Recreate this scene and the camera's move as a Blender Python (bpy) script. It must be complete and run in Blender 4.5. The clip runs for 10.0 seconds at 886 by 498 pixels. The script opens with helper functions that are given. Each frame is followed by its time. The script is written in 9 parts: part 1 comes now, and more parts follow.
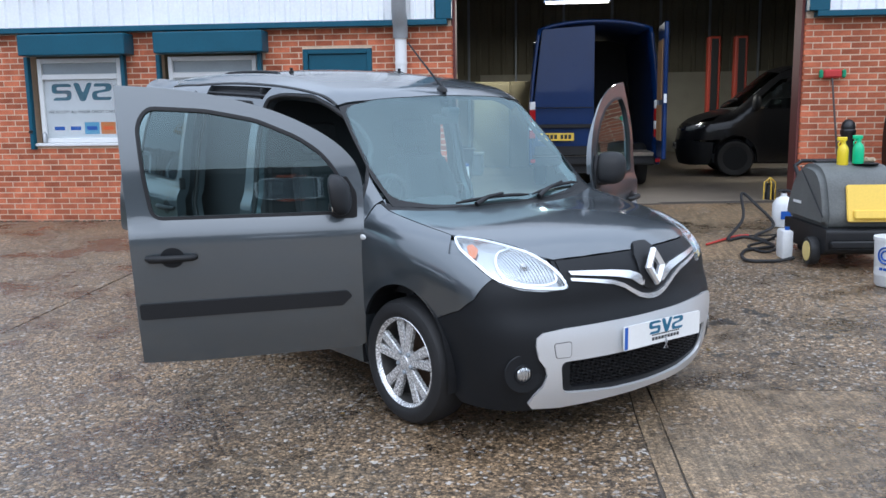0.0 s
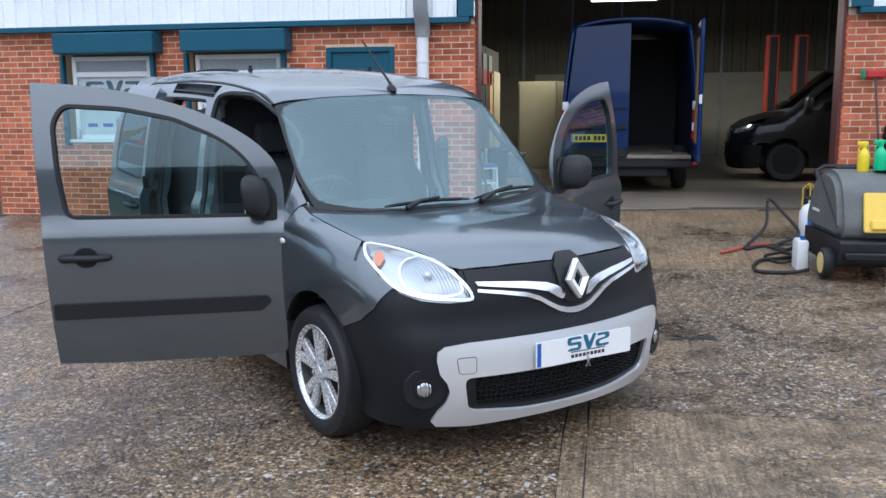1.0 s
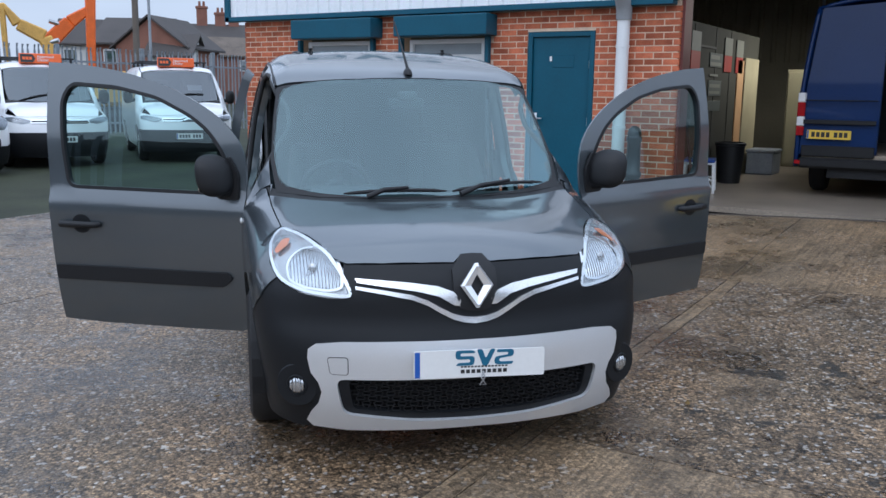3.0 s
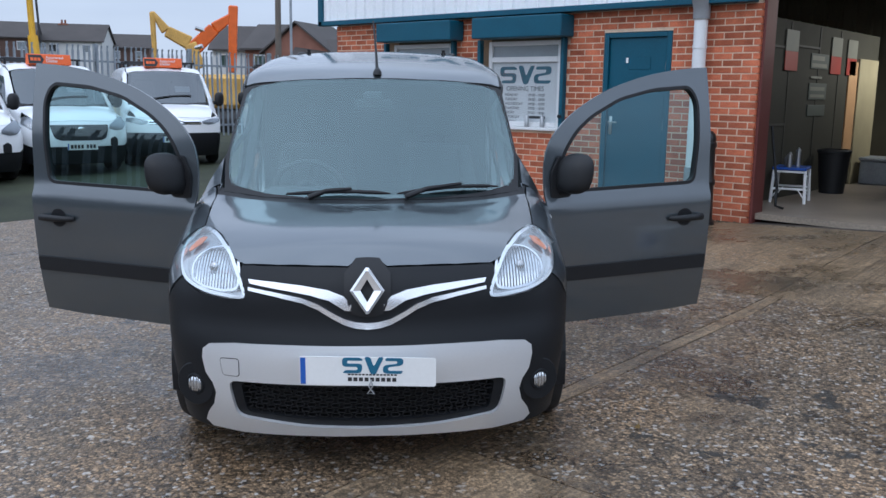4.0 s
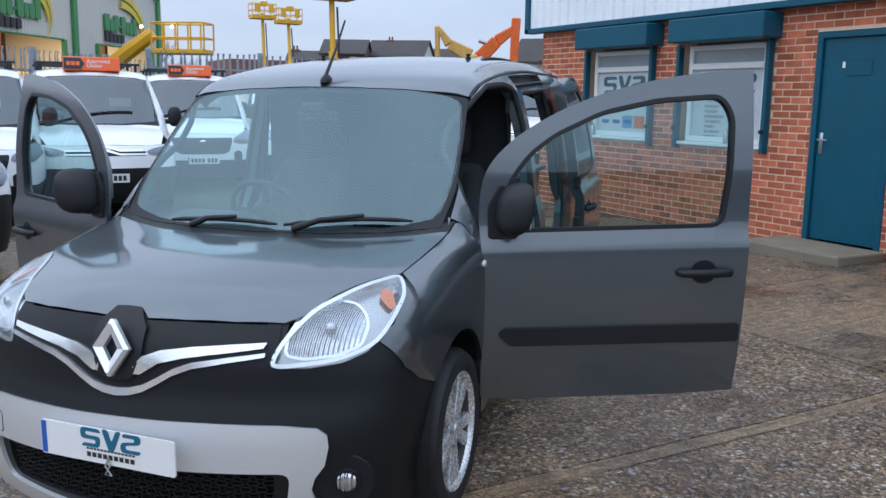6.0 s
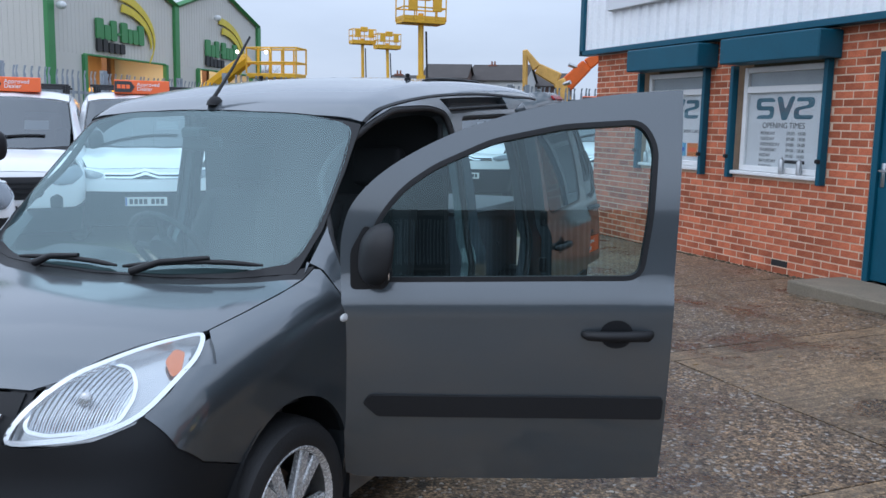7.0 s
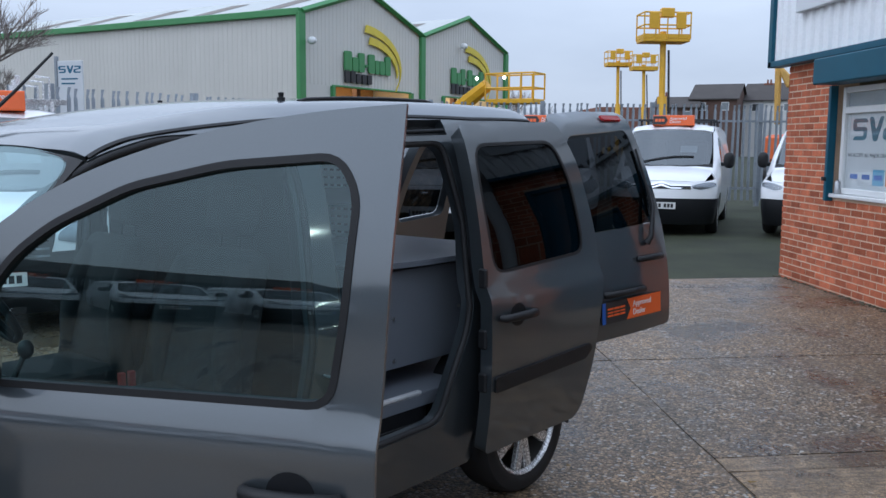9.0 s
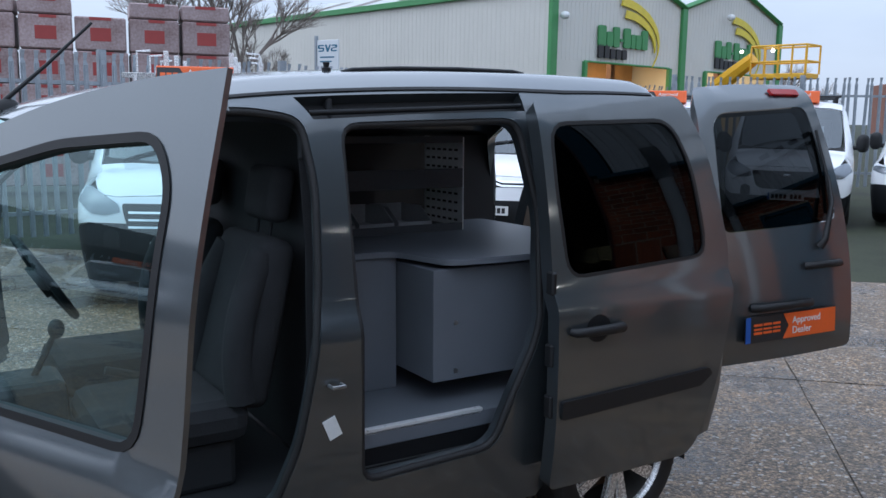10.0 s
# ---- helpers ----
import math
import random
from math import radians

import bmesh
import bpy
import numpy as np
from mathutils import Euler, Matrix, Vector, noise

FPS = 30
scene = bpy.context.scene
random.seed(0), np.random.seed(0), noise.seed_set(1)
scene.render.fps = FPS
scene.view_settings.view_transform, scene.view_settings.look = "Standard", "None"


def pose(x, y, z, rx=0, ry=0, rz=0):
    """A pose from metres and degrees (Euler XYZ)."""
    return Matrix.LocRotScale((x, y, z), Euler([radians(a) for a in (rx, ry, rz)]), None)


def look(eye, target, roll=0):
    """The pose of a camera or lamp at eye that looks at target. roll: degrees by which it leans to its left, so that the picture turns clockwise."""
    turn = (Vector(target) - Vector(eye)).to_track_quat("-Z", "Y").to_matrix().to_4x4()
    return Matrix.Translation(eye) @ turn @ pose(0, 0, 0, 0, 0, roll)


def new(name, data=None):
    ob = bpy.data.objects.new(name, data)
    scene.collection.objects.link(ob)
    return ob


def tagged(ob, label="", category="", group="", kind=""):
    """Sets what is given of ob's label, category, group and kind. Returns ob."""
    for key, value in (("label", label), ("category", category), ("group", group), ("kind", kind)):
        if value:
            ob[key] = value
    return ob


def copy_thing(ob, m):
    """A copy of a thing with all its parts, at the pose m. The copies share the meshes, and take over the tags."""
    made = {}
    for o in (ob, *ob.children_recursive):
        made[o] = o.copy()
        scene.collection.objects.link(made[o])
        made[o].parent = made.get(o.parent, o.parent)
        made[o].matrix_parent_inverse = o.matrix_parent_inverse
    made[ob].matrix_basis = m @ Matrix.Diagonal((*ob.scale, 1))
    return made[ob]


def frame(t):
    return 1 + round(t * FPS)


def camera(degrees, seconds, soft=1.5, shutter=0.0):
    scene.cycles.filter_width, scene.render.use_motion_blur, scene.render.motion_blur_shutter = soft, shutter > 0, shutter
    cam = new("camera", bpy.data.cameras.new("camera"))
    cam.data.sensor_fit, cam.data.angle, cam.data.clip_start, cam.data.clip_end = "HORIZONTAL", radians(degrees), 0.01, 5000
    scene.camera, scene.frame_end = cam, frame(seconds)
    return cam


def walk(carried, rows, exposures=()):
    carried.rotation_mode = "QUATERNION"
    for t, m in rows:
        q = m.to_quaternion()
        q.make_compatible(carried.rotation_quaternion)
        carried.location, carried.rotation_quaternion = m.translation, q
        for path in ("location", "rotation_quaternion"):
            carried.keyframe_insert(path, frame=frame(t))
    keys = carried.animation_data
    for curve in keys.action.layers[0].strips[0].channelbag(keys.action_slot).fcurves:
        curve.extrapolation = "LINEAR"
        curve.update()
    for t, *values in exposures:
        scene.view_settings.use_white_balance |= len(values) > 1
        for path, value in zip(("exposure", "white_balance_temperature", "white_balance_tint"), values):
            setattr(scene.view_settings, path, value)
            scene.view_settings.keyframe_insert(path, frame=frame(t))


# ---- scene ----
cam = camera(53.5, 10.0)
METRES, EYE, TILT, LEAN, TURN = 9.466, 1.5525, 0.0, 0.0, 5.4
ROWS = [
    (0.0, 0.0, 0.0, 0.0, -0.12, -9.24, 0.74),
    (0.5, 0.0376, 0.0145, -0.0011, 1.38, -9.19, 0.65),
    (1.0, 0.0797, 0.0251, -0.0006, 5.16, -9.23, 0.37),
    (1.5, 0.1276, 0.0319, 0.0021, 11.51, -9.22, 0.36),
    (2.0, 0.1694, 0.0545, -0.0003, 16.34, -9.5, -0.67),
    (3.5, 0.2937, 0.1335, -0.001, 31.86, -10.14, -0.61),
    (4.0, 0.3323, 0.1694, -0.0015, 36.3, -10.01, -0.9),
    (4.5, 0.3571, 0.2132, -0.0032, 40.37, -10.09, -0.75),
    (5.0, 0.3739, 0.2628, -0.0023, 44.49, -10.41, -0.14),
    (5.5, 0.3892, 0.3135, 0.0001, 50.96, -10.03, -0.39),
    (7.0, 0.3902, 0.4736, 0.0033, 63.43, -8.2, -1.18),
    (7.5, 0.3813, 0.5282, 0.0072, 66.06, -7.17, -0.8),
    (8.0, 0.3767, 0.5808, 0.0066, 70.61, -7.68, -1.05),
    (8.5, 0.3568, 0.6275, 0.0059, 75.9, -7.7, -1.18),
    (9.0, 0.3362, 0.6713, 0.0081, 80.94, -6.9, -0.49),
    (9.5, 0.3129, 0.714, 0.01, 89.27, -7.54, -1.07),
    (10.0, 0.2844, 0.7507, 0.0091, 98.05, -8.59, -0.95),
]
walk(cam, [(t, pose(0, 0, EYE, TILT, LEAN, TURN) @ pose(METRES * x, METRES * y, METRES * z, 90 + pitch, roll, yaw)) for t, x, y, z, yaw, pitch, roll in ROWS],
     exposures=[(0.0, 0.48, 5800.0), (2.0, 0.34, 5700.0), (3.5, 0.05, 5650.0), (5.5, 0.08, 5650.0), (7.5, 0.05, 5700.0), (9.0, -0.02, 5700.0), (9.5, 0.05, 5650.0), (10.0, 0.15, 5650.0)])

# world: a flat overcast sky, and a very soft sun behind the cloud
world = bpy.data.worlds.new("overcast_sky")
scene.world = world
world.use_nodes = True
wn, wl = world.node_tree.nodes, world.node_tree.links
wn.clear()
w_out = wn.new("ShaderNodeOutputWorld")
w_bg = wn.new("ShaderNodeBackground")
w_sky = wn.new("ShaderNodeTexSky")
w_sky.sky_type, w_sky.sun_disc = "NISHITA", False
SUN_EL, SUN_AZ = radians(48), radians(165)
w_sky.sun_elevation, w_sky.sun_rotation = SUN_EL, SUN_AZ
w_sky.air_density, w_sky.dust_density = 1.0, 3.0
w_hsv = wn.new("ShaderNodeHueSaturation")
w_hsv.inputs["Saturation"].default_value = 0.45
w_mix = wn.new("ShaderNodeMix")
w_mix.data_type, w_mix.blend_type = "RGBA", "MIX"
w_mix.inputs["Factor"].default_value = 0.72
w_co, w_map, w_noise, w_ramp = (wn.new(n) for n in ("ShaderNodeTexCoord", "ShaderNodeMapping", "ShaderNodeTexNoise", "ShaderNodeValToRGB"))
w_map.inputs["Scale"].default_value = (1.0, 1.0, 3.5)
w_noise.inputs["Scale"].default_value, w_noise.inputs["Detail"].default_value = 2.2, 5.0
w_ramp.color_ramp.elements[0].position, w_ramp.color_ramp.elements[1].position = 0.3, 0.7
w_ramp.color_ramp.elements[0].color = (5.05, 5.6, 6.5, 1)
w_ramp.color_ramp.elements[1].color = (6.95, 7.5, 8.3, 1)
wl.new(w_co.outputs["Generated"], w_map.inputs["Vector"])
wl.new(w_map.outputs["Vector"], w_noise.inputs["Vector"])
wl.new(w_noise.outputs["Fac"], w_ramp.inputs["Fac"])
wl.new(w_sky.outputs["Color"], w_hsv.inputs["Color"])
wl.new(w_hsv.outputs["Color"], w_mix.inputs["A"])
wl.new(w_ramp.outputs["Color"], w_mix.inputs["B"])
w_sep, w_grade, w_mul = wn.new("ShaderNodeSeparateXYZ"), wn.new("ShaderNodeMapRange"), wn.new("ShaderNodeVectorMath")
w_grade.inputs["From Min"].default_value, w_grade.inputs["From Max"].default_value = 0.0, 1.0
w_grade.inputs["To Min"].default_value, w_grade.inputs["To Max"].default_value = 0.66, 1.45
w_mul.operation = "SCALE"
wl.new(w_co.outputs["Generated"], w_sep.inputs["Vector"])
wl.new(w_sep.outputs["Z"], w_grade.inputs["Value"])
wl.new(w_mix.outputs["Result"], w_mul.inputs[0])
wl.new(w_grade.outputs["Result"], w_mul.inputs["Scale"])
wl.new(w_mul.outputs["Vector"], w_bg.inputs["Color"])
wl.new(w_bg.outputs["Background"], w_out.inputs["Surface"])
w_bg.inputs["Strength"].default_value = 0.168
sun = new("sun", bpy.data.lights.new("sun", "SUN"))
sun.data.energy, sun.data.angle, sun.data.color = 0.5, radians(140), (1.0, 0.98, 0.95)
sun.matrix_world = look((math.sin(SUN_AZ) * 30, math.cos(SUN_AZ) * 30, math.tan(SUN_EL) * 30), (0, 0, 0))


# ---- materials ----
def pbr(name, base, rough=0.5, metal=0.0, var=0.12, scale=3.0, fine=60.0, bump=0.0, coat=0.0, rvar=0.08, spec=0.5, rand=0.0, hue=None):
    """A painted, plastic, metal or mineral surface: coarse blotches and fine grain in colour, gloss and relief."""
    m = bpy.data.materials.new(name)
    m.use_nodes = True
    n, k = m.node_tree.nodes, m.node_tree.links
    b = n["Principled BSDF"]
    co = n.new("ShaderNodeTexCoord")
    big, small = n.new("ShaderNodeTexNoise"), n.new("ShaderNodeTexNoise")
    big.inputs["Scale"].default_value, big.inputs["Detail"].default_value = scale, 4.0
    small.inputs["Scale"].default_value, small.inputs["Detail"].default_value = fine, 3.0
    for t in (big, small):
        k.new(co.outputs["Object"], t.inputs["Vector"])
    add = n.new("ShaderNodeMath")
    add.operation = "ADD"
    k.new(big.outputs["Fac"], add.inputs[0])
    k.new(small.outputs["Fac"], add.inputs[1])
    ramp = n.new("ShaderNodeMapRange")
    ramp.inputs["From Min"].default_value, ramp.inputs["From Max"].default_value = 0.65, 1.35
    k.new(add.outputs[0], ramp.inputs["Value"])
    mix = n.new("ShaderNodeMix")
    mix.data_type = "RGBA"
    other = hue or base
    mix.inputs["A"].default_value = (*[max(0, c * (1 - var)) for c in base], 1)
    mix.inputs["B"].default_value = (*[min(1, c * (1 + var)) for c in other], 1)
    k.new(ramp.outputs["Result"], mix.inputs["Factor"])
    last = mix.outputs["Result"]
    if rand:
        info, hsv = n.new("ShaderNodeObjectInfo"), n.new("ShaderNodeHueSaturation")
        geo, sm, fr = n.new("ShaderNodeNewGeometry"), n.new("ShaderNodeMath"), n.new("ShaderNodeMath")
        sm.operation, fr.operation = "ADD", "FRACT"
        k.new(info.outputs["Random"], sm.inputs[0])
        k.new(geo.outputs["Random Per Island"], sm.inputs[1])
        k.new(sm.outputs[0], fr.inputs[0])
        r = n.new("ShaderNodeMapRange")
        r.inputs["To Min"].default_value, r.inputs["To Max"].default_value = 1 - rand, 1 + rand
        k.new(fr.outputs[0], r.inputs["Value"])
        k.new(r.outputs["Result"], hsv.inputs["Value"])
        k.new(last, hsv.inputs["Color"])
        last = hsv.outputs["Color"]
    k.new(last, b.inputs["Base Color"])
    rr = n.new("ShaderNodeMapRange")
    rr.inputs["To Min"].default_value, rr.inputs["To Max"].default_value = max(0.02, rough - rvar), min(1, rough + rvar)
    k.new(small.outputs["Fac"], rr.inputs["Value"])
    k.new(rr.outputs["Result"], b.inputs["Roughness"])
    b.inputs["Metallic"].default_value = metal
    b.inputs["Specular IOR Level"].default_value = spec
    b.inputs["Coat Weight"].default_value = coat
    b.inputs["Coat Roughness"].default_value = 0.03
    b.inputs["Coat IOR"].default_value = 1.6
    if bump:
        bm_ = n.new("ShaderNodeBump")
        bm_.inputs["Strength"].default_value, bm_.inputs["Distance"].default_value = bump, 0.01
        k.new(small.outputs["Fac"], bm_.inputs["Height"])
        k.new(bm_.outputs["Normal"], b.inputs["Normal"])
    return m


def glass(name, tint, rough=0.0, clear=0.75, mirror=0.08, shine=(0.9, 0.96, 1.0)):
    """Thin vehicle or window glass: a mirror that grows at a glance over a tinted, see-through sheet."""
    m = bpy.data.materials.new(name)
    m.use_nodes = True
    n, k = m.node_tree.nodes, m.node_tree.links
    n.clear()
    out, mix = n.new("ShaderNodeOutputMaterial"), n.new("ShaderNodeMixShader")
    see, gloss, weight = n.new("ShaderNodeBsdfTransparent"), n.new("ShaderNodeBsdfGlossy"), n.new("ShaderNodeLayerWeight")
    see.inputs["Color"].default_value = (*[c * clear for c in tint], 1)
    gloss.inputs["Color"].default_value = (*shine, 1)
    gloss.inputs["Roughness"].default_value = rough
    weight.inputs["Blend"].default_value = 0.5
    power, grow = n.new("ShaderNodeMath"), n.new("ShaderNodeMapRange")
    power.operation = "POWER"
    power.inputs[1].default_value = 5.0
    grow.inputs["To Min"].default_value, grow.inputs["To Max"].default_value = mirror, 1.0
    k.new(weight.outputs["Facing"], power.inputs[0])
    k.new(power.outputs[0], grow.inputs["Value"])
    k.new(grow.outputs["Result"], mix.inputs["Fac"])
    k.new(see.outputs["BSDF"], mix.inputs[1])
    k.new(gloss.outputs["BSDF"], mix.inputs[2])
    k.new(mix.outputs["Shader"], out.inputs["Surface"])
    return m


def glow(name, color, strength):
    m = bpy.data.materials.new(name)
    m.use_nodes = True
    b = m.node_tree.nodes["Principled BSDF"]
    b.inputs["Base Color"].default_value = (*color, 1)
    b.inputs["Emission Color"].default_value = (*color, 1)
    b.inputs["Emission Strength"].default_value = strength
    return m


VAN_GREY = pbr("van_grey_paint", (0.082, 0.097, 0.109), 0.40, 0.75, 0.05, 2, 300, 0, coat=1.0, rvar=0.04)
VAN_GREY.node_tree.nodes["Principled BSDF"].inputs["Coat IOR"].default_value = 1.82
VAN_GREY.node_tree.nodes["Principled BSDF"].inputs["Coat Roughness"].default_value = 0.085
BLACK_PLASTIC = pbr("black_plastic", (0.012, 0.0125, 0.014), 0.5, 0, 0.15, 4, 400, 0.08, spec=0.35)
BUMPER_BLACK = pbr("bumper_plastic", (0.010, 0.0112, 0.0132), 0.48, 0, 0.12, 4, 500, 0.06, spec=0.26)
RUBBER = pbr("rubber", (0.014, 0.014, 0.015), 0.65, 0, 0.3, 6, 150, 0.15)
SILVER = pbr("silver_paint", (0.70, 0.71, 0.73), 0.36, 0.35, 0.05, 3, 300, 0, coat=0.4)
BRIGHT_TRIM = pbr("bright_trim", (0.86, 0.87, 0.88), 0.22, 0.8, 0.02, 3, 60, 0, rvar=0.02)
SKID_SILVER = pbr("skid_plate_silver", (0.72, 0.735, 0.75), 0.34, 0.55, 0.03, 3, 200, 0, coat=0.5, rvar=0.03)
CHROME = pbr("chrome", (0.80, 0.81, 0.83), 0.08, 1.0, 0.03, 3, 60)
ALLOY = pbr("alloy", (0.72, 0.72, 0.72), 0.27, 0.55, 0.08, 5, 90)
# rim barrel coloured dark: the shade between the spokes is in its colour
SHADED_RIM = pbr("shaded_rim_barrel", (0.075, 0.072, 0.068), 0.6, 0.3, 0.25, 8, 60)
RUSTY = pbr("rusty_iron", (0.10, 0.06, 0.04), 0.7, 0.3, 0.3, 8, 60)
CABIN_DARK = pbr("cabin_plastic", (0.026, 0.028, 0.031), 0.6, 0, 0.15, 5, 200, 0.1)
SEAT_CLOTH = pbr("seat_cloth", (0.022, 0.023, 0.026), 0.9, 0, 0.3, 10, 350, 0.3)
PLY_GREY = pbr("grey_ply_lining", (0.15, 0.165, 0.19), 0.45, 0, 0.08, 4, 200, 0.04)
STEEL = pbr("bare_steel", (0.45, 0.46, 0.47), 0.35, 0.9, 0.15, 6, 120)
SCREEN_GLASS = glass("windscreen_glass", (0.72, 0.92, 0.91), 0.0, 0.97, 0.145, (0.76, 0.97, 1.0))
DOOR_GLASS = glass("door_glass", (0.64, 0.87, 0.87), 0.0, 0.9, 0.078, (0.78, 0.97, 1.0))
PRIVACY_GLASS = glass("privacy_glass", (0.10, 0.11, 0.12), 0.0, 0.35, 0.024, (0.62, 0.70, 0.76))
LENS = glass("lens_glass", (0.96, 0.98, 0.99), 0.0, 0.97, 0.05)
AMBER = pbr("amber_lens", (0.62, 0.20, 0.08), 0.15, 0, 0.05)
RED_LENS = pbr("red_lens", (0.35, 0.012, 0.015), 0.12, 0, 0.05)
WHITE_PAINT = pbr("white_van_paint", (0.84, 0.85, 0.86), 0.3, 0, 0.03, 2, 200, 0, coat=0.8)
LAMP_SILVER = pbr("lamp_silver", (0.50, 0.51, 0.515), 0.22, 0.75, 0.04, 6, 60, rvar=0.03)
NOTICE_GLASS = glass("notice_glass", (0.97, 0.98, 0.98), 0.0, 0.97, 0.02)
PLATE_WHITE = pbr("plate_white", (0.78, 0.78, 0.76), 0.4, 0, 0.03)
PLATE_YELLOW = pbr("plate_yellow", (0.75, 0.52, 0.06), 0.4, 0, 0.03)
PLATE_BLUE = pbr("plate_blue", (0.02, 0.1, 0.42), 0.4, 0, 0.03)
INK = pbr("black_ink", (0.02, 0.02, 0.022), 0.5, 0, 0.05)
TEAL_INK = pbr("teal_ink", (0.014, 0.125, 0.22), 0.4, 0, 0.1)
ORANGE = pbr("orange_vinyl", (0.80, 0.13, 0.02), 0.4, 0, 0.05)
WHITE = pbr("white_plastic", (0.75, 0.76, 0.76), 0.4, 0, 0.05)
BRICK = pbr("red_brick", (0.385, 0.102, 0.054), 0.85, 0, 0.28, 7, 90, 0.35, rand=0.30, hue=(0.47, 0.145, 0.072), spec=0.2)
MORTAR = pbr("mortar", (0.66, 0.51, 0.38), 0.95, 0, 0.2, 5, 120, 0.4, spec=0.2)
CLADDING = pbr("pale_cladding", (0.86, 0.88, 0.90), 0.42, 0, 0.06, 1.2, 30)
TEAL = pbr("teal_paint", (0.007, 0.080, 0.128), 0.42, 0, 0.12, 3, 40, 0.03, spec=0.3)
CONCRETE = pbr("pale_concrete", (0.20, 0.17, 0.125), 0.9, 0, 0.25, 3, 60, 0.4)
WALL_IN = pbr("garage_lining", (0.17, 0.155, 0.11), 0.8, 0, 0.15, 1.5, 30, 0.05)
STEEL_GREY = pbr("galvanised_steel", (0.30, 0.33, 0.36), 0.5, 0.4, 0.18, 4, 50)
YELLOW = pbr("plant_yellow", (0.72, 0.40, 0.02), 0.45, 0, 0.12, 3, 40)
EXC_ORANGE = pbr("plant_orange", (0.72, 0.13, 0.015), 0.45, 0, 0.15, 3, 40)
GREEN = pbr("green_trim", (0.06, 0.25, 0.08), 0.45, 0, 0.08)


# ---- mesh tools ----
def from_bm(name, bm, material, parent=None, label="", smooth=None, normals=None):
    me = bpy.data.meshes.new(name)
    bm.normal_update()
    bm.to_mesh(me)
    bm.free()
    for mt in (material if isinstance(material, (list, tuple)) else [material]):
        me.materials.append(mt)
    if smooth is not None:
        me.shade_smooth()
        if smooth == 180 and normals is not None:
            me.normals_split_custom_set_from_vertices([tuple(q) for q in normals])
        if smooth < 180:
            me.set_sharp_from_angle(angle=radians(smooth))
    ob = new(name, me)
    if parent is not None:
        ob.parent = parent
    if label:
        ob["label"] = label
    return ob


part = from_bm


def thing(name, label, category, at=None, group="", kind=""):
    ob = new(name)
    ob.empty_display_size = 0.2
    if at is not None:
        ob.matrix_world = at
    return tagged(ob, label, category, group, kind)


def box(bm, x0, x1, y0, y1, z0, z1, bevel=0.0, m=None, seg=1):
    vs = bmesh.ops.create_cube(bm, size=1)["verts"]
    for v in vs:
        v.co = Vector(((x0 + x1) / 2 + v.co.x * (x1 - x0), (y0 + y1) / 2 + v.co.y * (y1 - y0), (z0 + z1) / 2 + v.co.z * (z1 - z0)))
    if bevel:
        es = list({e for v in vs for e in v.link_edges})
        vs = list({v for f in bmesh.ops.bevel(bm, geom=es, offset=bevel, segments=seg, affect="EDGES", profile=0.5)["faces"] for v in f.verts} | {v for v in vs if v.is_valid})
    if m is not None:
        bmesh.ops.transform(bm, matrix=m, verts=[v for v in vs if v.is_valid])
    return vs


def cyl(bm, p0, p1, r0, r1=None, n=16, caps=True):
    p0, p1 = Vector(p0), Vector(p1)
    d = p1 - p0
    m = Matrix.Translation((p0 + p1) / 2) @ d.to_track_quat("Z", "Y").to_matrix().to_4x4()
    return bmesh.ops.create_cone(bm, cap_ends=caps, segments=n, radius1=r0, radius2=r0 if r1 is None else r1, depth=d.length, matrix=m)["verts"]


def ball(bm, c, r, u=16, v=10):
    m = Matrix.Translation(c) @ Matrix.Diagonal((*(r if hasattr(r, "__len__") else (r, r, r)), 1))
    return bmesh.ops.create_uvsphere(bm, u_segments=u, v_segments=v, radius=1, matrix=m)["verts"]


def lathe(bm, prof, n=24, m=None, caps=True):
    """A body of revolution about z from (radius, height) pairs."""
    rings = []
    for r, z in prof:
        rings.append([bm.verts.new((r * math.cos(2 * math.pi * i / n), r * math.sin(2 * math.pi * i / n), z)) for i in range(n)])
    for a, b in zip(rings, rings[1:]):
        for i in range(n):
            bm.faces.new((a[i], a[(i + 1) % n], b[(i + 1) % n], b[i]))
    if caps and prof[0][0] > 1e-4:
        bm.faces.new(rings[0][::-1])
    if caps and prof[-1][0] > 1e-4:
        bm.faces.new(rings[-1])
    vs = [v for r in rings for v in r]
    if m is not None:
        bmesh.ops.transform(bm, matrix=m, verts=vs)
    return vs


def prism(bm, pts, depth, m=None, bevel=0.0):
    """A flat outline in x, y (z = 0) pulled up by depth."""
    lo = [bm.verts.new((x, y, 0)) for x, y in pts]
    hi = [bm.verts.new((x, y, depth)) for x, y in pts]
    n = len(pts)
    faces = [bm.faces.new(lo[::-1]), bm.faces.new(hi)]
    for i in range(n):
        faces.append(bm.faces.new((lo[i], lo[(i + 1) % n], hi[(i + 1) % n], hi[i])))
    bmesh.ops.recalc_face_normals(bm, faces=faces)
    vs = lo + hi
    if bevel:
        es = list(faces[1].edges)
        vs = list({v for f in bmesh.ops.bevel(bm, geom=es, offset=bevel, segments=2, affect="EDGES")["faces"] for v in f.verts} | {v for v in vs if v.is_valid})
    if m is not None:
        bmesh.ops.transform(bm, matrix=m, verts=[v for v in vs if v.is_valid])
    return vs


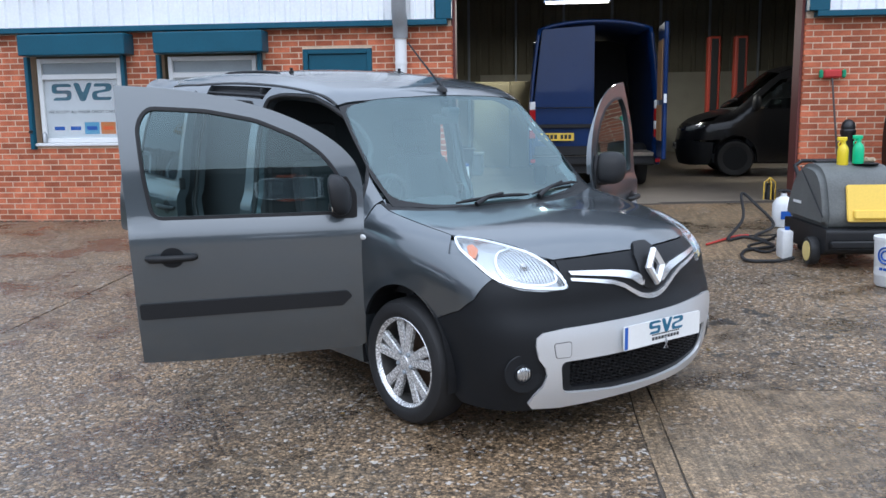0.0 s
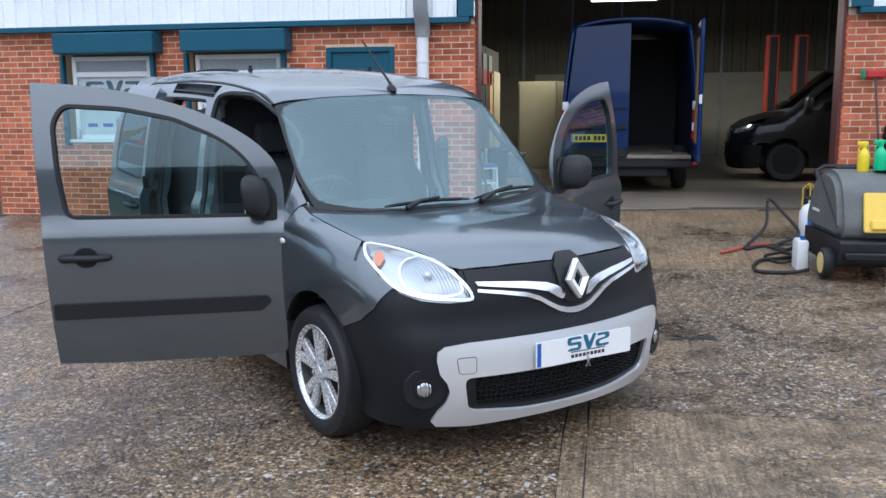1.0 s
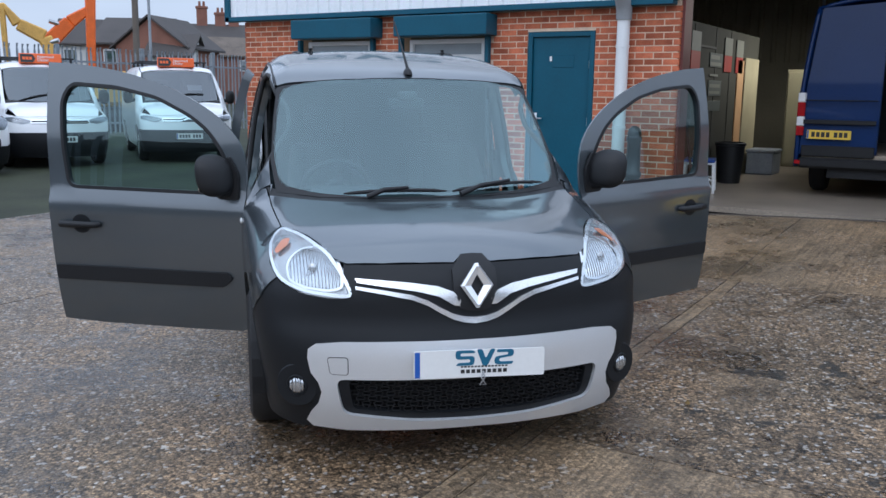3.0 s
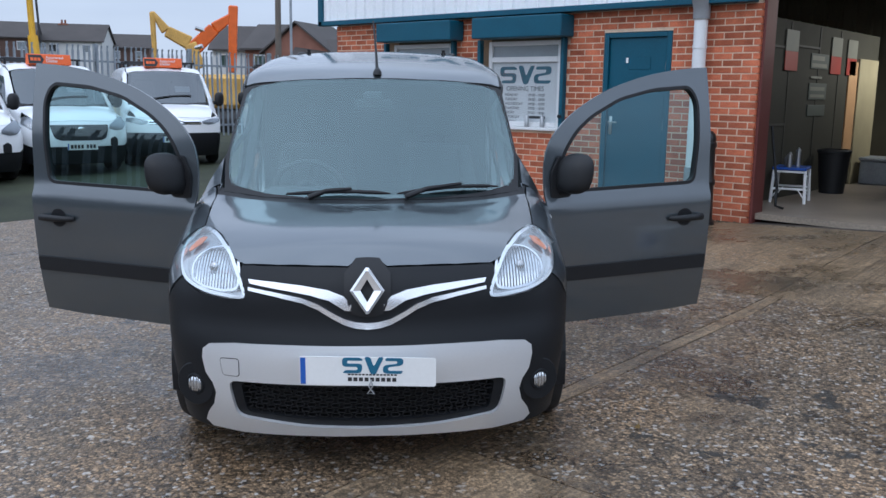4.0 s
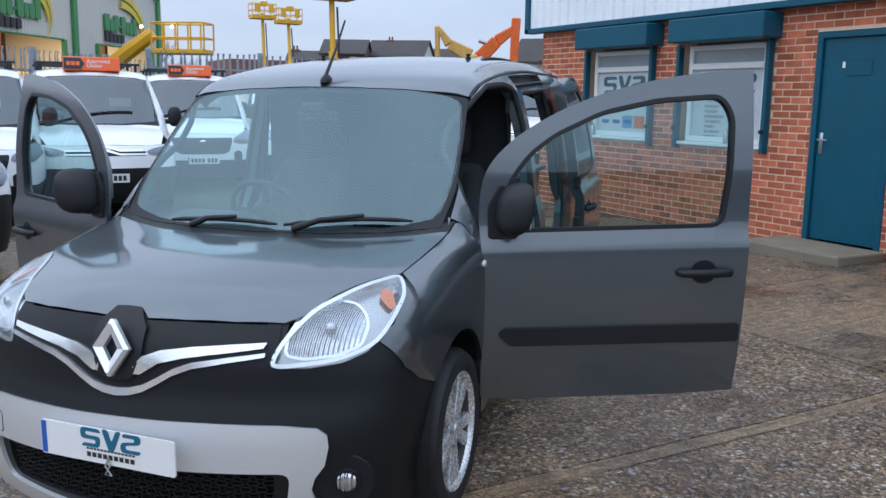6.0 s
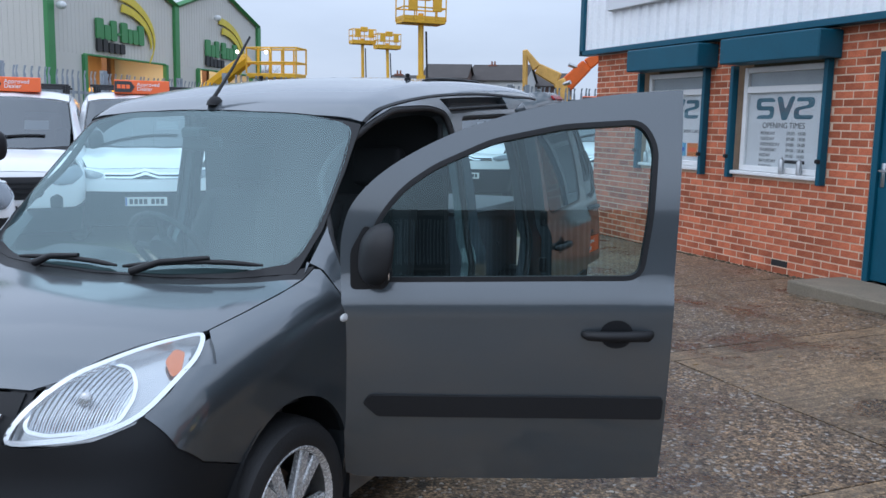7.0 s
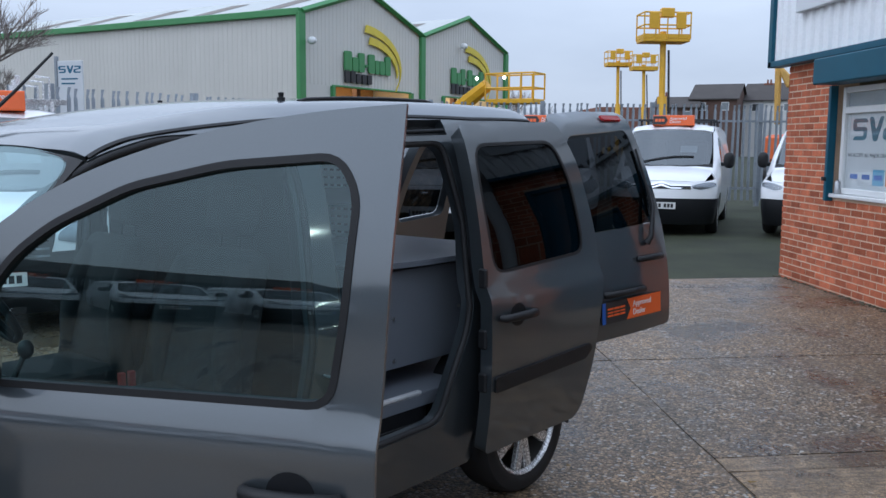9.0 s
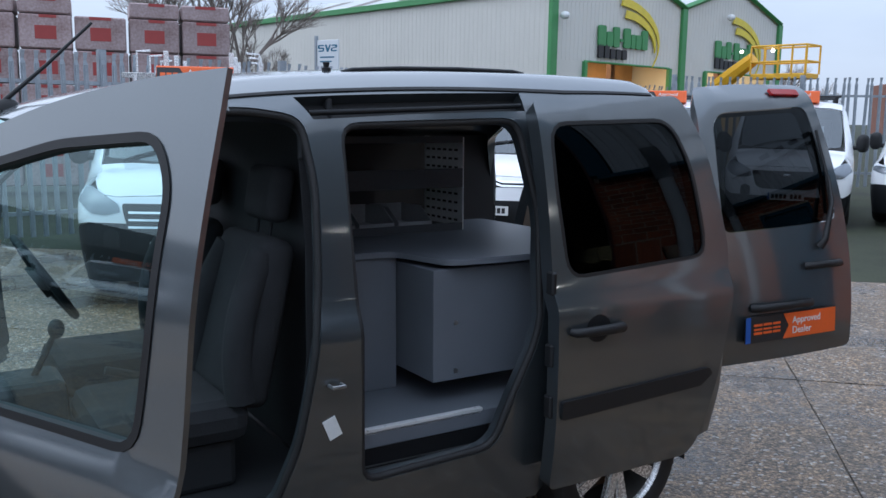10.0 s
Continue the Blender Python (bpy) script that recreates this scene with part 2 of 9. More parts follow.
def tube(bm, pts, r, n=8):
    """A round bar along a polyline; r may be one radius or one for each point."""
    pts = [Vector(p) for p in pts]
    rs = list(r) if hasattr(r, "__len__") else [r] * len(pts)
    rings, up = [], Vector((0, 0, 1))
    for i, p in enumerate(pts):
        d = (pts[min(i + 1, len(pts) - 1)] - pts[max(i - 1, 0)]).normalized()
        a = d.cross(up)
        if a.length < 1e-3:
            a = d.cross(Vector((1, 0, 0)))
        a.normalize()
        b = a.cross(d).normalized()
        up = b
        rings.append([bm.verts.new(p + rs[i] * (math.cos(2 * math.pi * j / n) * a + math.sin(2 * math.pi * j / n) * b)) for j in range(n)])
    for a, b in zip(rings, rings[1:]):
        for j in range(n):
            bm.faces.new((a[j], b[j], b[(j + 1) % n], a[(j + 1) % n]))
    bm.faces.new(rings[0])
    bm.faces.new(rings[-1][::-1])


def spline(pts, n=8, closed=True):
    """Catmull-Rom through 2D or 3D points."""
    p = [Vector(q) for q in pts]
    out, c = [], len(p)
    for i in range(c if closed else c - 1):
        a, b, d, e = (p[(i + k) % c] if closed else p[min(max(i + k, 0), c - 1)] for k in (-1, 0, 1, 2))
        for j in range(n):
            t = j / n
            out.append(0.5 * ((2 * b) + (d - a) * t + (2 * a - 5 * b + 4 * d - e) * t * t + (3 * b - a - 3 * d + e) * t ** 3))
    if not closed:
        out.append(p[-1])
    return out


def words(text, size, material, m, parent, name="lettering", depth=0.0015, align="CENTER"):
    """Raised letters in the built-in font, facing the local +z of m."""
    cu = bpy.data.curves.new(name, "FONT")
    cu.body, cu.size, cu.extrude, cu.align_x = text, size, depth, align
    cu.materials.append(material)
    tmp = bpy.data.objects.new(name, cu)
    scene.collection.objects.link(tmp)
    me = bpy.data.meshes.new_from_object(tmp.evaluated_get(bpy.context.evaluated_depsgraph_get()))
    bpy.data.objects.remove(tmp)
    me.transform(m)
    ob = new(name, me)
    ob.parent = parent
    return ob


def rounded(poly, r, n=4):
    """Corner rounding of a 2D outline."""
    out, a = [], [Vector(p) for p in poly]
    for i, p in enumerate(a):
        u, v = (a[i - 1] - p), (a[(i + 1) % len(a)] - p)
        k = min(r, u.length * 0.45, v.length * 0.45)
        s, e = p + u.normalized() * k, p + v.normalized() * k
        for j in range(n + 1):
            t = j / n
            out.append((1 - t) ** 2 * s + 2 * t * (1 - t) * p + t * t * e)
    return np.array([tuple(q) for q in out])


def number_plate(parent, m, material, w=0.52, h=0.112, bars=True):
    bm = bmesh.new()
    prism(bm, rounded([(-w / 2, -h / 2), (w / 2, -h / 2), (w / 2, h / 2), (-w / 2, h / 2)], 0.01), 0.006, m)
    pl = part("number_plate", bm, material, parent)
    bm = bmesh.new()
    box(bm, -w / 2 + 0.004, -w / 2 + 0.024, -h / 2 + 0.004, h / 2 - 0.004, 0.006, 0.0072, m=m)
    part("plate_band", bm, PLATE_BLUE, pl)
    if bars:
        for i in range(7):
            x = -w / 2 + 0.055 + i * 0.058 + (0.035 if i > 3 else 0)
            bm = bmesh.new()
            box(bm, x, x + 0.042, -0.032, 0.032, 0.006, 0.0072, m=m)
            part("plate_bar", bm, INK, pl)
    return pl


def wave_logo(parent, m, s, material, name="emblem"):
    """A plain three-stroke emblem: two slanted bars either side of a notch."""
    for pts in ([(-1.5, 0.45), (-0.6, 0.45), (-0.45, 0.28), (-1.25, 0.28), (-1.25, 0.1), (-0.5, 0.1), (-0.55, -0.45), (-1.5, -0.45), (-1.35, -0.28), (-0.75, -0.28), (-0.75, -0.08), (-1.5, -0.08)],
                [(-0.42, 0.5), (-0.12, 0.5), (0.05, -0.1), (0.3, 0.5), (0.55, 0.5), (0.15, -0.5), (-0.1, -0.5)],
                [(0.65, 0.45), (1.5, 0.45), (1.5, 0.05), (0.75, -0.08), (0.75, -0.28), (1.5, -0.28), (1.4, -0.45), (0.5, -0.45), (0.5, 0.02), (1.2, 0.13), (1.2, 0.28), (0.6, 0.28)]):
        bm = bmesh.new()
        prism(bm, [(x * s * 1.14, y * s) for x, y in rounded(pts, 0.2, 3)], 0.0015, m)
        part(name, bm, material, parent)


# ---- ground ----
def step01(a, b, v):
    t = min(max((v - a) / (b - a), 0), 1)
    return t * t * (3 - 2 * t)


def ground_z(x, y):
    """The yard falls gently away from the building and rises to the workshop door."""
    xx, yy = min(max(x, -9), 6), min(max(y, -4), 12)
    return 0.0085 * xx + 0.015 * yy - 0.055 + 0.15 * step01(7.5, 11.3, y) * step01(-3.5, 2.5, x) * (1 - step01(5, 9, x))


WALL_Y, LEFT_X, OPEN_L, OPEN_R, FASCIA_Z = 11.40, -7.75, -0.92, 3.40, 2.56


def yard_material(name, brushed):
    """Worn concrete, brown and grey, with damp and mossy patches: exposed stones, or (brushed = 1) a combed smooth face."""
    m = bpy.data.materials.new(name)
    m.use_nodes = True
    n, k = m.node_tree.nodes, m.node_tree.links
    b = n["Principled BSDF"]
    co = n.new("ShaderNodeTexCoord")
    at = co.outputs["Object"]

    def noise_at(scale, detail=4.0, rough=0.55, vec=None):
        t = n.new("ShaderNodeTexNoise")
        t.inputs["Scale"].default_value, t.inputs["Detail"].default_value, t.inputs["Roughness"].default_value = scale, detail, rough
        k.new(vec or at, t.inputs["Vector"])
        return t.outputs["Fac"]

    def ramp_of(sock, lo, hi, c0, c1):
        r = n.new("ShaderNodeValToRGB")
        r.color_ramp.elements[0].position, r.color_ramp.elements[1].position = lo, hi
        r.color_ramp.elements[0].color, r.color_ramp.elements[1].color = (*c0, 1), (*c1, 1)
        k.new(sock, r.inputs["Fac"])
        return r.outputs["Color"]

    def blend(kind, fac, a, c):
        x = n.new("ShaderNodeMix")
        x.data_type, x.blend_type = "RGBA", kind
        if isinstance(fac, float):
            x.inputs["Factor"].default_value = fac
        else:
            k.new(fac, x.inputs["Factor"])
        for s, v in (("A", a), ("B", c)):
            if isinstance(v, tuple):
                x.inputs[s].default_value = (*v, 1)
            else:
                k.new(v, x.inputs[s])
        return x.outputs["Result"]

    def calc(op, a, c):
        x = n.new("ShaderNodeMath")
        x.operation = op
        for i, v in enumerate((a, c)):
            if isinstance(v, float):
                x.inputs[i].default_value = v
            else:
                k.new(v, x.inputs[i])
        return x.outputs[0]

    def stones_at(scale, bend):
        """Stones of uneven outline: cells in a bent space; gives a random value and the distance to the middle."""
        warp, add = n.new("ShaderNodeTexNoise"), n.new("ShaderNodeVectorMath")
        warp.inputs["Scale"].default_value, warp.inputs["Detail"].default_value = scale * 0.9, 2.0
        k.new(at, warp.inputs["Vector"])
        add.operation = "MULTIPLY_ADD"
        k.new(warp.outputs["Color"], add.inputs[0])
        add.inputs[1].default_value = (bend, bend, bend)
        k.new(at, add.inputs[2])
        v, sep = n.new("ShaderNodeTexVoronoi"), n.new("ShaderNodeSeparateColor")
        v.inputs["Scale"].default_value = scale
        k.new(add.outputs["Vector"], v.inputs["Vector"])
        k.new(v.outputs["Color"], sep.inputs["Color"])
        return sep.outputs["Red"], sep.outputs["Green"], v.outputs["Distance"]

    base = ramp_of(noise_at(0.5, 5.0, 0.6), 0.32, 0.68, (0.200, 0.168, 0.122), (0.335, 0.246, 0.152))
    r1, g1, d1 = stones_at(62.0, 0.016)
    r2, g2, d2 = stones_at(150.0, 0.006)
    big = blend("MULTIPLY", 1.0, ramp_of(r1, 0.05, 0.95, (0.30, 0.29, 0.285), (1.66, 1.56, 1.45)), ramp_of(d1, 0.30, 0.75, (1.08, 1.06, 1.04), (0.50, 0.48, 0.46)))
    fine = ramp_of(r2, 0.05, 0.95, (0.36, 0.35, 0.345), (1.74, 1.68, 1.6))
    pale = ramp_of(g1, 0.90, 0.97, (0.0, 0.0, 0.0), (1.0, 1.0, 1.0))
    pebbles = blend("MULTIPLY", 0.85, blend("MULTIPLY", 1.0, base, big), fine)
    pebbles = blend("MIX", calc("MULTIPLY", pale, 0.85), pebbles, (0.66, 0.63, 0.58))
    # combed face: long fine lines down the yard over a sandy paste
    comb_map = n.new("ShaderNodeMapping")
    comb_map.inputs["Scale"].default_value = (42.0, 1.6, 1.0)
    k.new(at, comb_map.inputs["Vector"])
    comb = noise_at(1.0, 4.0, 0.6, comb_map.outputs["Vector"])
    paste = blend("MULTIPLY", 1.0, blend("MULTIPLY", 0.65, base, fine), ramp_of(comb, 0.34, 0.66, (0.62, 0.60, 0.57), (1.24, 1.21, 1.17)))
    paste = blend("MULTIPLY", 0.4, paste, big)
    worn = noise_at(1.3, 6.0, 0.7)
    if brushed:
        show = calc("MULTIPLY", ramp_of(worn, 0.47, 0.60, (0, 0, 0), (1, 1, 1)), 0.75)
    else:
        show = ramp_of(worn, 0.30, 0.46, (0.25, 0.25, 0.25), (1, 1, 1))
    c = blend("MIX", show, paste, blend("MULTIPLY", 1.0, pebbles, (0.74, 0.745, 0.76)))
    c = blend("MULTIPLY", 0.8, c, ramp_of(noise_at(2.6, 6.0, 0.65), 0.3, 0.7, (0.70, 0.70, 0.71), (1.26, 1.22, 1.15)))
    c = blend("MULTIPLY", 0.55, c, ramp_of(noise_at(14.0, 4.0, 0.6), 0.34, 0.66, (0.55, 0.54, 0.53), (1.35, 1.33, 1.30)))
    # ragged mossy pits, thickest out in front of the workshop
    place, away = n.new("ShaderNodeVectorMath"), n.new("ShaderNodeMapRange")
    place.operation = "DISTANCE"
    k.new(at, place.inputs[0])
    place.inputs[1].default_value = (1.9, 5.7, 0.0)
    k.new(place.outputs["Value"], away.inputs["Value"])
    away.inputs["From Min"].default_value, away.inputs["From Max"].default_value = 0.6, 3.2
    away.inputs["To Min"].default_value, away.inputs["To Max"].default_value = 0.085, -0.05
    pits = calc("ADD", noise_at(5.2, 6.0, 0.72), away.outputs["Result"])
    c = blend("MIX", calc("MULTIPLY", ramp_of(pits, 0.665, 0.69, (0, 0, 0), (1, 1, 1)), 0.92), c, (0.026, 0.023, 0.018))
    wet = ramp_of(noise_at(0.9, 7.0, 0.7), 0.49, 0.60, (0, 0, 0), (1, 1, 1))
    c = blend("MIX", wet, c, blend("MULTIPLY", 1.0, c, (0.58, 0.59, 0.62)))
    k.new(c, b.inputs["Base Color"])
    rgh = n.new("ShaderNodeMapRange")
    rgh.inputs["To Min"].default_value, rgh.inputs["To Max"].default_value = 0.50, 0.17
    b.inputs["Specular IOR Level"].default_value = 0.6
    k.new(wet, rgh.inputs["Value"])
    k.new(rgh.outputs["Result"], b.inputs["Roughness"])
    high = calc("SUBTRACT", calc("MULTIPLY", noise_at(95.0, 3.0), 0.8), calc("MULTIPLY", d1, 0.35 if brushed else 1.0))
    if brushed:
        high = calc("ADD", high, calc("MULTIPLY", comb, 0.8))
    bp = n.new("ShaderNodeBump")
    bp.inputs["Strength"].default_value, bp.inputs["Distance"].default_value = 0.65, 0.006
    k.new(high, bp.inputs["Height"])
    k.new(bp.outputs["Normal"], b.inputs["Normal"])
    return m


YARD, YARD_BRUSHED = yard_material("exposed_aggregate_concrete", 0.0), yard_material("brushed_concrete", 1.0)
MOSS_TARMAC = pbr("mossy_tarmac", (0.026, 0.027, 0.021), 0.85, 0, 0.4, 0.8, 90, 0.4, hue=(0.040, 0.047, 0.024), spec=0.3)
FAR_GROUND = pbr("far_ground", (0.07, 0.075, 0.06), 0.9, 0, 0.3, 0.05, 2)
GARAGE_FLOOR = pbr("workshop_floor", (0.27, 0.225, 0.175), 0.42, 0, 0.3, 1.2, 40, 0.1)

EDGE_X = -7.65


def ground_sheet(name, xs, ys, material, label, category):
    bm = bmesh.new()
    inside = lambda x, y: 11.8 < y < 24 and -7.7 < x < 9.0      # under the building the earth lies below the floor
    grid = [[bm.verts.new((x, y, ground_z(x, y) - (0.2 if inside(x, y) else 0.0))) for x in xs] for y in ys]
    for r0, r1 in zip(grid, grid[1:]):
        for i in range(len(xs) - 1):
            bm.faces.new((r0[i], r0[i + 1], r1[i + 1], r1[i]))
    return tagged(from_bm(name, bm, material, smooth=180), label, category, kind="structure")


def span(a, b, n):
    return [a + (b - a) * i / n for i in range(n + 1)]


far_x = [-900, -300, -120, -60, -30, -22] + span(-18, EDGE_X, 14)
near_x = span(EDGE_X, 9, 44) + [14, 30, 80, 300, 900]
all_y = [-900, -300, -80, -30, -12] + span(-6, 12, 48) + [16, 22, 30, 60, 120, 300, 900]
JOINT_FILL = pbr("joint_fill", (0.075, 0.062, 0.05), 0.9, 0, 0.3, 3, 40, 0.2)
yard = ground_sheet("ground", near_x, all_y, YARD, "worn brown exposed-aggregate concrete yard with damp dark patches", "ground")
ground_sheet("pavement", far_x, all_y, MOSS_TARMAC, "dark mossy tarmac parking strip beside the fence", "tarmac")

# cast slabs with worn joints between them: some brushed smooth, some worn down to the stones
SLABS = [(-7.6, -3.68, -5.9, 8.27, YARD), (-7.6, -3.68, 8.27, 11.36, YARD), (-3.68, 0.555, -5.9, 8.27, YARD), (-3.68, -1.60, 8.27, 11.36, YARD), (-1.60, -1.40, 8.27, 11.36, YARD_BRUSHED),
         (-1.40, 0.555, 8.27, 11.36, YARD_BRUSHED), (0.555, 0.665, -5.9, 8.27, YARD_BRUSHED), (0.665, 4.75, -5.9, 4.65, YARD_BRUSHED), (0.665, 4.75, 4.65, 8.27, YARD), (0.555, 4.75, 8.27, 11.36, YARD_BRUSHED),
         (4.75, 8.9, -5.9, 11.36, YARD)]
for xa, xb, ya, yb, face in SLABS:
    bm = bmesh.new()
    g = 0.0045
    nx, ny = max(2, int((xb - xa) / 0.3)), max(10, int((yb - ya) / 0.28))
    xs, ys = span(xa + g, xb - g, nx), span(ya + g, yb - g, ny)
    lift = 0.006 + random.uniform(-0.002, 0.002)
    wob = [[(random.uniform(-0.005, 0.005) if i in (0, nx) else 0, random.uniform(-0.005, 0.005) if j in (0, ny) else 0) for i in range(nx + 1)] for j in range(ny + 1)]
    rows__ = [[bm.verts.new((x + wob[j][i][0], y + wob[j][i][1], ground_z(x, y) + lift)) for i, x in enumerate(xs)] for j, y in enumerate(ys)]
    for r0, r1 in zip(rows__, rows__[1:]):
        for i in range(nx):
            bm.faces.new((r0[i], r0[i + 1], r1[i + 1], r1[i]))
    edge = [e for e in bm.edges if len(e.link_faces) == 1]
    low = bmesh.ops.extrude_edge_only(bm, edges=edge)["geom"]
    for v in low:
        if isinstance(v, bmesh.types.BMVert):
            v.co.z -= 0.03
    bmesh.ops.recalc_face_normals(bm, faces=bm.faces[:])
    part("slab", bm, face, yard, smooth=30)
yard.data.materials[0] = JOINT_FILL


# ---- the brick and cladding unit ----
WT = 0.25          # wall thickness
WIN = ((-6.42, -5.33), (-4.61, -3.49))
REVEAL = 0.11
BRICK_L, BRICK_H, JOINT, PITCH_X, PITCH_Z = 0.215, 0.065, 0.010, 0.225, 0.075
openings = [(-6.62, -5.26, 1.09, 2.33), (-4.82, -3.41, 1.09, 2.33), (-2.87, -1.96, 0.0, 2.30)]


def wall_with_openings(name, x0, x1, z0, z1, y0, y1, holes, material, label):
    """A thick wall along x, with the openings left out of it."""
    bm = bmesh.new()
    xs = sorted({x0, x1, *[h[0] for h in holes], *[h[1] for h in holes]})
    zs = sorted({z0, z1, *[h[2] for h in holes], *[h[3] for h in holes]})
    zs = [z for z in zs if z0 <= z <= z1]
    for xa, xb in zip(xs, xs[1:]):
        for za, zb in zip(zs, zs[1:]):
            cx, cz = (xa + xb) / 2, (za + zb) / 2
            if not any(h[0] < cx < h[1] and h[2] < cz < h[3] for h in holes):
                box(bm, xa, xb, y0, y1, za, zb)
    bmesh.ops.remove_doubles(bm, verts=bm.verts[:], dist=1e-4)
    return tagged(from_bm(name, bm, material), label, "wall", kind="structure")


wall_left = wall_with_openings("wall_office", LEFT_X + 0.02, OPEN_L - 0.02, -0.3, FASCIA_Z + 0.1, WALL_Y + 0.0035, WALL_Y + WT, openings, MORTAR, "red brick office wall with pale mortar joints and two windows")
wall_right = wall_with_openings("wall_pier", OPEN_R + 0.02, 9.0, -0.3, FASCIA_Z + 0.1, WALL_Y + 0.0035, WALL_Y + WT, [], MORTAR, "red brick wall beside the workshop door")

# ribbed cladding over the brick
def ribbed(name, x0, x1, z0, z1, y, label, pitch=0.2, deep=0.032, material=CLADDING):
    bm = bmesh.new()
    n = int((x1 - x0) / pitch)
    prof = []
    for i in range(n + 1):
        xa = x0 + i * pitch
        prof += [(xa, 0.0), (xa + pitch * 0.62, 0.0), (xa + pitch * 0.70, -deep), (xa + pitch * 0.90, -deep)]
    prof = [(min(px_, x1), d) for px_, d in prof]
    lo = [bm.verts.new((px_, y + d, z0)) for px_, d in prof]
    hi = [bm.verts.new((px_, y + d, z1)) for px_, d in prof]
    for i in range(len(prof) - 1):
        if (lo[i].co - lo[i + 1].co).length > 1e-4:
            bm.faces.new((lo[i], lo[i + 1], hi[i + 1], hi[i]))
    ob = from_bm(name, bm, material)
    sm = ob.modifiers.new("sheet", "SOLIDIFY")
    sm.thickness, sm.offset = 0.01, 1
    return tagged(ob, label, "cladding", kind="structure")


CLAD_TOP = 5.6
ribbed("cladding_office", LEFT_X - 0.22, OPEN_L - 0.22, FASCIA_Z + 0.06, CLAD_TOP, WALL_Y - 0.10, "pale grey ribbed steel cladding above the brick office")
ribbed("cladding_pier", OPEN_R + 0.25, 9.0, FASCIA_Z + 0.06, CLAD_TOP, WALL_Y - 0.10, "pale grey ribbed steel cladding above the brick pier")
ribbed("cladding_header", OPEN_L - 0.2, OPEN_R + 0.25, 4.8, CLAD_TOP, WALL_Y - 0.10, "pale grey ribbed steel cladding above the workshop door")
for nm, x0, x1, z0, z1 in (("trim_office", LEFT_X - 0.26, OPEN_L - 0.06, FASCIA_Z, FASCIA_Z + 0.07), ("trim_pier", OPEN_R + 0.1, 9.0, FASCIA_Z, FASCIA_Z + 0.07), ("trim_corner", LEFT_X - 0.28, LEFT_X - 0.18, FASCIA_Z, CLAD_TOP), ("trim_jamb_left", OPEN_L - 0.20, OPEN_L, FASCIA_Z + 0.07, CLAD_TOP), ("trim_jamb_right", OPEN_R, OPEN_R + 0.24, FASCIA_Z + 0.07, CLAD_TOP)):
    bm = bmesh.new()
    box(bm, x0, x1, WALL_Y - 0.155, WALL_Y + 0.02, z0, z1, 0.006)
    tagged(from_bm(nm, bm, TEAL), "teal painted steel trim along the cladding", "trim", kind="structure")
# steel jambs of the workshop door
for nm, x0, x1 in (("door_jamb", OPEN_L - 0.01, OPEN_L + 0.03), ("door_jamb", OPEN_R - 0.03, OPEN_R + 0.01)):
    bm = bmesh.new()
    box(bm, x0, x1, WALL_Y + 0.03, WALL_Y + 0.32, 0.0, 4.8, 0.004)
    tagged(from_bm(nm, bm, pbr("jamb_red", (0.12, 0.03, 0.025), 0.6)), "dark red steel door jamb of the workshop", "jamb", kind="structure")

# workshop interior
# cream partition boards, with the dim light of the room put into the colour
PARTITION = pbr("dimmed_partition_board", (0.045, 0.043, 0.033), 0.8, 0, 0.22, 1.0, 25, spec=0.2)
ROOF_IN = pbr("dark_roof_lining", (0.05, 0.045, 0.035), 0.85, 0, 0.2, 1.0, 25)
GX0, GX1, GY1, GZ = -2.6, 9.0, 24.0, 5.5
gz = ground_z(1.5, 11.6)
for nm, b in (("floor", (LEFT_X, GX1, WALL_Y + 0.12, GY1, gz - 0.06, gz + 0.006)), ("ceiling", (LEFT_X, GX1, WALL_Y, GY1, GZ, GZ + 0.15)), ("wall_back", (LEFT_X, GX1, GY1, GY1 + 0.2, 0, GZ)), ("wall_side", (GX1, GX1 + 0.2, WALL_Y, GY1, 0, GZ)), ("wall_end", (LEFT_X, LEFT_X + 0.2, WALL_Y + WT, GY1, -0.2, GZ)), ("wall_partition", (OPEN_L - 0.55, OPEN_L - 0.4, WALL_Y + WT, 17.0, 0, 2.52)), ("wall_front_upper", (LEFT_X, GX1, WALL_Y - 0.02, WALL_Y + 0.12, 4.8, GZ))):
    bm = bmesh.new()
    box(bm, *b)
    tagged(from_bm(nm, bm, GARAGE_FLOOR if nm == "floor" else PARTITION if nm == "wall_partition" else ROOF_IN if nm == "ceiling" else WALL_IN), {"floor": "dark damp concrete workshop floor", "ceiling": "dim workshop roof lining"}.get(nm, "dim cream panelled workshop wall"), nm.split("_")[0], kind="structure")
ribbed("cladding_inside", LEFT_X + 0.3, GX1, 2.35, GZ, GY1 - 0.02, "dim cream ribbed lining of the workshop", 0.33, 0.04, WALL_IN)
for i in range(9):
    bm = bmesh.new()
    x = -1.5 + i * 1.25
    box(bm, x - 0.03, x + 0.03, GY1 - 0.12, GY1 - 0.004, gz, GZ, 0.01)
    tagged(from_bm("wall_rail", bm, STEEL_GREY), "steel sheeting rail on the workshop wall", "rail", kind="structure")
bm = bmesh.new()
box(bm, -1.2, 9, GY1 - 0.10, GY1 - 0.003, gz, 2.35, 0.01)
tagged(from_bm("wall_dado", bm, pbr("dado", (0.36, 0.34, 0.27), 0.7)), "cream lower wall of the workshop", "wall", kind="structure")


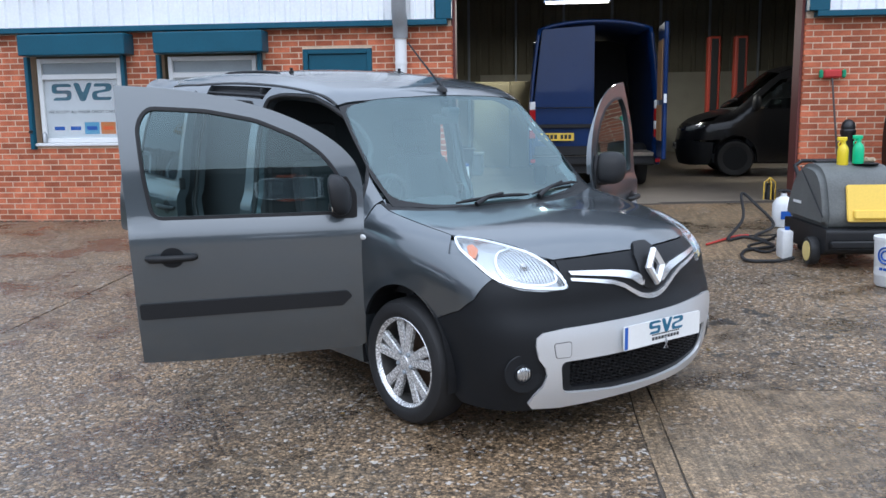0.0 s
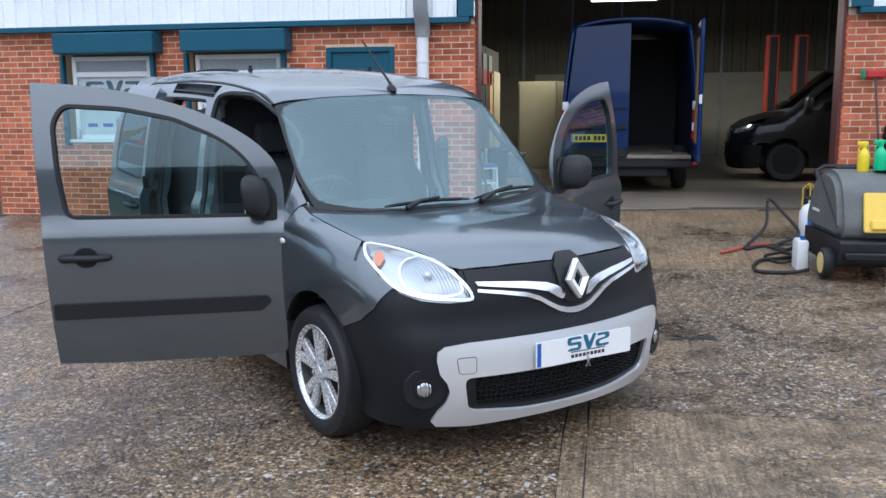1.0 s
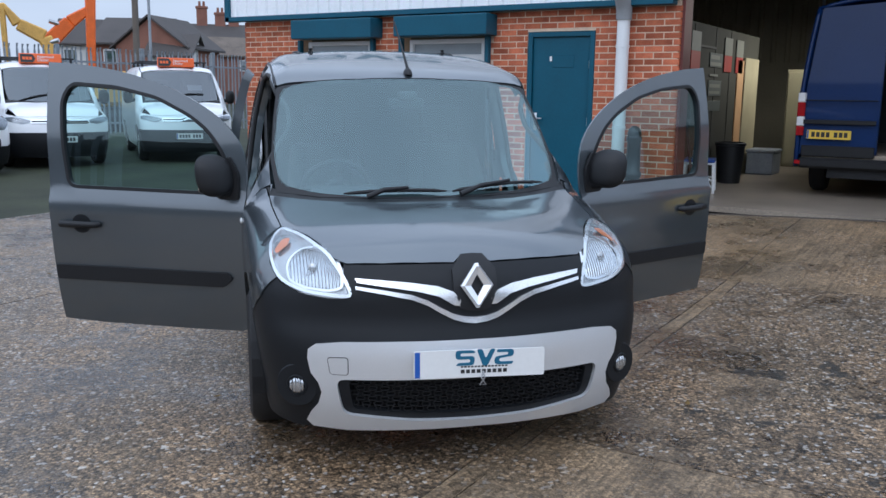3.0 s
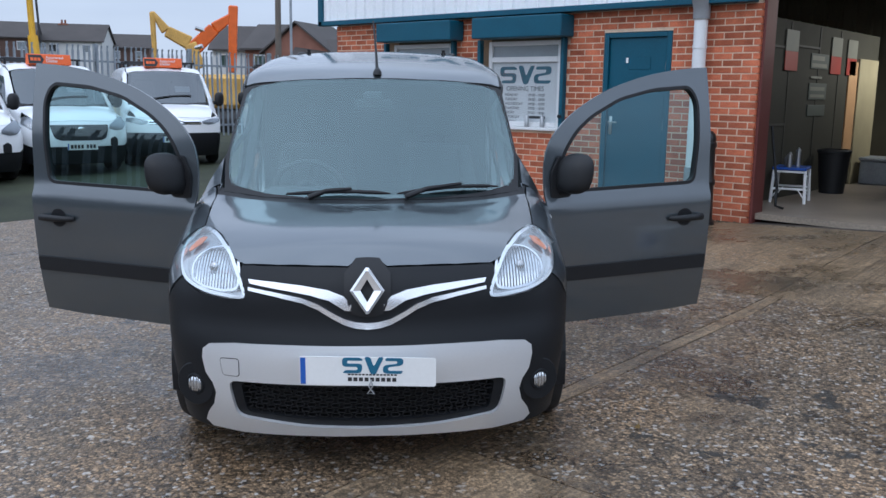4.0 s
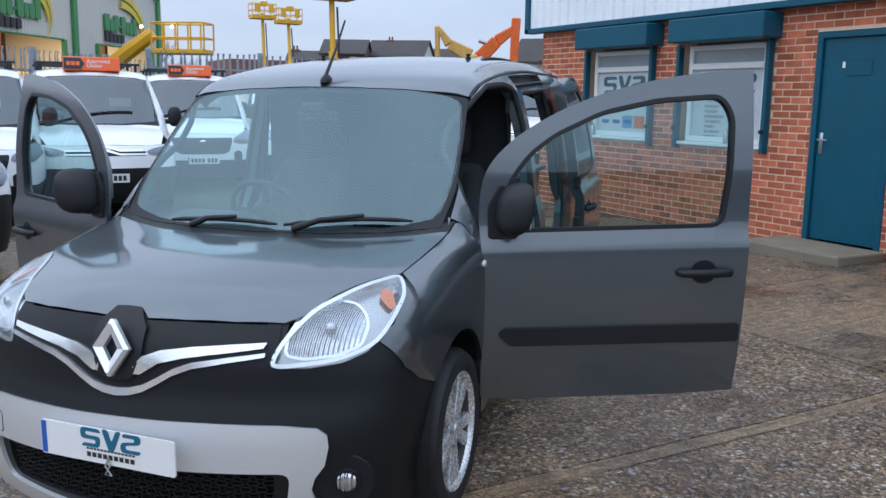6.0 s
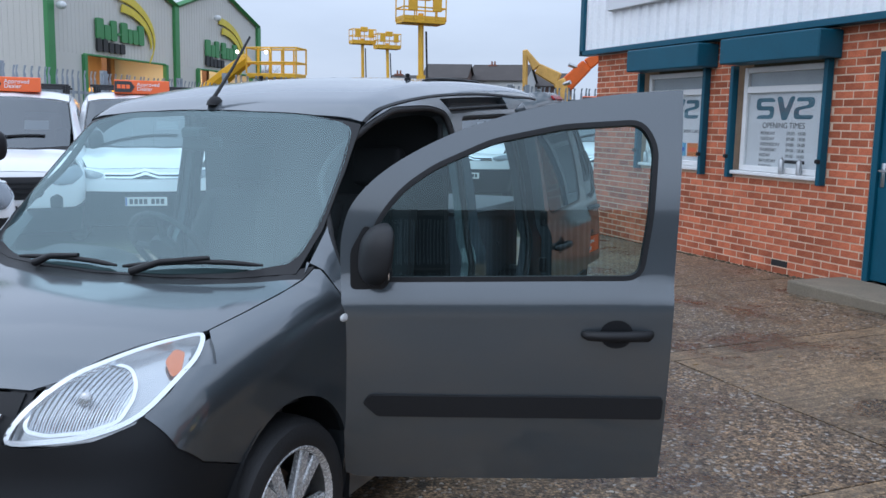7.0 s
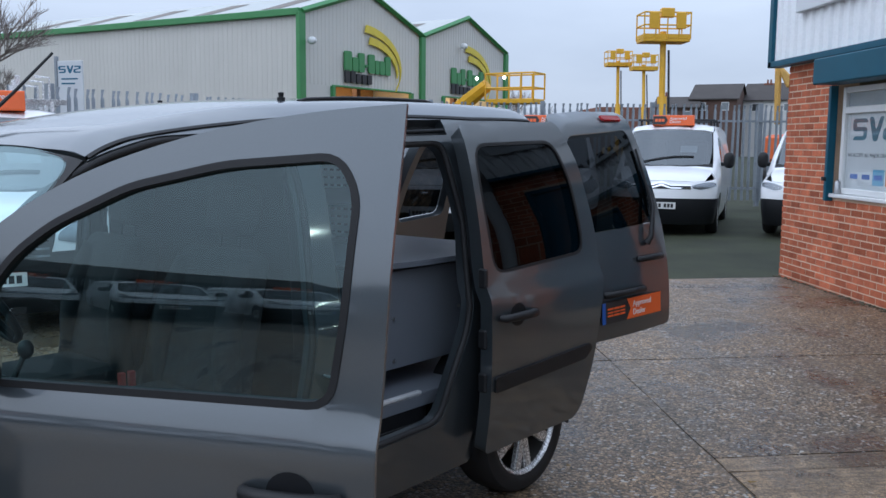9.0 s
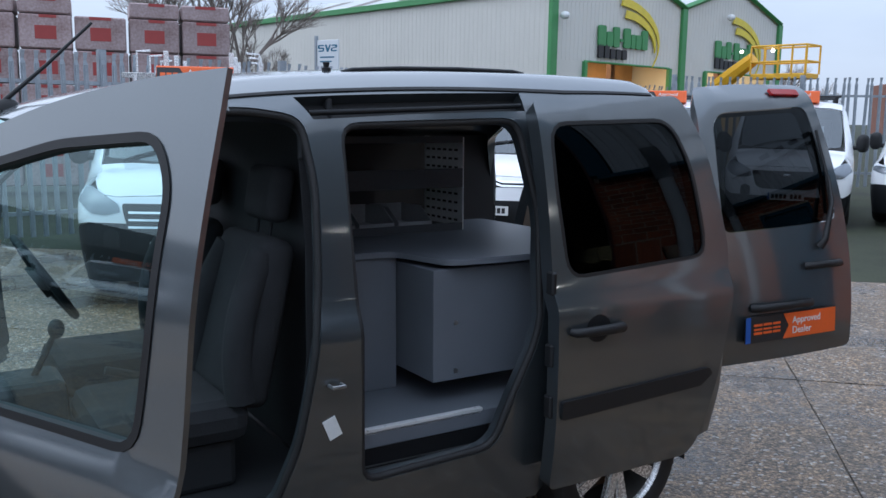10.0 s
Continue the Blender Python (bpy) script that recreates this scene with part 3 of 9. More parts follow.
# -- windows with roller shutters --
POSTER = pbr("poster_white", (0.66, 0.68, 0.70), 0.35, 0, 0.03)
EMBLEM = pbr("emblem_blue_grey", (0.05, 0.14, 0.19), 0.35, 0, 0.2, 4, 30)
OBSCURE = pbr("frosted_pane", (0.30, 0.34, 0.36), 0.2, 0, 0.1)
UPVC = pbr("white_upvc", (0.74, 0.75, 0.75), 0.35, 0, 0.03, 2, 40)


def wall_frame(x, y, z):
    """Local x along the wall, y up, z out towards the yard."""
    return Matrix.Translation((x, y, z)) @ Matrix.Rotation(radians(90), 4, "X")


def shuttered_window(idx, x0, x1, cx0, cx1):
    win = thing("window_%d" % idx, "white framed window with a notice behind the glass", "window", kind="structure")
    yb = WALL_Y + 0.04
    x0 -= 0.07
    z0, z1, zt = 1.13, 2.24, 2.00
    for nm, b in (("window_frame", (x0, x0 + 0.06, z0, z1)), ("window_frame", (x1 - 0.06, x1, z0, z1)), ("window_frame", (x0 + 0.06, x1 - 0.06, z0, z0 + 0.06)), ("window_frame", (x0 + 0.06, x1 - 0.06, z1 - 0.06, z1)), ("transom", (x0 + 0.06, x1 - 0.06, zt - 0.035, zt + 0.035))):
        bm = bmesh.new()
        box(bm, b[0], b[1], yb - 0.03, yb + 0.04, b[2], b[3], 0.006)
        part(nm, bm, UPVC, win)
    bm = bmesh.new()
    box(bm, x0 + 0.06, x1 - 0.06, yb + 0.01, yb + 0.02, zt + 0.035, z1 - 0.06)
    part("pane", bm, OBSCURE, win, "grey frosted top light")
    bm = bmesh.new()
    box(bm, x0 + 0.06, x1 - 0.06, yb + 0.012, yb + 0.024, z0 + 0.06, zt - 0.035)
    notice = part("notice", bm, POSTER, win, "printed white notice behind the pane")
    bm = bmesh.new()
    box(bm, x0 + 0.06, x1 - 0.06, yb - 0.004, yb - 0.001, z0 + 0.06, zt - 0.035)
    pn = part("pane", bm, NOTICE_GLASS, win)
    pn.visible_shadow = False
    bm = bmesh.new()
    box(bm, x0 - 0.09, x1 + 0.05, WALL_Y - 0.05, WALL_Y + 0.10, z0 - 0.045, z0 - 0.003, 0.008)
    part("window_sill", bm, UPVC, win, "white sill")
    m = wall_frame((x0 + x1) / 2, yb + 0.0118, 0)
    wave_logo(notice, m @ Matrix.Translation((0, 1.80, 0)), 0.245, EMBLEM)
    if idx == 2:
        words("OPENING TIMES", 0.085, INK, m @ Matrix.Translation((0, 1.595, 0)), notice)
        for i, d in enumerate(("MONDAY", "TUESDAY", "WEDNESDAY", "THURSDAY", "FRIDAY", "SATURDAY", "SUNDAY")):
            words(d, 0.05, INK, m @ Matrix.Translation((-0.33, 1.525 - i * 0.058, 0)), notice, align="LEFT")
            if i < 5:
                words("09:00 - 18:00", 0.05, INK, m @ Matrix.Translation((0.06, 1.525 - i * 0.058, 0)), notice, align="LEFT")
            elif i == 5:
                bm = bmesh.new()
                box(bm, 0.06, 0.34, 1.525 - i * 0.058, 1.56 - i * 0.058, 0, 0.0015, m=m)
                part("plain_bar", bm, INK, notice)
    else:
        words("WE ACCEPT ALL MAJOR CREDIT CARDS", 0.054, INK, m @ Matrix.Translation((0, 1.52, 0)), notice)
        for i, c in enumerate(((0.70, 0.72, 0.74), (0.70, 0.72, 0.74), (0.12, 0.36, 0.55), (0.6, 0.2, 0.05))):
            cx = -0.45 + i * 0.228
            bm = bmesh.new()
            box(bm, cx, cx + 0.205, 1.24, 1.40, 0, 0.0012, m=m)
            cm = "card_tint_%d" % i
            card = part("card_panel", bm, pbr(cm, c, 0.4, 0, 0.05), notice)
            bm = bmesh.new()
            box(bm, cx + 0.03, cx + 0.175, 1.295, 1.345, 0.0012, 0.0022, m=m)
            part("card_bar", bm, PLATE_BLUE if i < 3 else ORANGE, card)
    # shutter box and guides
    sh = thing("roller_shutter", "teal roller shutter box raised over the window", "shutter", group="window shutters")
    bm = bmesh.new()
    box(bm, cx0, cx1, WALL_Y - 0.30, WALL_Y - 0.001, 2.265, 2.53, 0.012)
    part("shutter_box", bm, TEAL, sh)
    for gx in (cx0 + 0.02, cx1 - 0.09):
        gx = x0 - 0.125 if gx < (x0 + x1) / 2 else x1 + 0.04
        bm = bmesh.new()
        box(bm, gx, gx + 0.052, WALL_Y - 0.085, WALL_Y - 0.001, 1.045, 2.262, 0.005)
        g = part("guide_rail", bm, TEAL, sh)
        bm = bmesh.new()
        cyl(bm, (gx + 0.03, WALL_Y - 0.085, 1.28), (gx + 0.03, WALL_Y - 0.12, 1.28), 0.022, n=12)
        part("guide_lock", bm, BLACK_PLASTIC, g)


shuttered_window(1, WIN[0][0], WIN[0][1], -6.56, -5.12)
shuttered_window(2, WIN[1][0], WIN[1][1], -4.74, -3.31)
for x, y, h, r in ((-3.98, 11.37, 0.17, 0.028), (-3.74, 11.38, 0.16, 0.028), (-6.44, 11.38, 0.15, 0.03)):
    c = thing("drinks_can" if h < 0.155 else "spray_can", "small silver can standing on the window sill", "can", group="cans on the sills")
    bm = bmesh.new()
    lathe(bm, [(r, 0), (r, h * 0.8), (r * 0.8, h * 0.86), (r * 0.4, h * 0.88), (r * 0.4, h)], 16, Matrix.Translation((x, y, 1.129)))
    part("body", bm, STEEL, c, smooth=40)

# -- teal steel door and its step --
door = thing("door_1", "teal painted steel door, closed, with a lever handle", "door", kind="structure")
for b in ((-2.865, -2.80), (-2.03, -1.965)):
    bm = bmesh.new()
    box(bm, b[0], b[1], WALL_Y - 0.004, WALL_Y + 0.09, 0.20, 2.295, 0.005)
    part("door_frame", bm, TEAL, door)
bm = bmesh.new()
box(bm, -2.80, -2.03, WALL_Y - 0.004, WALL_Y + 0.09, 2.235, 2.295, 0.005)
part("door_frame", bm, TEAL, door)
bm = bmesh.new()
box(bm, -2.798, -2.032, WALL_Y + 0.03, WALL_Y + 0.08, 0.215, 2.232, 0.004)
leaf = part("door_leaf", bm, TEAL, door)
bm = bmesh.new()
box(bm, -2.77, -2.725, WALL_Y + 0.02, WALL_Y + 0.03, 1.08, 1.30, 0.004)
tube(bm, [(-2.745, WALL_Y + 0.02, 1.23), (-2.745, WALL_Y - 0.03, 1.23), (-2.63, WALL_Y - 0.035, 1.23)], 0.010, 8)
part("door_handle", bm, STEEL, leaf, "grey lever handle on a plate", 50)
bm = bmesh.new()
box(bm, -2.57, -2.54, WALL_Y + 0.026, WALL_Y + 0.03, 1.94, 2.0)
part("door_sticker", bm, WHITE, leaf)
bm = bmesh.new()
box(bm, -2.53, -2.24, WALL_Y + 0.024, WALL_Y + 0.03, 1.86, 2.01, 0.004)
part("letter_plate", bm, TEAL, leaf)
for z in (0.5, 1.2, 1.9):
    bm = bmesh.new()
    cyl(bm, (-2.03, WALL_Y + 0.02, z - 0.05), (-2.03, WALL_Y + 0.02, z + 0.05), 0.012, n=10)
    part("hinge", bm, STEEL, leaf)
bm = bmesh.new()
box(bm, -3.08, -1.88, 10.72, WALL_Y - 0.001, -0.05, 0.205, 0.02, seg=2)
for v in bm.verts:
    v.co.x += 0.012 * noise.noise(v.co * 3)
    v.co.y += 0.012 * noise.noise(v.co * 4 + Vector((5, 0, 0)))
tagged(from_bm("door_step", bm, CONCRETE), "worn pale concrete step under the teal door", "step", kind="structure")

# -- downpipe and bollards --
pipe = thing("downpipe", "white plastic downpipe with grey joints on the brick wall", "pipe")
bm = bmesh.new()
cyl(bm, (-1.57, 11.29, 0.72), (-1.57, 11.29, 2.50), 0.075, n=20)
part("pipe_run", bm, WHITE, pipe, smooth=40)
bm = bmesh.new()
cyl(bm, (-1.57, 11.29, 2.9), (-1.57, 11.16, 4.9), 0.075, n=20)
part("pipe_upper", bm, WHITE, pipe, smooth=40)
GREY_PVC = pbr("grey_pipe_fitting", (0.26, 0.27, 0.28), 0.5, 0, 0.1)
bm = bmesh.new()
tube(bm, [(-1.57, 11.29, 2.40), (-1.57, 11.29, 2.52), (-1.57, 11.24, 2.62), (-1.57, 11.16, 2.72), (-1.57, 11.16, 2.95)], [0.092, 0.095, 0.095, 0.09, 0.09], 18)
part("pipe_elbow", bm, GREY_PVC, pipe, smooth=40)
bm = bmesh.new()
lathe(bm, [(0.082, 0.42), (0.088, 0.46), (0.088, 0.74), (0.082, 0.76)], 20, Matrix.Translation((-1.57, 11.29, 0)))
lathe(bm, [(0.075, 0.05), (0.105, 0.10), (0.115, 0.24), (0.10, 0.36), (0.085, 0.43)], 20, Matrix.Translation((-1.59, 11.27, 0)))
part("pipe_shoe", bm, GREY_PVC, pipe, smooth=40)
for z in (1.15, 2.1):
    bm = bmesh.new()
    lathe(bm, [(0.0755, z - 0.02), (0.081, z - 0.018), (0.081, z + 0.018), (0.0755, z + 0.02)], 20, Matrix.Translation((-1.57, 11.29, 0)), False)
    box(bm, -1.60, -1.54, 11.36, 11.40, z - 0.015, z + 0.015)
    part("pipe_clip", bm, WHITE, pipe, smooth=40)


BOLLARD_BLACK = pbr("cast_iron_black", (0.012, 0.012, 0.013), 0.35, 0, 0.2, 5, 60, 0.05)


def bollard(x, y):
    b = thing("bollard", "black cast iron bollard with a domed cap by the wall", "bollard", Matrix.Translation((x, y, ground_z(x, y) - 0.01)), "bollards by the workshop")
    bm = bmesh.new()
    lathe(bm, [(0.115, 0.0), (0.115, 0.05), (0.10, 0.07), (0.092, 0.09), (0.085, 0.45), (0.098, 0.47), (0.098, 0.51), (0.084, 0.53), (0.078, 0.86), (0.09, 0.88), (0.09, 0.92), (0.078, 0.935)], 24)
    part("post", bm, BOLLARD_BLACK, b, smooth=35)
    bm = bmesh.new()
    lathe(bm, [(0.078, 0.935), (0.082, 0.96), (0.07, 1.01), (0.04, 1.045), (0.0, 1.055)], 24)
    part("cap", bm, BOLLARD_BLACK, b, smooth=60)


bollard(-1.30, 11.10)
bollard(3.86, 11.05)

# -- sign board on the cladding --
sg = thing("sign_board", "large white sign board fixed on the cladding", "sign")
bm = bmesh.new()
box(bm, -7.25, -1.9, WALL_Y - 0.20, WALL_Y - 0.145, 3.10, 4.55, 0.01)
part("panel", bm, POSTER, sg)
wave_logo(sg, wall_frame(-5.2, WALL_Y - 0.2005, 3.75), 0.8, EMBLEM)
for i in range(12):
    bm = bmesh.new()
    box(bm, -6.0 + i * 0.3, -5.82 + i * 0.3, WALL_Y - 0.203, WALL_Y - 0.2, 3.17, 3.25)
    part("plain_bar", bm, INK, sg)
# air brick low on the wall
bm = bmesh.new()
box(bm, -4.058, -3.822, WALL_Y + 0.001, WALL_Y + 0.02, 0.161, 0.228, 0.003)
ab = tagged(from_bm("air_brick", bm, RUBBER), "dark air brick low in the brick wall", "vent", kind="structure")


# ---- the grey panel van: one smooth body form, from which every panel is cut ----
# b: metres back from the nose, l: metres to the van's left, z: metres up
def smooth_curve(*pairs):
    xs, ys = np.array(pairs[0::2], float), np.array(pairs[1::2], float)
    d = np.gradient(ys, xs)

    def f(v):
        v = np.clip(v, xs[0], xs[-1])
        i = np.clip(np.searchsorted(xs, v) - 1, 0, len(xs) - 2)
        h = xs[i + 1] - xs[i]
        t = (v - xs[i]) / h
        return ys[i] * (1 + 2 * t) * (1 - t) ** 2 + d[i] * h * t * (1 - t) ** 2 + ys[i + 1] * t * t * (3 - 2 * t) + d[i + 1] * h * t * t * (t - 1)
    return f


SIDE_W = smooth_curve(0.15, 0.815, 0.30, 0.842, 0.50, 0.872, 0.70, 0.884, 0.88, 0.885, 0.965, 0.882, 1.015, 0.862, 1.06, 0.854, 1.30, 0.818, 1.60, 0.742, 1.80, 0.66, 2.0, 0.56)
DOOR_W = smooth_curve(0.15, 0.815, 0.30, 0.842, 0.50, 0.872, 0.70, 0.884, 0.88, 0.885, 0.965, 0.882, 1.015, 0.862, 1.06, 0.856, 1.30, 0.836, 1.60, 0.776, 1.80, 0.728)
SIDE_B = smooth_curve(0.0, -0.075, 0.25, -0.05, 0.5, -0.026, 1.0, 0.0, 2.0, 0.004, 3.2, 0.0, 3.9, -0.022, 4.4, -0.06)
NOSE = smooth_curve(0.12, 0.11, 0.22, 0.055, 0.32, 0.02, 0.45, 0.006, 0.57, 0.012, 0.64, 0.035, 0.75, 0.045, 0.90, 0.085, 1.05, 0.18, 1.4, 0.5)
HOOD_C = smooth_curve(0.0, 0.86, 0.08, 0.905, 0.25, 0.957, 0.5, 1.000, 0.8, 1.014, 1.1, 1.036, 1.5, 1.06)
HOOD_X = smooth_curve(0.0, 0.30, 0.2, 0.26, 0.5, 0.15, 0.8, 0.06, 1.1, 0.0, 1.5, -0.03)
ROOF_C = smooth_curve(1.2, 1.50, 1.5, 1.603, 1.8, 1.682, 2.2, 1.745, 2.6, 1.777, 3.2, 1.793, 3.8, 1.784, 4.3, 1.755)
TAIL = smooth_curve(0.2, 4.22, 0.5, 4.265, 0.9, 4.25, 1.2, 4.185, 1.5, 4.075, 1.8, 3.93, 2.0, 3.82)


def smax(a, b, k):
    h = np.maximum(k - np.abs(a - b), 0) / k
    return np.maximum(a, b) + h * h * k * 0.25


def grey_form(b, l, z):
    """Negative inside the grey van's outer skin."""
    l = np.abs(l)
    side = l - SIDE_W(z) - SIDE_B(b)
    nose = (NOSE(z) + 0.38 * l * l - b) * 0.85
    tail = (b - TAIL(z) + 0.10 * l * l) * 0.95
    hood = z - (HOOD_C(b) - HOOD_X(b) * l * l)
    screen = (z - 1.035 - 1.03 * (b - 0.955 - 0.25 * l * l) + 0.10 * np.maximum(b - 0.95, 0) ** 2) * 0.70
    roof = z - (ROOF_C(b) - 0.085 * l * l)
    cabin = smax(smax(screen, roof, 0.05), side, 0.13)
    front = smax(hood, side, 0.16)
    h = np.maximum(0.03 - np.abs(cabin - front), 0) / 0.03
    body = np.minimum(cabin, front) - h * h * 0.03 * 0.25
    return smax(smax(body, nose, 0.14), tail, 0.10)


def door_form(b, l, z):
    """The flank alone, for the front doors, whose leading edge runs past the screen pillar."""
    return np.abs(l) - DOOR_W(z) - SIDE_B(b)


SHAPE = [grey_form]


def form(b, l, z):
    return SHAPE[0](b, l, z)


def hit_form(p, d, reach):
    """Where rays from p (N x 3) along d first meet the skin, by marching and halving."""
    p, d = np.atleast_2d(np.asarray(p, float)), np.atleast_2d(np.asarray(d, float))
    n = 60
    t0 = np.zeros(len(p))
    done = np.zeros(len(p), bool)
    lo, hi = np.zeros(len(p)), np.full(len(p), reach)
    for i in range(1, n + 1):
        t = reach * i / n
        q = p + d * t
        inside = form(q[:, 0], q[:, 1], q[:, 2]) < 0
        fresh = inside & ~done
        hi[fresh], lo[fresh] = t, t - reach / n
        done |= inside
    for _ in range(26):
        mid = (lo + hi) / 2
        q = p + d * mid[:, None]
        inside = form(q[:, 0], q[:, 1], q[:, 2]) < 0
        hi, lo = np.where(inside, mid, hi), np.where(inside, lo, mid)
    return p + d * ((lo + hi) / 2)[:, None]


def form_normal(q):
    e = 0.004
    g = np.stack([form(*(q + e * np.eye(3)[i]).T) - form(*(q - e * np.eye(3)[i]).T) for i in range(3)], 1)
    return g / np.maximum(np.linalg.norm(g, axis=1), 1e-9)[:, None]


def at_side(bz):
    bz = np.atleast_2d(np.asarray(bz, float))
    return hit_form(np.stack([bz[:, 0], np.full(len(bz), 1.15), bz[:, 1]], 1), [(0, -1, 0)] * len(bz), 1.1)


def at_top(bl):
    bl = np.atleast_2d(np.asarray(bl, float))
    return hit_form(np.stack([bl[:, 0], bl[:, 1], np.full(len(bl), 2.0)], 1), [(0, 0, -1)] * len(bl), 1.6)


def at_front(lz):
    lz = np.atleast_2d(np.asarray(lz, float))
    return hit_form(np.stack([np.full(len(lz), -0.2), lz[:, 0], lz[:, 1]], 1), [(1, 0, 0)] * len(lz), 1.6)


def at_tail(lz):
    lz = np.atleast_2d(np.asarray(lz, float))
    return hit_form(np.stack([np.full(len(lz), 4.6), lz[:, 0], lz[:, 1]], 1), [(-1, 0, 0)] * len(lz), 1.6)


class Proj:
    """Cuts panels out of the body form along one direction d (pointing inwards)."""

    def __init__(self, d, e1):
        self.d = np.array(d, float) / np.linalg.norm(d)
        e1 = np.array(e1, float) - self.d * np.dot(self.d, e1)
        self.e1 = e1 / np.linalg.norm(e1)
        self.e2 = np.cross(self.d, self.e1)

    def flat(self, p):
        p = np.atleast_2d(p)
        return np.stack([p @ self.e1, p @ self.e2], 1)

    def solid(self, q):
        p = q[:, :1] * self.e1 + q[:, 1:] * self.e2 - self.d * 3.2
        c = np.array([2.1, 0.0, 0.8])
        p = p + self.d * (c @ self.d)
        return hit_form(p, np.tile(self.d, (len(q), 1)), 5.4)


class Drum:
    """The same round the nose: rays from outside towards an upright axis behind the bumper."""
    C = 1.0

    def flat(self, p):
        p = np.atleast_2d(p)
        return np.stack([np.arctan2(p[:, 1], self.C - p[:, 0]), p[:, 2]], 1)

    def solid(self, q):
        d = np.stack([np.cos(q[:, 0]), -np.sin(q[:, 0]), np.zeros(len(q))], 1)
        p = np.stack([np.full(len(q), self.C), np.zeros(len(q)), q[:, 1]], 1) - d * 1.5
        return hit_form(p, d, 1.45)


P_SIDE, P_TOP, P_TAIL = Proj((0, -1, 0), (1, 0, 0)), Proj((0, 0, -1), (1, 0, 0)), Proj((-1, 0, 0), (0, 1, 0))
P_SHOULDER, P_HOOD, P_LAMP, P_DRUM = Proj((0.08, -0.76, -0.62), (1, 0, 0)), Proj((0.35, 0, -0.94), (1, 0, 0)), Proj((0.68, -0.55, -0.48), (0.5, 0.8, 0)), Drum()


def inside_poly(pts, poly):
    x, y = pts[:, 0], pts[:, 1]
    r = np.zeros(len(pts), bool)
    a = np.asarray(poly)
    for (x0, y0), (x1, y1) in zip(a, np.roll(a, -1, 0)):
        if y0 == y1:
            continue
        r ^= ((y0 > y) != (y1 > y)) & (x < (x1 - x0) * (y - y0) / (y1 - y0) + x0)
    return r


def far_from(pts, poly, d):
    a = np.asarray(poly)
    b = np.roll(a, -1, 0)
    keep = np.ones(len(pts), bool)
    for p, q in zip(a, b):
        v = q - p
        t = np.clip(((pts - p) @ v) / max(v @ v, 1e-12), 0, 1)
        keep &= np.hypot(*(pts - (p + t[:, None] * v)).T) > d
    return keep


def resample(poly, step):
    out = []
    a = np.asarray(poly, float)
    for p, q in zip(a, np.roll(a, -1, 0)):
        n = max(1, int(np.hypot(*(q - p)) / step))
        out += [p + (q - p) * i / n for i in range(n)]
    return np.array(out)


from mathutils.geometry import delaunay_2d_cdt


def cut_mesh(bm, proj, outline, holes=(), step=0.035, lift=0.0, rim=0.012, back=False, flip=False):
    """Adds the piece of skin inside the outline (flat points of proj), less the holes, with turned-in edges."""
    loops = [resample(outline, step * 0.8)] + [resample(h, step * 0.8) for h in holes]
    lo, hi = loops[0].min(0), loops[0].max(0)
    gx, gy = np.meshgrid(np.arange(lo[0] + step / 2, hi[0], step), np.arange(lo[1] + step / 2, hi[1], step))
    g = np.stack([gx.ravel(), gy.ravel()], 1)
    g = g[inside_poly(g, loops[0])]
    for i, lp in enumerate(loops):
        if i:
            g = g[~inside_poly(g, lp)]
        g = g[far_from(g, lp, step * 0.45)]
    verts = np.vstack(loops + [g])
    edges, k = [], 0
    for lp in loops:
        edges += [(k + i, k + (i + 1) % len(lp)) for i in range(len(lp))]
        k += len(lp)
    v2, e2, f2, *_ = delaunay_2d_cdt([Vector(v) for v in verts], edges, [], 0, 1e-6)
    v2 = np.array([tuple(v) for v in v2])
    tri = np.array([f for f in f2 if len(f) == 3])
    c = v2[tri].mean(1)
    ok = inside_poly(c, loops[0])
    for lp in loops[1:]:
        ok &= ~inside_poly(c, lp)
    tri = tri[ok]
    p = proj.solid(v2)
    nrm = form_normal(p)
    p = p + nrm * lift
    vs = [bm.verts.new((-q[0], q[1], q[2])) for q in p]
    low = [bm.verts.new((-q[0], q[1], q[2])) for q in p - nrm * rim] if back else {}
    faces, seen = [], {}
    for t in tri:
        a, b, d = (int(i) for i in t)
        out = np.cross(p[b] - p[a], p[d] - p[a])
        if np.dot(out, nrm[a]) > 0:      # mirrored axes: b runs backwards
            a, b = b, a
        f = bm.faces.new((vs[a], vs[b], vs[d]))
        if back:
            bm.faces.new((low[a], low[d], low[b]))
        for e in ((a, b), (b, d), (d, a)):
            seen[frozenset(e)] = seen.get(frozenset(e), []) + [e]
    if rim:
        deep = low if back else {}
        for e in seen.values():
            if len(e) == 1:
                a, b = e[0]
                if not back:
                    for i in (a, b):
                        if i not in deep:
                            q = p[i] - nrm[i] * rim
                            deep[i] = bm.verts.new((-q[0], q[1], q[2]))
                bm.faces.new((vs[b], vs[a], deep[a], deep[b]))
    for v in [v for v in bm.verts if not v.link_faces]:
        bm.verts.remove(v)
    return bm


def mirror_bm(bm):
    for v in bm.verts:
        v.co.y = -v.co.y
    bmesh.ops.reverse_faces(bm, faces=bm.faces[:])
    return bm


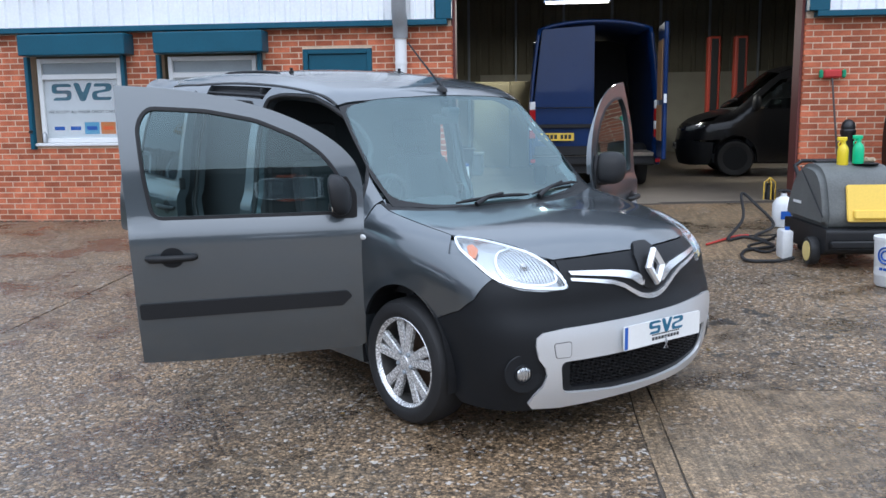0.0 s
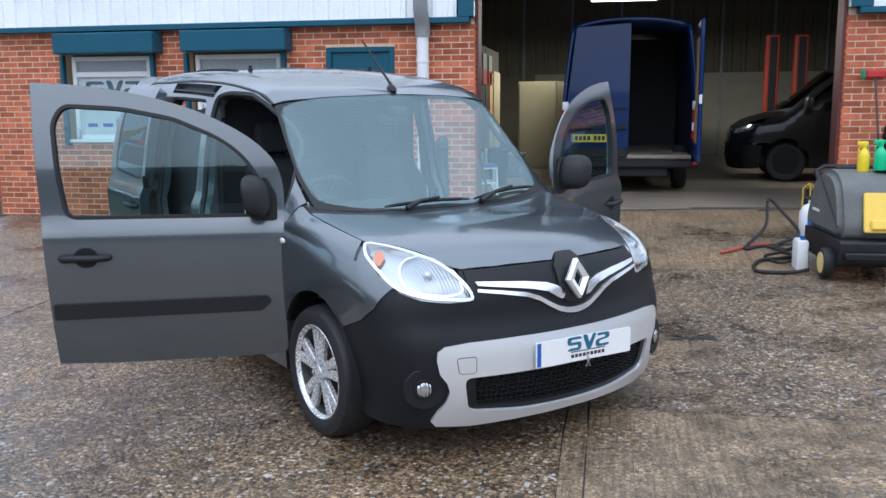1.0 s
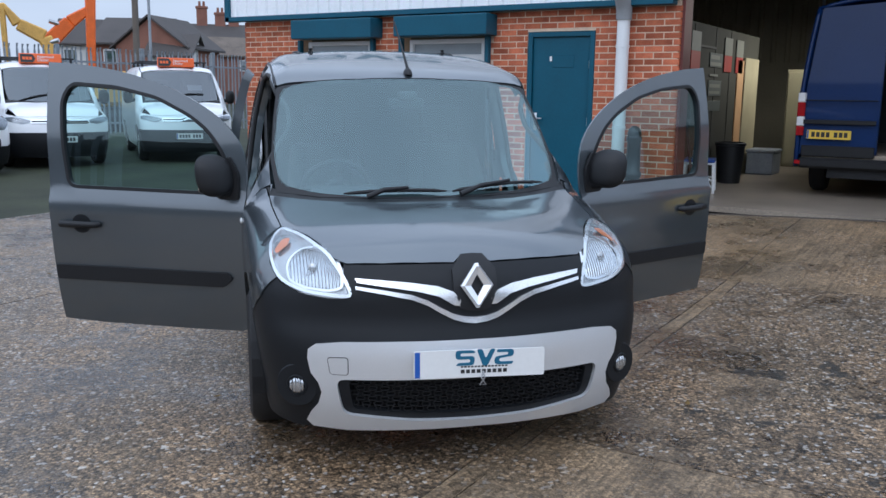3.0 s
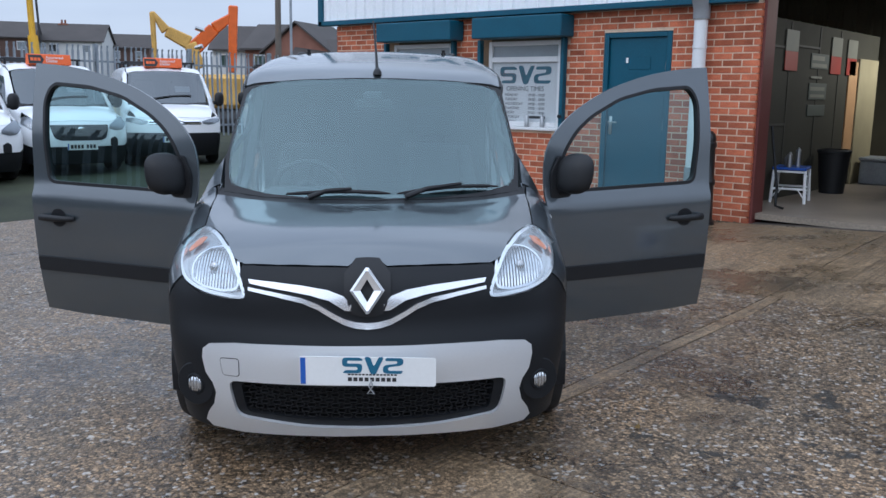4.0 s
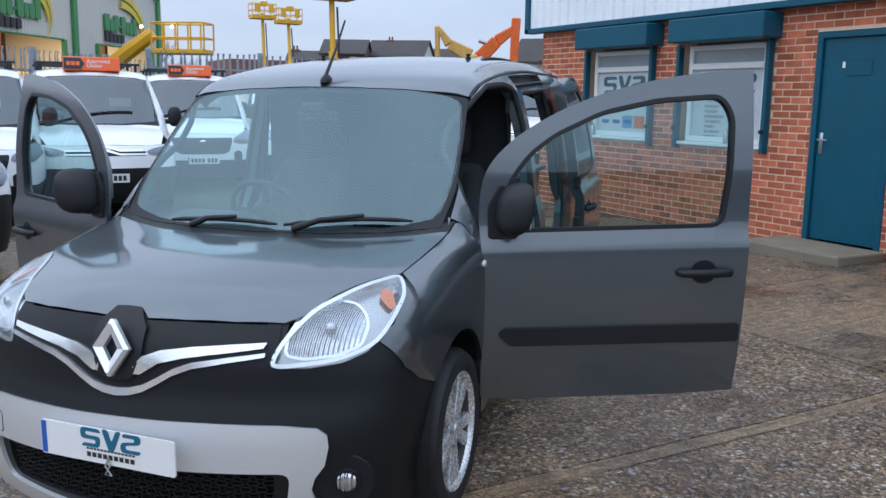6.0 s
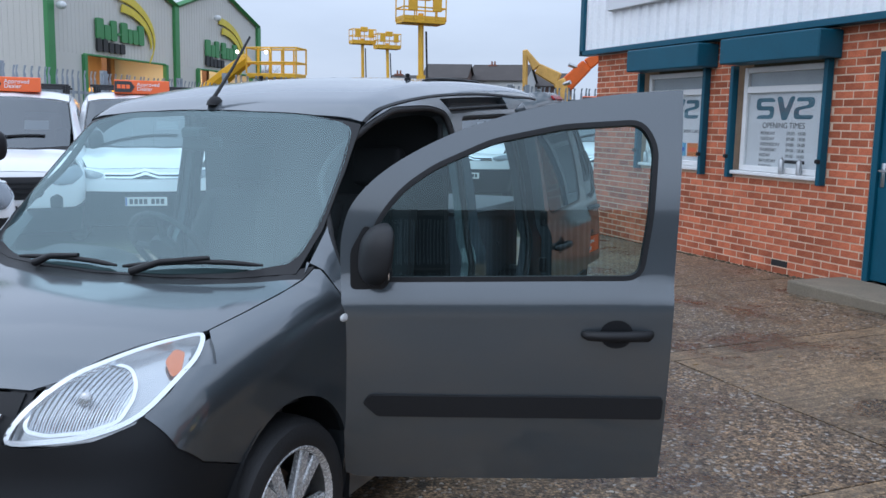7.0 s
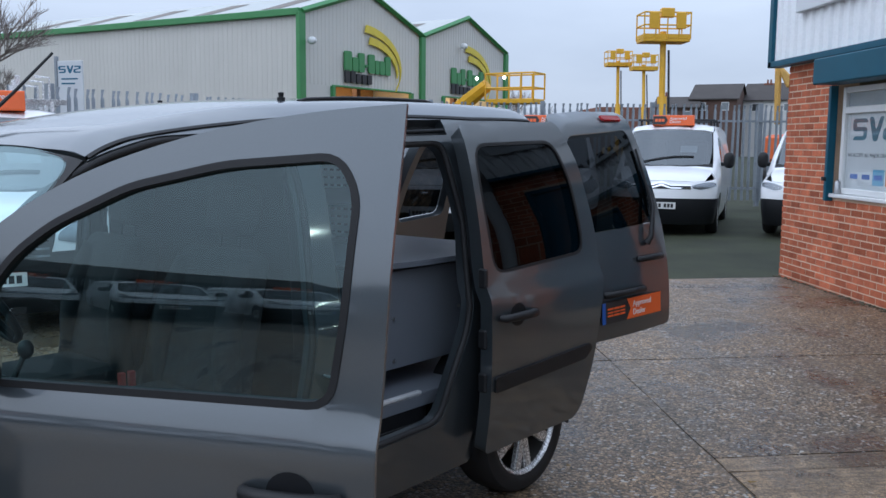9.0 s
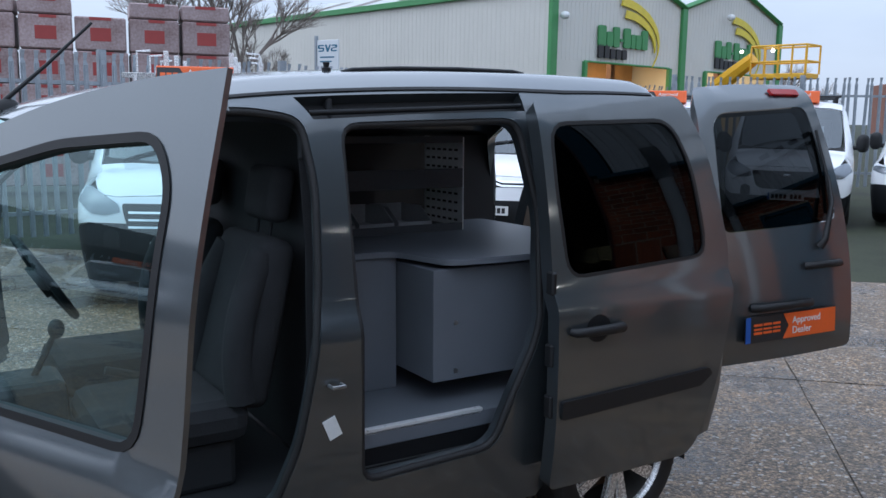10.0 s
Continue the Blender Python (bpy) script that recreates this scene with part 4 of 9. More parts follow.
def body_piece(name, material, parent, proj, outline, holes=(), right=False, smooth=35, label="", even=0.0, **kw):
    bm = cut_mesh(bmesh.new(), proj, outline, holes, **kw)
    exact = None
    if smooth == 180:      # glass takes its normals from the body form itself
        exact = form_normal(np.array([(-v.co.x, v.co.y, v.co.z) for v in bm.verts])) * (-1, -1 if right else 1, 1)
        exact = exact * (1 - even) + exact.mean(0) * even
        exact /= np.linalg.norm(exact, axis=1)[:, None]
    if right:
        mirror_bm(bm)
    return part(name, bm, material, parent, label, smooth, exact)


def S(*bz):
    return at_side(np.array(bz, float).reshape(-1, 2))


def T(*bl):
    return at_top(np.array(bl, float).reshape(-1, 2))


def F(*lz):
    return at_front(np.array(lz, float).reshape(-1, 2))


def ellipse(c, rx, rz, a0, a1, n):
    return [(c[0] + rx * math.cos(radians(a0 + (a1 - a0) * i / n)), c[1] + rz * math.sin(radians(a0 + (a1 - a0) * i / n))) for i in range(n + 1)]


def both(pts):
    """A left-half outline, from the middle to the middle, closed over the middle line."""
    p = np.asarray(pts)
    return np.vstack([p, (p * (1, -1, 1))[::-1]])


def flat_pts(p, n=0):
    return np.array([tuple(q) for q in spline([tuple(v) for v in p], n)]) if n else np.asarray(p)


def shrink(poly, d):
    """Pulls a 2D outline in by d (out, if d is negative)."""
    a = np.asarray(poly, float)
    area = 0.5 * np.sum(a[:, 0] * np.roll(a[:, 1], -1) - np.roll(a[:, 0], -1) * a[:, 1])
    t = np.roll(a, -1, 0) - np.roll(a, 1, 0)
    t /= np.maximum(np.hypot(*t.T), 1e-9)[:, None]
    nrm = np.stack([-t[:, 1], t[:, 0]], 1) * (1 if area > 0 else -1)
    return a + nrm * d


VAN_AT = Matrix.Translation((0.627, 4.134, 0.005)) @ Matrix(((math.cos(radians(-45)), -math.sin(radians(-45)), 0, 0), (math.sin(radians(-45)), math.cos(radians(-45)), 0, 0), (0, 0, 1, 0), (0, 0, 0, 1))) @ pose(0, 0, 0, 0.62, 0.4, 0)
van = thing("panel_van", "dark grey panel van, all doors open, on the damp yard", "van", VAN_AT)

AXLE_F, AXLE_R, TYRE_R = 0.855, 3.56, 0.315
ARCH_F = dict(c=(0.855, 0.32), rx=0.335, rz=0.385)
ARCH_R = dict(c=(3.56, 0.32), rx=0.345, rz=0.375)

# -- bonnet, cowl, windscreen, roof --
LAMP_TOP = [(0.272, 0.545), (0.38, 0.58), (0.476, 0.62), (0.56, 0.665), (0.635, 0.722)]
hood_edge = [tuple(F((l, z))[0]) for l, z in ((0, 0.893), (0.045, 0.893), (0.075, 0.872), (0.2, 0.872), (0.35, 0.868), (0.49, 0.862))]
hood_l = np.vstack([hood_edge, T(*LAMP_TOP), T((0.8, 0.738), (0.95, 0.75), (1.085, 0.757)), T((1.01, 0.62), (0.915, 0.42), (0.86, 0.22), (0.84, 0))])
body_piece("bonnet", VAN_GREY, van, P_HOOD, P_HOOD.flat(both(hood_l)), step=0.04)
cowl_l = np.vstack([T((0.845, 0), (0.865, 0.22), (0.92, 0.42), (1.015, 0.62), (1.09, 0.757)), T((1.15, 0.77), (1.12, 0.73), (1.02, 0.52), (0.96, 0.27), (0.94, 0))])
body_piece("scuttle", BLACK_PLASTIC, van, P_TOP, P_TOP.flat(both(cowl_l)), lift=-0.006, step=0.03)
screen_o = np.vstack([T((0.93, 0), (0.95, 0.27), (1.01, 0.52), (1.10, 0.725)), T((1.25, 0.742), (1.45, 0.718), (1.625, 0.688)), T((1.585, 0.5), (1.55, 0.25), (1.54, 0))])
screen_i = np.vstack([T((0.97, 0), (0.99, 0.27), (1.05, 0.5), (1.13, 0.675)), T((1.28, 0.690), (1.45, 0.668), (1.585, 0.64)), T((1.555, 0.45), (1.525, 0.25), (1.515, 0))])
P_SCREEN = Proj((0.7, 0, -0.7), (0, 1, 0))
so, si = P_SCREEN.flat(both(screen_o)), rounded(shrink(P_SCREEN.flat(both(screen_i)), -0.030), 0.07)
frame_of_screen = body_piece("windscreen_surround", BLACK_PLASTIC, van, P_SCREEN, so, [si], lift=-0.003, step=0.03)
pane = body_piece("windscreen", SCREEN_GLASS, van, P_SCREEN, shrink(si, -0.006), lift=-0.003, rim=0.0, step=0.05, smooth=180, even=0.6, label="tinted windscreen glass")
roof_l = np.vstack([T((1.548, 0), (1.557, 0.25), (1.592, 0.5), (1.635, 0.685)), T((1.8, 0.695), (2.2, 0.690), (2.8, 0.685), (3.4, 0.68), (3.85, 0.66)), T((3.93, 0.5), (3.96, 0.25), (3.97, 0))])
body_piece("roof", VAN_GREY, van, P_TOP, P_TOP.flat(both(roof_l)), step=0.05, rim=0.03, back=True)

# -- nose --
bump_l = np.vstack([F((0, 0.889), (0.047, 0.889), (0.075, 0.867), (0.2, 0.867), (0.35, 0.863), (0.484, 0.857)), F((0.492, 0.81), (0.478, 0.741), (0.52, 0.733), (0.58, 0.732), (0.68, 0.747), (0.76, 0.785)),
                    S((0.37, 0.70), (0.45, 0.64), (0.56, 0.598)), S(*ellipse(ARCH_F["c"], 0.335, 0.385, 137, 195, 8)), S((0.50, 0.195)), F((0.76, 0.185), (0.6, 0.18), (0.3, 0.192), (0, 0.20))])
grille_hole = rounded(P_DRUM.flat(np.vstack([F((-0.50, 0.41), (-0.48, 0.285), (-0.25, 0.272), (0, 0.27), (0.25, 0.272), (0.48, 0.285), (0.50, 0.41), (0.25, 0.415), (0, 0.417), (-0.25, 0.415))])), 0.02)
bumper = body_piece("front_bumper", BUMPER_BLACK, van, P_DRUM, P_DRUM.flat(both(bump_l)), [grille_hole], rim=0.05, step=0.03, label="black plastic front bumper")
skid_l = np.vstack([F((0, 0.578), (0.3, 0.575), (0.52, 0.568), (0.62, 0.556), (0.648, 0.535), (0.652, 0.50), (0.640, 0.44), (0.612, 0.40), (0.600, 0.36), (0.612, 0.31), (0.640, 0.27), (0.655, 0.228), (0.63, 0.200), (0.5, 0.190), (0.25, 0.200), (0, 0.206))])
skid_hole = rounded(P_DRUM.flat(np.vstack([F((-0.545, 0.418), (-0.515, 0.268), (-0.25, 0.245), (0, 0.243), (0.25, 0.245), (0.515, 0.268), (0.545, 0.418), (0.25, 0.425), (0, 0.427), (-0.25, 0.425))])), 0.035)
skid = body_piece("bumper_skid_plate", SKID_SILVER, van, P_DRUM, P_DRUM.flat(both(skid_l)), [skid_hole], lift=0.014, rim=0.035, step=0.03, label="silver painted lower bumper surround")
for sgn in (1, -1):
    body_piece("lamp_filler", BUMPER_BLACK, van, P_DRUM, P_DRUM.flat(F((0.44, 0.73), (0.49, 0.735), (0.505, 0.80), (0.50, 0.87), (0.44, 0.87))), right=sgn < 0, lift=-0.007, rim=0.0, step=0.03)
tow = rounded(P_DRUM.flat(F((-0.575, 0.505), (-0.50, 0.508), (-0.50, 0.44), (-0.565, 0.44))), 0.012)
body_piece("tow_cover_joint", BLACK_PLASTIC, van, P_DRUM, shrink(tow, -0.003), lift=0.0145, rim=0.004, step=0.02)
body_piece("tow_cover", SKID_SILVER, van, P_DRUM, tow, lift=0.0165, rim=0.004, step=0.02)
body_piece("lower_grille_backing", BLACK_PLASTIC, van, P_DRUM, shrink(grille_hole, -0.03), lift=-0.07, rim=0.0, step=0.05)
bm = bmesh.new()
for row in range(6):
    for i in range(22):
        l = -0.5 + (i + 0.5 * (row % 2)) * 0.0465
        z = 0.288 + row * 0.0225
        if abs(l) < 0.485:
            q = F((l, z))[0] + np.array([0.012, 0, 0])
            th = math.atan2(l, 1.6)
            m = Matrix.Translation((-q[0], q[1], q[2])) @ Matrix.Rotation(th, 4, "Z") @ Matrix.Rotation(radians(90), 4, "Y")
            ring = [(0.0095 * sx, 0.021 * sy) for sx, sy in ((-1, -0.6), (-1, 0.6), (0, 1), (1, 0.6), (1, -0.6), (0, -1))]
            a = [bm.verts.new(m @ Vector((x, y, 0))) for x, y in ring]
            b2 = [bm.verts.new(m @ Vector((x * 0.72, y * 0.84, 0))) for x, y in ring]
            c2 = [bm.verts.new(m @ Vector((x * 0.72, y * 0.84, -0.02))) for x, y in ring]
            for j in range(6):
                bm.faces.new((a[j], a[(j + 1) % 6], b2[(j + 1) % 6], b2[j]))
                bm.faces.new((b2[j], b2[(j + 1) % 6], c2[(j + 1) % 6], c2[j]))
part("lower_grille_mesh", bm, BLACK_PLASTIC, van)
for sgn in (1, -1):
    up = [(0.462, 0.810), (0.36, 0.806), (0.25, 0.799), (0.15, 0.786), (0.09, 0.765), (0.062, 0.735), (0.062, 0.712), (0.085, 0.712), (0.144, 0.748), (0.22, 0.766), (0.297, 0.777), (0.455, 0.795)]
    body_piece("grille_bar", BRIGHT_TRIM, van, P_DRUM, P_DRUM.flat(F(*up)), right=sgn < 0, lift=0.012, rim=0.014, step=0.02, label="bright silver grille bar")
smile_mid = [(0.462, 0.777), (0.36, 0.764), (0.25, 0.746), (0.19, 0.724), (0.14, 0.694), (0.09, 0.667), (0.045, 0.654), (0, 0.650)]
smile = [(l, z + 0.006 + 0.007 * (1 - l / 0.46)) for l, z in smile_mid] + [(l, z - 0.006 - 0.007 * (1 - l / 0.46)) for l, z in smile_mid[::-1]]
full = [(l, z) for l, z in smile[:8]] + [(-l, z) for l, z in reversed(smile[:7])] + [(-l, z) for l, z in reversed(smile[9:])] + [(l, z) for l, z in smile[8:]]
body_piece("grille_chin_bar", BRIGHT_TRIM, van, P_DRUM, P_DRUM.flat(F(*full)), lift=0.010, rim=0.012, step=0.02)
bm = bmesh.new()
surround = [(0, 0.895), (0.045, 0.893), (0.088, 0.845), (0.088, 0.775), (0.06, 0.70), (0.03, 0.69), (0, 0.688)]
body_piece("badge_surround", BLACK_PLASTIC, van, P_DRUM, P_DRUM.flat(both(F(*surround))), lift=0.012, rim=0.012, step=0.02)
bm = bmesh.new()
tip = Matrix.Translation((-0.030, 0, 0.792)) @ Matrix.Rotation(radians(-10), 4, "Y") @ Matrix.Rotation(radians(90), 4, "Y") @ Matrix.Rotation(radians(90), 4, "Z")
outer, inner = [(0.066, 0), (0.006, 0.088), (-0.006, 0.088), (-0.066, 0), (-0.006, -0.088), (0.006, -0.088)], [(0.026, 0), (0.001, 0.042), (-0.001, 0.042), (-0.026, 0), (-0.001, -0.042), (0.001, -0.042)]
lay = [[bm.verts.new(tip @ Vector((x, y, h))) for x, y in ring] for ring, h in ((outer, 0.0), (outer, 0.014), ([(x * 0.72 + u * 0.28, y * 0.72 + v * 0.28) for (x, y), (u, v) in zip(outer, inner)], 0.026), (inner, 0.016), (inner, 0.0))]
for a, b2 in zip(lay, lay[1:]):
    for j in range(6):
        bm.faces.new((a[j], a[(j + 1) % 6], b2[(j + 1) % 6], b2[j]))
bmesh.ops.recalc_face_normals(bm, faces=bm.faces[:])
part("badge", bm, pbr("badge_chrome", (0.86, 0.87, 0.88), 0.22, 0.7, 0.03, 3, 60), van, "chrome open diamond badge")

# number plate, a little crooked, with plain bars
plate_m = Matrix.Translation((0.028, 0.0, 0.492)) @ Matrix.Rotation(radians(-5), 4, "Z") @ Matrix.Rotation(radians(90), 4, "Z") @ Matrix.Rotation(radians(90), 4, "X")


plate = number_plate(van, plate_m, PLATE_WHITE, bars=False)
wave_logo(plate, plate_m @ Matrix.Translation((0.02, 0.024, 0.006)), 0.068, TEAL_INK)
for k, (y, w, h) in enumerate(((-0.012, 0.19, 0.006), (-0.031, 0.19, 0.015))):
    for i in range(9 if k else 14):
        n_ = 9 if k else 14
        x0 = 0.02 - w / 2 + i * w / n_
        bm = bmesh.new()
        box(bm, x0, x0 + w / n_ * 0.72, y - h / 2, y + h / 2, 0.006, 0.0072, m=plate_m)
        part("plate_bar", bm, INK, plate)
bm = bmesh.new()
tube(bm, [plate_m @ Vector(p) for p in ((0.012, -0.03, 0.010), (0.02, -0.055, 0.016), (0.0, -0.085, 0.014), (0.025, -0.085, 0.014), (0.005, -0.055, 0.018), (0.016, -0.03, 0.012))], 0.003, 6)
part("clip", bm, STEEL, plate)

REFLECTOR = pbr("fluted_reflector", (0.60, 0.62, 0.64), 0.16, 0.9, 0.12, 18, 70, rvar=0.03)
rn, rk = REFLECTOR.node_tree.nodes, REFLECTOR.node_tree.links
r_wave, r_bump, r_co = rn.new("ShaderNodeTexWave"), rn.new("ShaderNodeBump"), rn.new("ShaderNodeTexCoord")
r_wave.bands_direction = "Y"
r_wave.inputs["Scale"].default_value, r_wave.inputs["Distortion"].default_value = 24.0, 0.4
r_bump.inputs["Strength"].default_value, r_bump.inputs["Distance"].default_value = 0.8, 0.006
rk.new(r_co.outputs["Object"], r_wave.inputs["Vector"])
rk.new(r_wave.outputs["Fac"], r_bump.inputs["Height"])
rk.new(r_bump.outputs["Normal"], rn["Principled BSDF"].inputs["Normal"])
for sgn in (1, -1):
    right = sgn < 0
    # wing
    wing = np.vstack([T((0.642, 0.728), (0.8, 0.744), (0.95, 0.757), (1.09, 0.765), (1.14, 0.772)), S((1.152, 1.06), (1.152, 0.9), (1.148, 0.65), (1.15, 0.5), (1.16, 0.40)), S(*ellipse(ARCH_F["c"], 0.335, 0.385, 14, 137, 16)),
                      S((0.45, 0.646), (0.375, 0.705)), F((0.763, 0.795)), S((0.40, 0.84), (0.475, 0.887), (0.56, 0.885)), T((0.61, 0.76))])
    body_piece("wing", VAN_GREY, van, P_SHOULDER, P_SHOULDER.flat(wing), right=right, step=0.03, rim=0.02)
    under = np.vstack([S((0.36, 0.70), (0.46, 0.655), (0.62, 0.80), (0.66, 0.92)), T((0.63, 0.745), (0.55, 0.735)), S((0.47, 0.87), (0.40, 0.80))])
    body_piece("inner_wing", VAN_GREY, van, P_SHOULDER, P_SHOULDER.flat(under), right=right, lift=-0.012, rim=0.0, step=0.03)
    seam = np.vstack([S((0.28, 0.745), (0.36, 0.66), (0.50, 0.575), (0.57, 0.63), (0.44, 0.74)), F((0.755, 0.80))])
    body_piece("bumper_return", BUMPER_BLACK, van, P_SHOULDER, P_SHOULDER.flat(seam), right=right, lift=-0.006, rim=0.0, step=0.03)
    # wheel arch liner
    for cx, n0 in ((AXLE_F, ARCH_F), (AXLE_R, ARCH_R)):
        bm = bmesh.new()
        prof = ellipse(n0["c"], n0["rx"] + 0.012, n0["rz"] + 0.012, -12, 192, 18)
        a = [bm.verts.new((-b, sgn * 0.87, z)) for b, z in prof]
        c2 = [bm.verts.new((-b, sgn * 0.55, z)) for b, z in prof]
        for j in range(len(prof) - 1):
            bm.faces.new((a[j], a[j + 1], c2[j + 1], c2[j]))
        bm.faces.new(c2)
        part("arch_liner", bm, BLACK_PLASTIC, van)
    # headlamp: a clear cover over a bright bowl, an amber corner and a rim
    cover3 = np.vstack([F((0.483, 0.743), (0.497, 0.812)), T((0.285, 0.545), (0.38, 0.588), (0.476, 0.628), (0.56, 0.672), (0.622, 0.722)), S((0.555, 0.918), (0.47, 0.880)), F((0.760, 0.797), (0.68, 0.757), (0.58, 0.742))])
    cov = np.array([tuple(v) for v in spline([tuple(v) for v in P_LAMP.flat(cover3)], 4)])
    lamp = body_piece("headlight", LENS, van, P_LAMP, cov, right=right, lift=0.004, rim=0.0, step=0.03, smooth=180, label="clear headlight cover")
    body_piece("lamp_bowl", LAMP_SILVER, lamp, P_LAMP, shrink(cov, -0.012), right=right, lift=-0.03, rim=0.0, step=0.03, smooth=180)
    body_piece("lamp_rim", BRIGHT_TRIM, lamp, P_LAMP, shrink(cov, 0.001), [shrink(cov, 0.014)], right=right, lift=0.0, rim=0.03, step=0.02)
    dish = rounded(P_LAMP.flat(np.vstack([F((0.518, 0.778), (0.515, 0.833), (0.527, 0.880)), T((0.334, 0.559), (0.38, 0.601), (0.395, 0.658)), F((0.703, 0.874), (0.721, 0.842), (0.716, 0.794), (0.659, 0.773), (0.574, 0.766))])), 0.02)
    body_piece("reflector_rim", CHROME, lamp, P_LAMP, shrink(dish, -0.008), [shrink(dish, 0.002)], right=right, lift=-0.010, rim=0.02, step=0.02)
    body_piece("reflector", REFLECTOR, lamp, P_LAMP, shrink(dish, -0.004), right=right, lift=-0.020, rim=0.0, step=0.02, smooth=180)
    cc = F((0.62, 0.83))[0]
    bm = bmesh.new()
    ax = Vector((0.93, 0.28 * sgn, 0.22)).normalized()
    at = Vector((-cc[0] - 0.022, sgn * cc[1], cc[2] + 0.01))
    lathe(bm, [(0.0, 0.010), (0.012, 0.010), (0.018, 0.006), (0.02, 0.0)], 20, Matrix.Translation(at) @ ax.to_track_quat("Z", "Y").to_matrix().to_4x4())
    part("bulb_cap", bm, LAMP_SILVER, lamp, smooth=60)
    am = rounded(P_LAMP.flat(np.vstack([T((0.525, 0.702), (0.528, 0.728)), S((0.470, 0.893), (0.446, 0.886)), T((0.474, 0.716))])), 0.008)
    body_piece("indicator", AMBER, lamp, P_LAMP, shrink(am, -0.005), right=right, lift=-0.016, rim=0.004, step=0.015)
    # fog lamp in its cup
    fc = F((0.697, 0.375))[0]
    ax = Vector((0.86, 0.42 * sgn, 0.0)).normalized()
    fm = Matrix.Translation((-fc[0], sgn * fc[1], fc[2])) @ ax.to_track_quat("Z", "Y").to_matrix().to_4x4()
    bm = bmesh.new()
    lathe(bm, [(0.033, 0.002), (0.036, 0.010), (0.041, 0.010), (0.045, 0.003), (0.085, 0.004), (0.09, 0.0), (0.085, -0.01)], 24, fm, False)
    cup = part("fog_lamp", bm, BUMPER_BLACK, van, smooth=40)
    bm = bmesh.new()
    lathe(bm, [(0.0, 0.016), (0.018, 0.015), (0.029, 0.011), (0.034, 0.006), (0.034, -0.005)], 20, fm)
    part("fog_lens", bm, REFLECTOR, cup, "bright round fog lamp", smooth=50)
    # side repeater
    rp = S((1.135, 0.908))[0]
    bm = bmesh.new()
    ball(bm, (-rp[0], sgn * rp[1], rp[2]), (0.03, 0.008, 0.014), 12, 8)
    part("side_repeater", bm, WHITE, van, "clear side repeater", smooth=180)
    # side frame: screen pillar, roof rail, door openings, sill, rear quarter
    FRONT_OPEN = rounded([(1.25, 0.40), (1.215, 0.62), (1.205, 1.0), (1.235, 1.15), (1.37, 1.345), (1.51, 1.475), (1.67, 1.568), (1.85, 1.620), (2.17, 1.632), (2.335, 1.605), (2.36, 1.4), (2.345, 1.1), (2.305, 0.85), (2.255, 0.62), (2.17, 0.42)], 0.06)
    SLIDE_OPEN = rounded([(2.455, 0.45), (2.45, 1.0), (2.45, 1.585), (3.15, 1.605), (3.20, 1.25), (3.15, 0.85), (3.03, 0.62), (2.97, 0.47)], 0.07)
    frame3 = np.vstack([T((1.115, 0.752), (1.25, 0.752), (1.45, 0.727), (1.638, 0.697), (1.8, 0.703), (2.2, 0.698), (2.8, 0.693), (3.4, 0.688), (3.86, 0.668)), S((3.98, 1.70), (4.03, 1.5), (4.10, 1.25), (4.15, 0.9), (4.15, 0.5), (4.12, 0.30), (3.92, 0.27)),
                        S(*ellipse(ARCH_R["c"], 0.345, 0.375, -6, 186, 18)), S((3.18, 0.24), (2.2, 0.22), (1.2, 0.22), (1.165, 0.40), (1.16, 0.65), (1.162, 0.9), (1.16, 1.06), (1.145, 1.085))])
    rail = P_SHOULDER.flat(np.vstack([S((2.32, 1.662), (2.5, 1.672), (3.18, 1.692), (3.18, 1.628), (2.7, 1.612), (2.37, 1.594))]))
    holes3 = [rail, P_SHOULDER.flat(at_side(FRONT_OPEN)), P_SHOULDER.flat(at_side(SLIDE_OPEN))]
    body_piece("side_frame", VAN_GREY, van, P_SHOULDER, P_SHOULDER.flat(frame3), holes3, right=right, step=0.035, rim=0.07, lift=-0.003)
    # rubber seals round the openings, and the slider's rail
    for hole in (FRONT_OPEN, SLIDE_OPEN):
        q = at_side(shrink(hole, 0.004))
        q = q - form_normal(q) * 0.02
        bm = bmesh.new()
        lp = [(-v[0], sgn * v[1], v[2]) for v in q]
        tube(bm, lp + lp[:1], 0.014, 8)
        part("door_seal", bm, RUBBER, van, smooth=60)
    body_piece("slider_rail", BLACK_PLASTIC, van, P_SHOULDER, shrink(rail, -0.012), right=right, lift=-0.045, rim=0.0, step=0.03)
    lipc = S(*[(2.36 + 0.09 * i, 1.612 + 0.0036 * i) for i in range(10)])
    bm = bmesh.new()
    tube(bm, [(-v[0], sgn * (v[1] - 0.012), v[2]) for v in lipc], 0.009, 8)
    part("rail_lip", bm, BUMPER_BLACK, van, smooth=60)
    gut = np.vstack([T((1.64, 0.686), (1.8, 0.694), (2.2, 0.690), (2.8, 0.685), (3.4, 0.68), (3.85, 0.66)), T((3.85, 0.668), (3.4, 0.689), (2.8, 0.694), (2.2, 0.699), (1.8, 0.704), (1.64, 0.698))])
    body_piece("roof_moulding", BLACK_PLASTIC, van, P_TOP, P_TOP.flat(gut), right=right, lift=0.002, rim=0.01, step=0.03)
    bm = bmesh.new()
    bar = T(*[(b, 0.50) for b in (2.58, 2.62, 2.80, 3.05, 3.29, 3.34)])
    tube(bm, [(-p[0], sgn * p[1], p[2] + h) for p, h in zip(bar, (-0.004, 0.004, 0.007, 0.007, 0.004, -0.004))], 0.008, 8)
    part("roof_bar", bm, BLACK_PLASTIC, van, smooth=60)
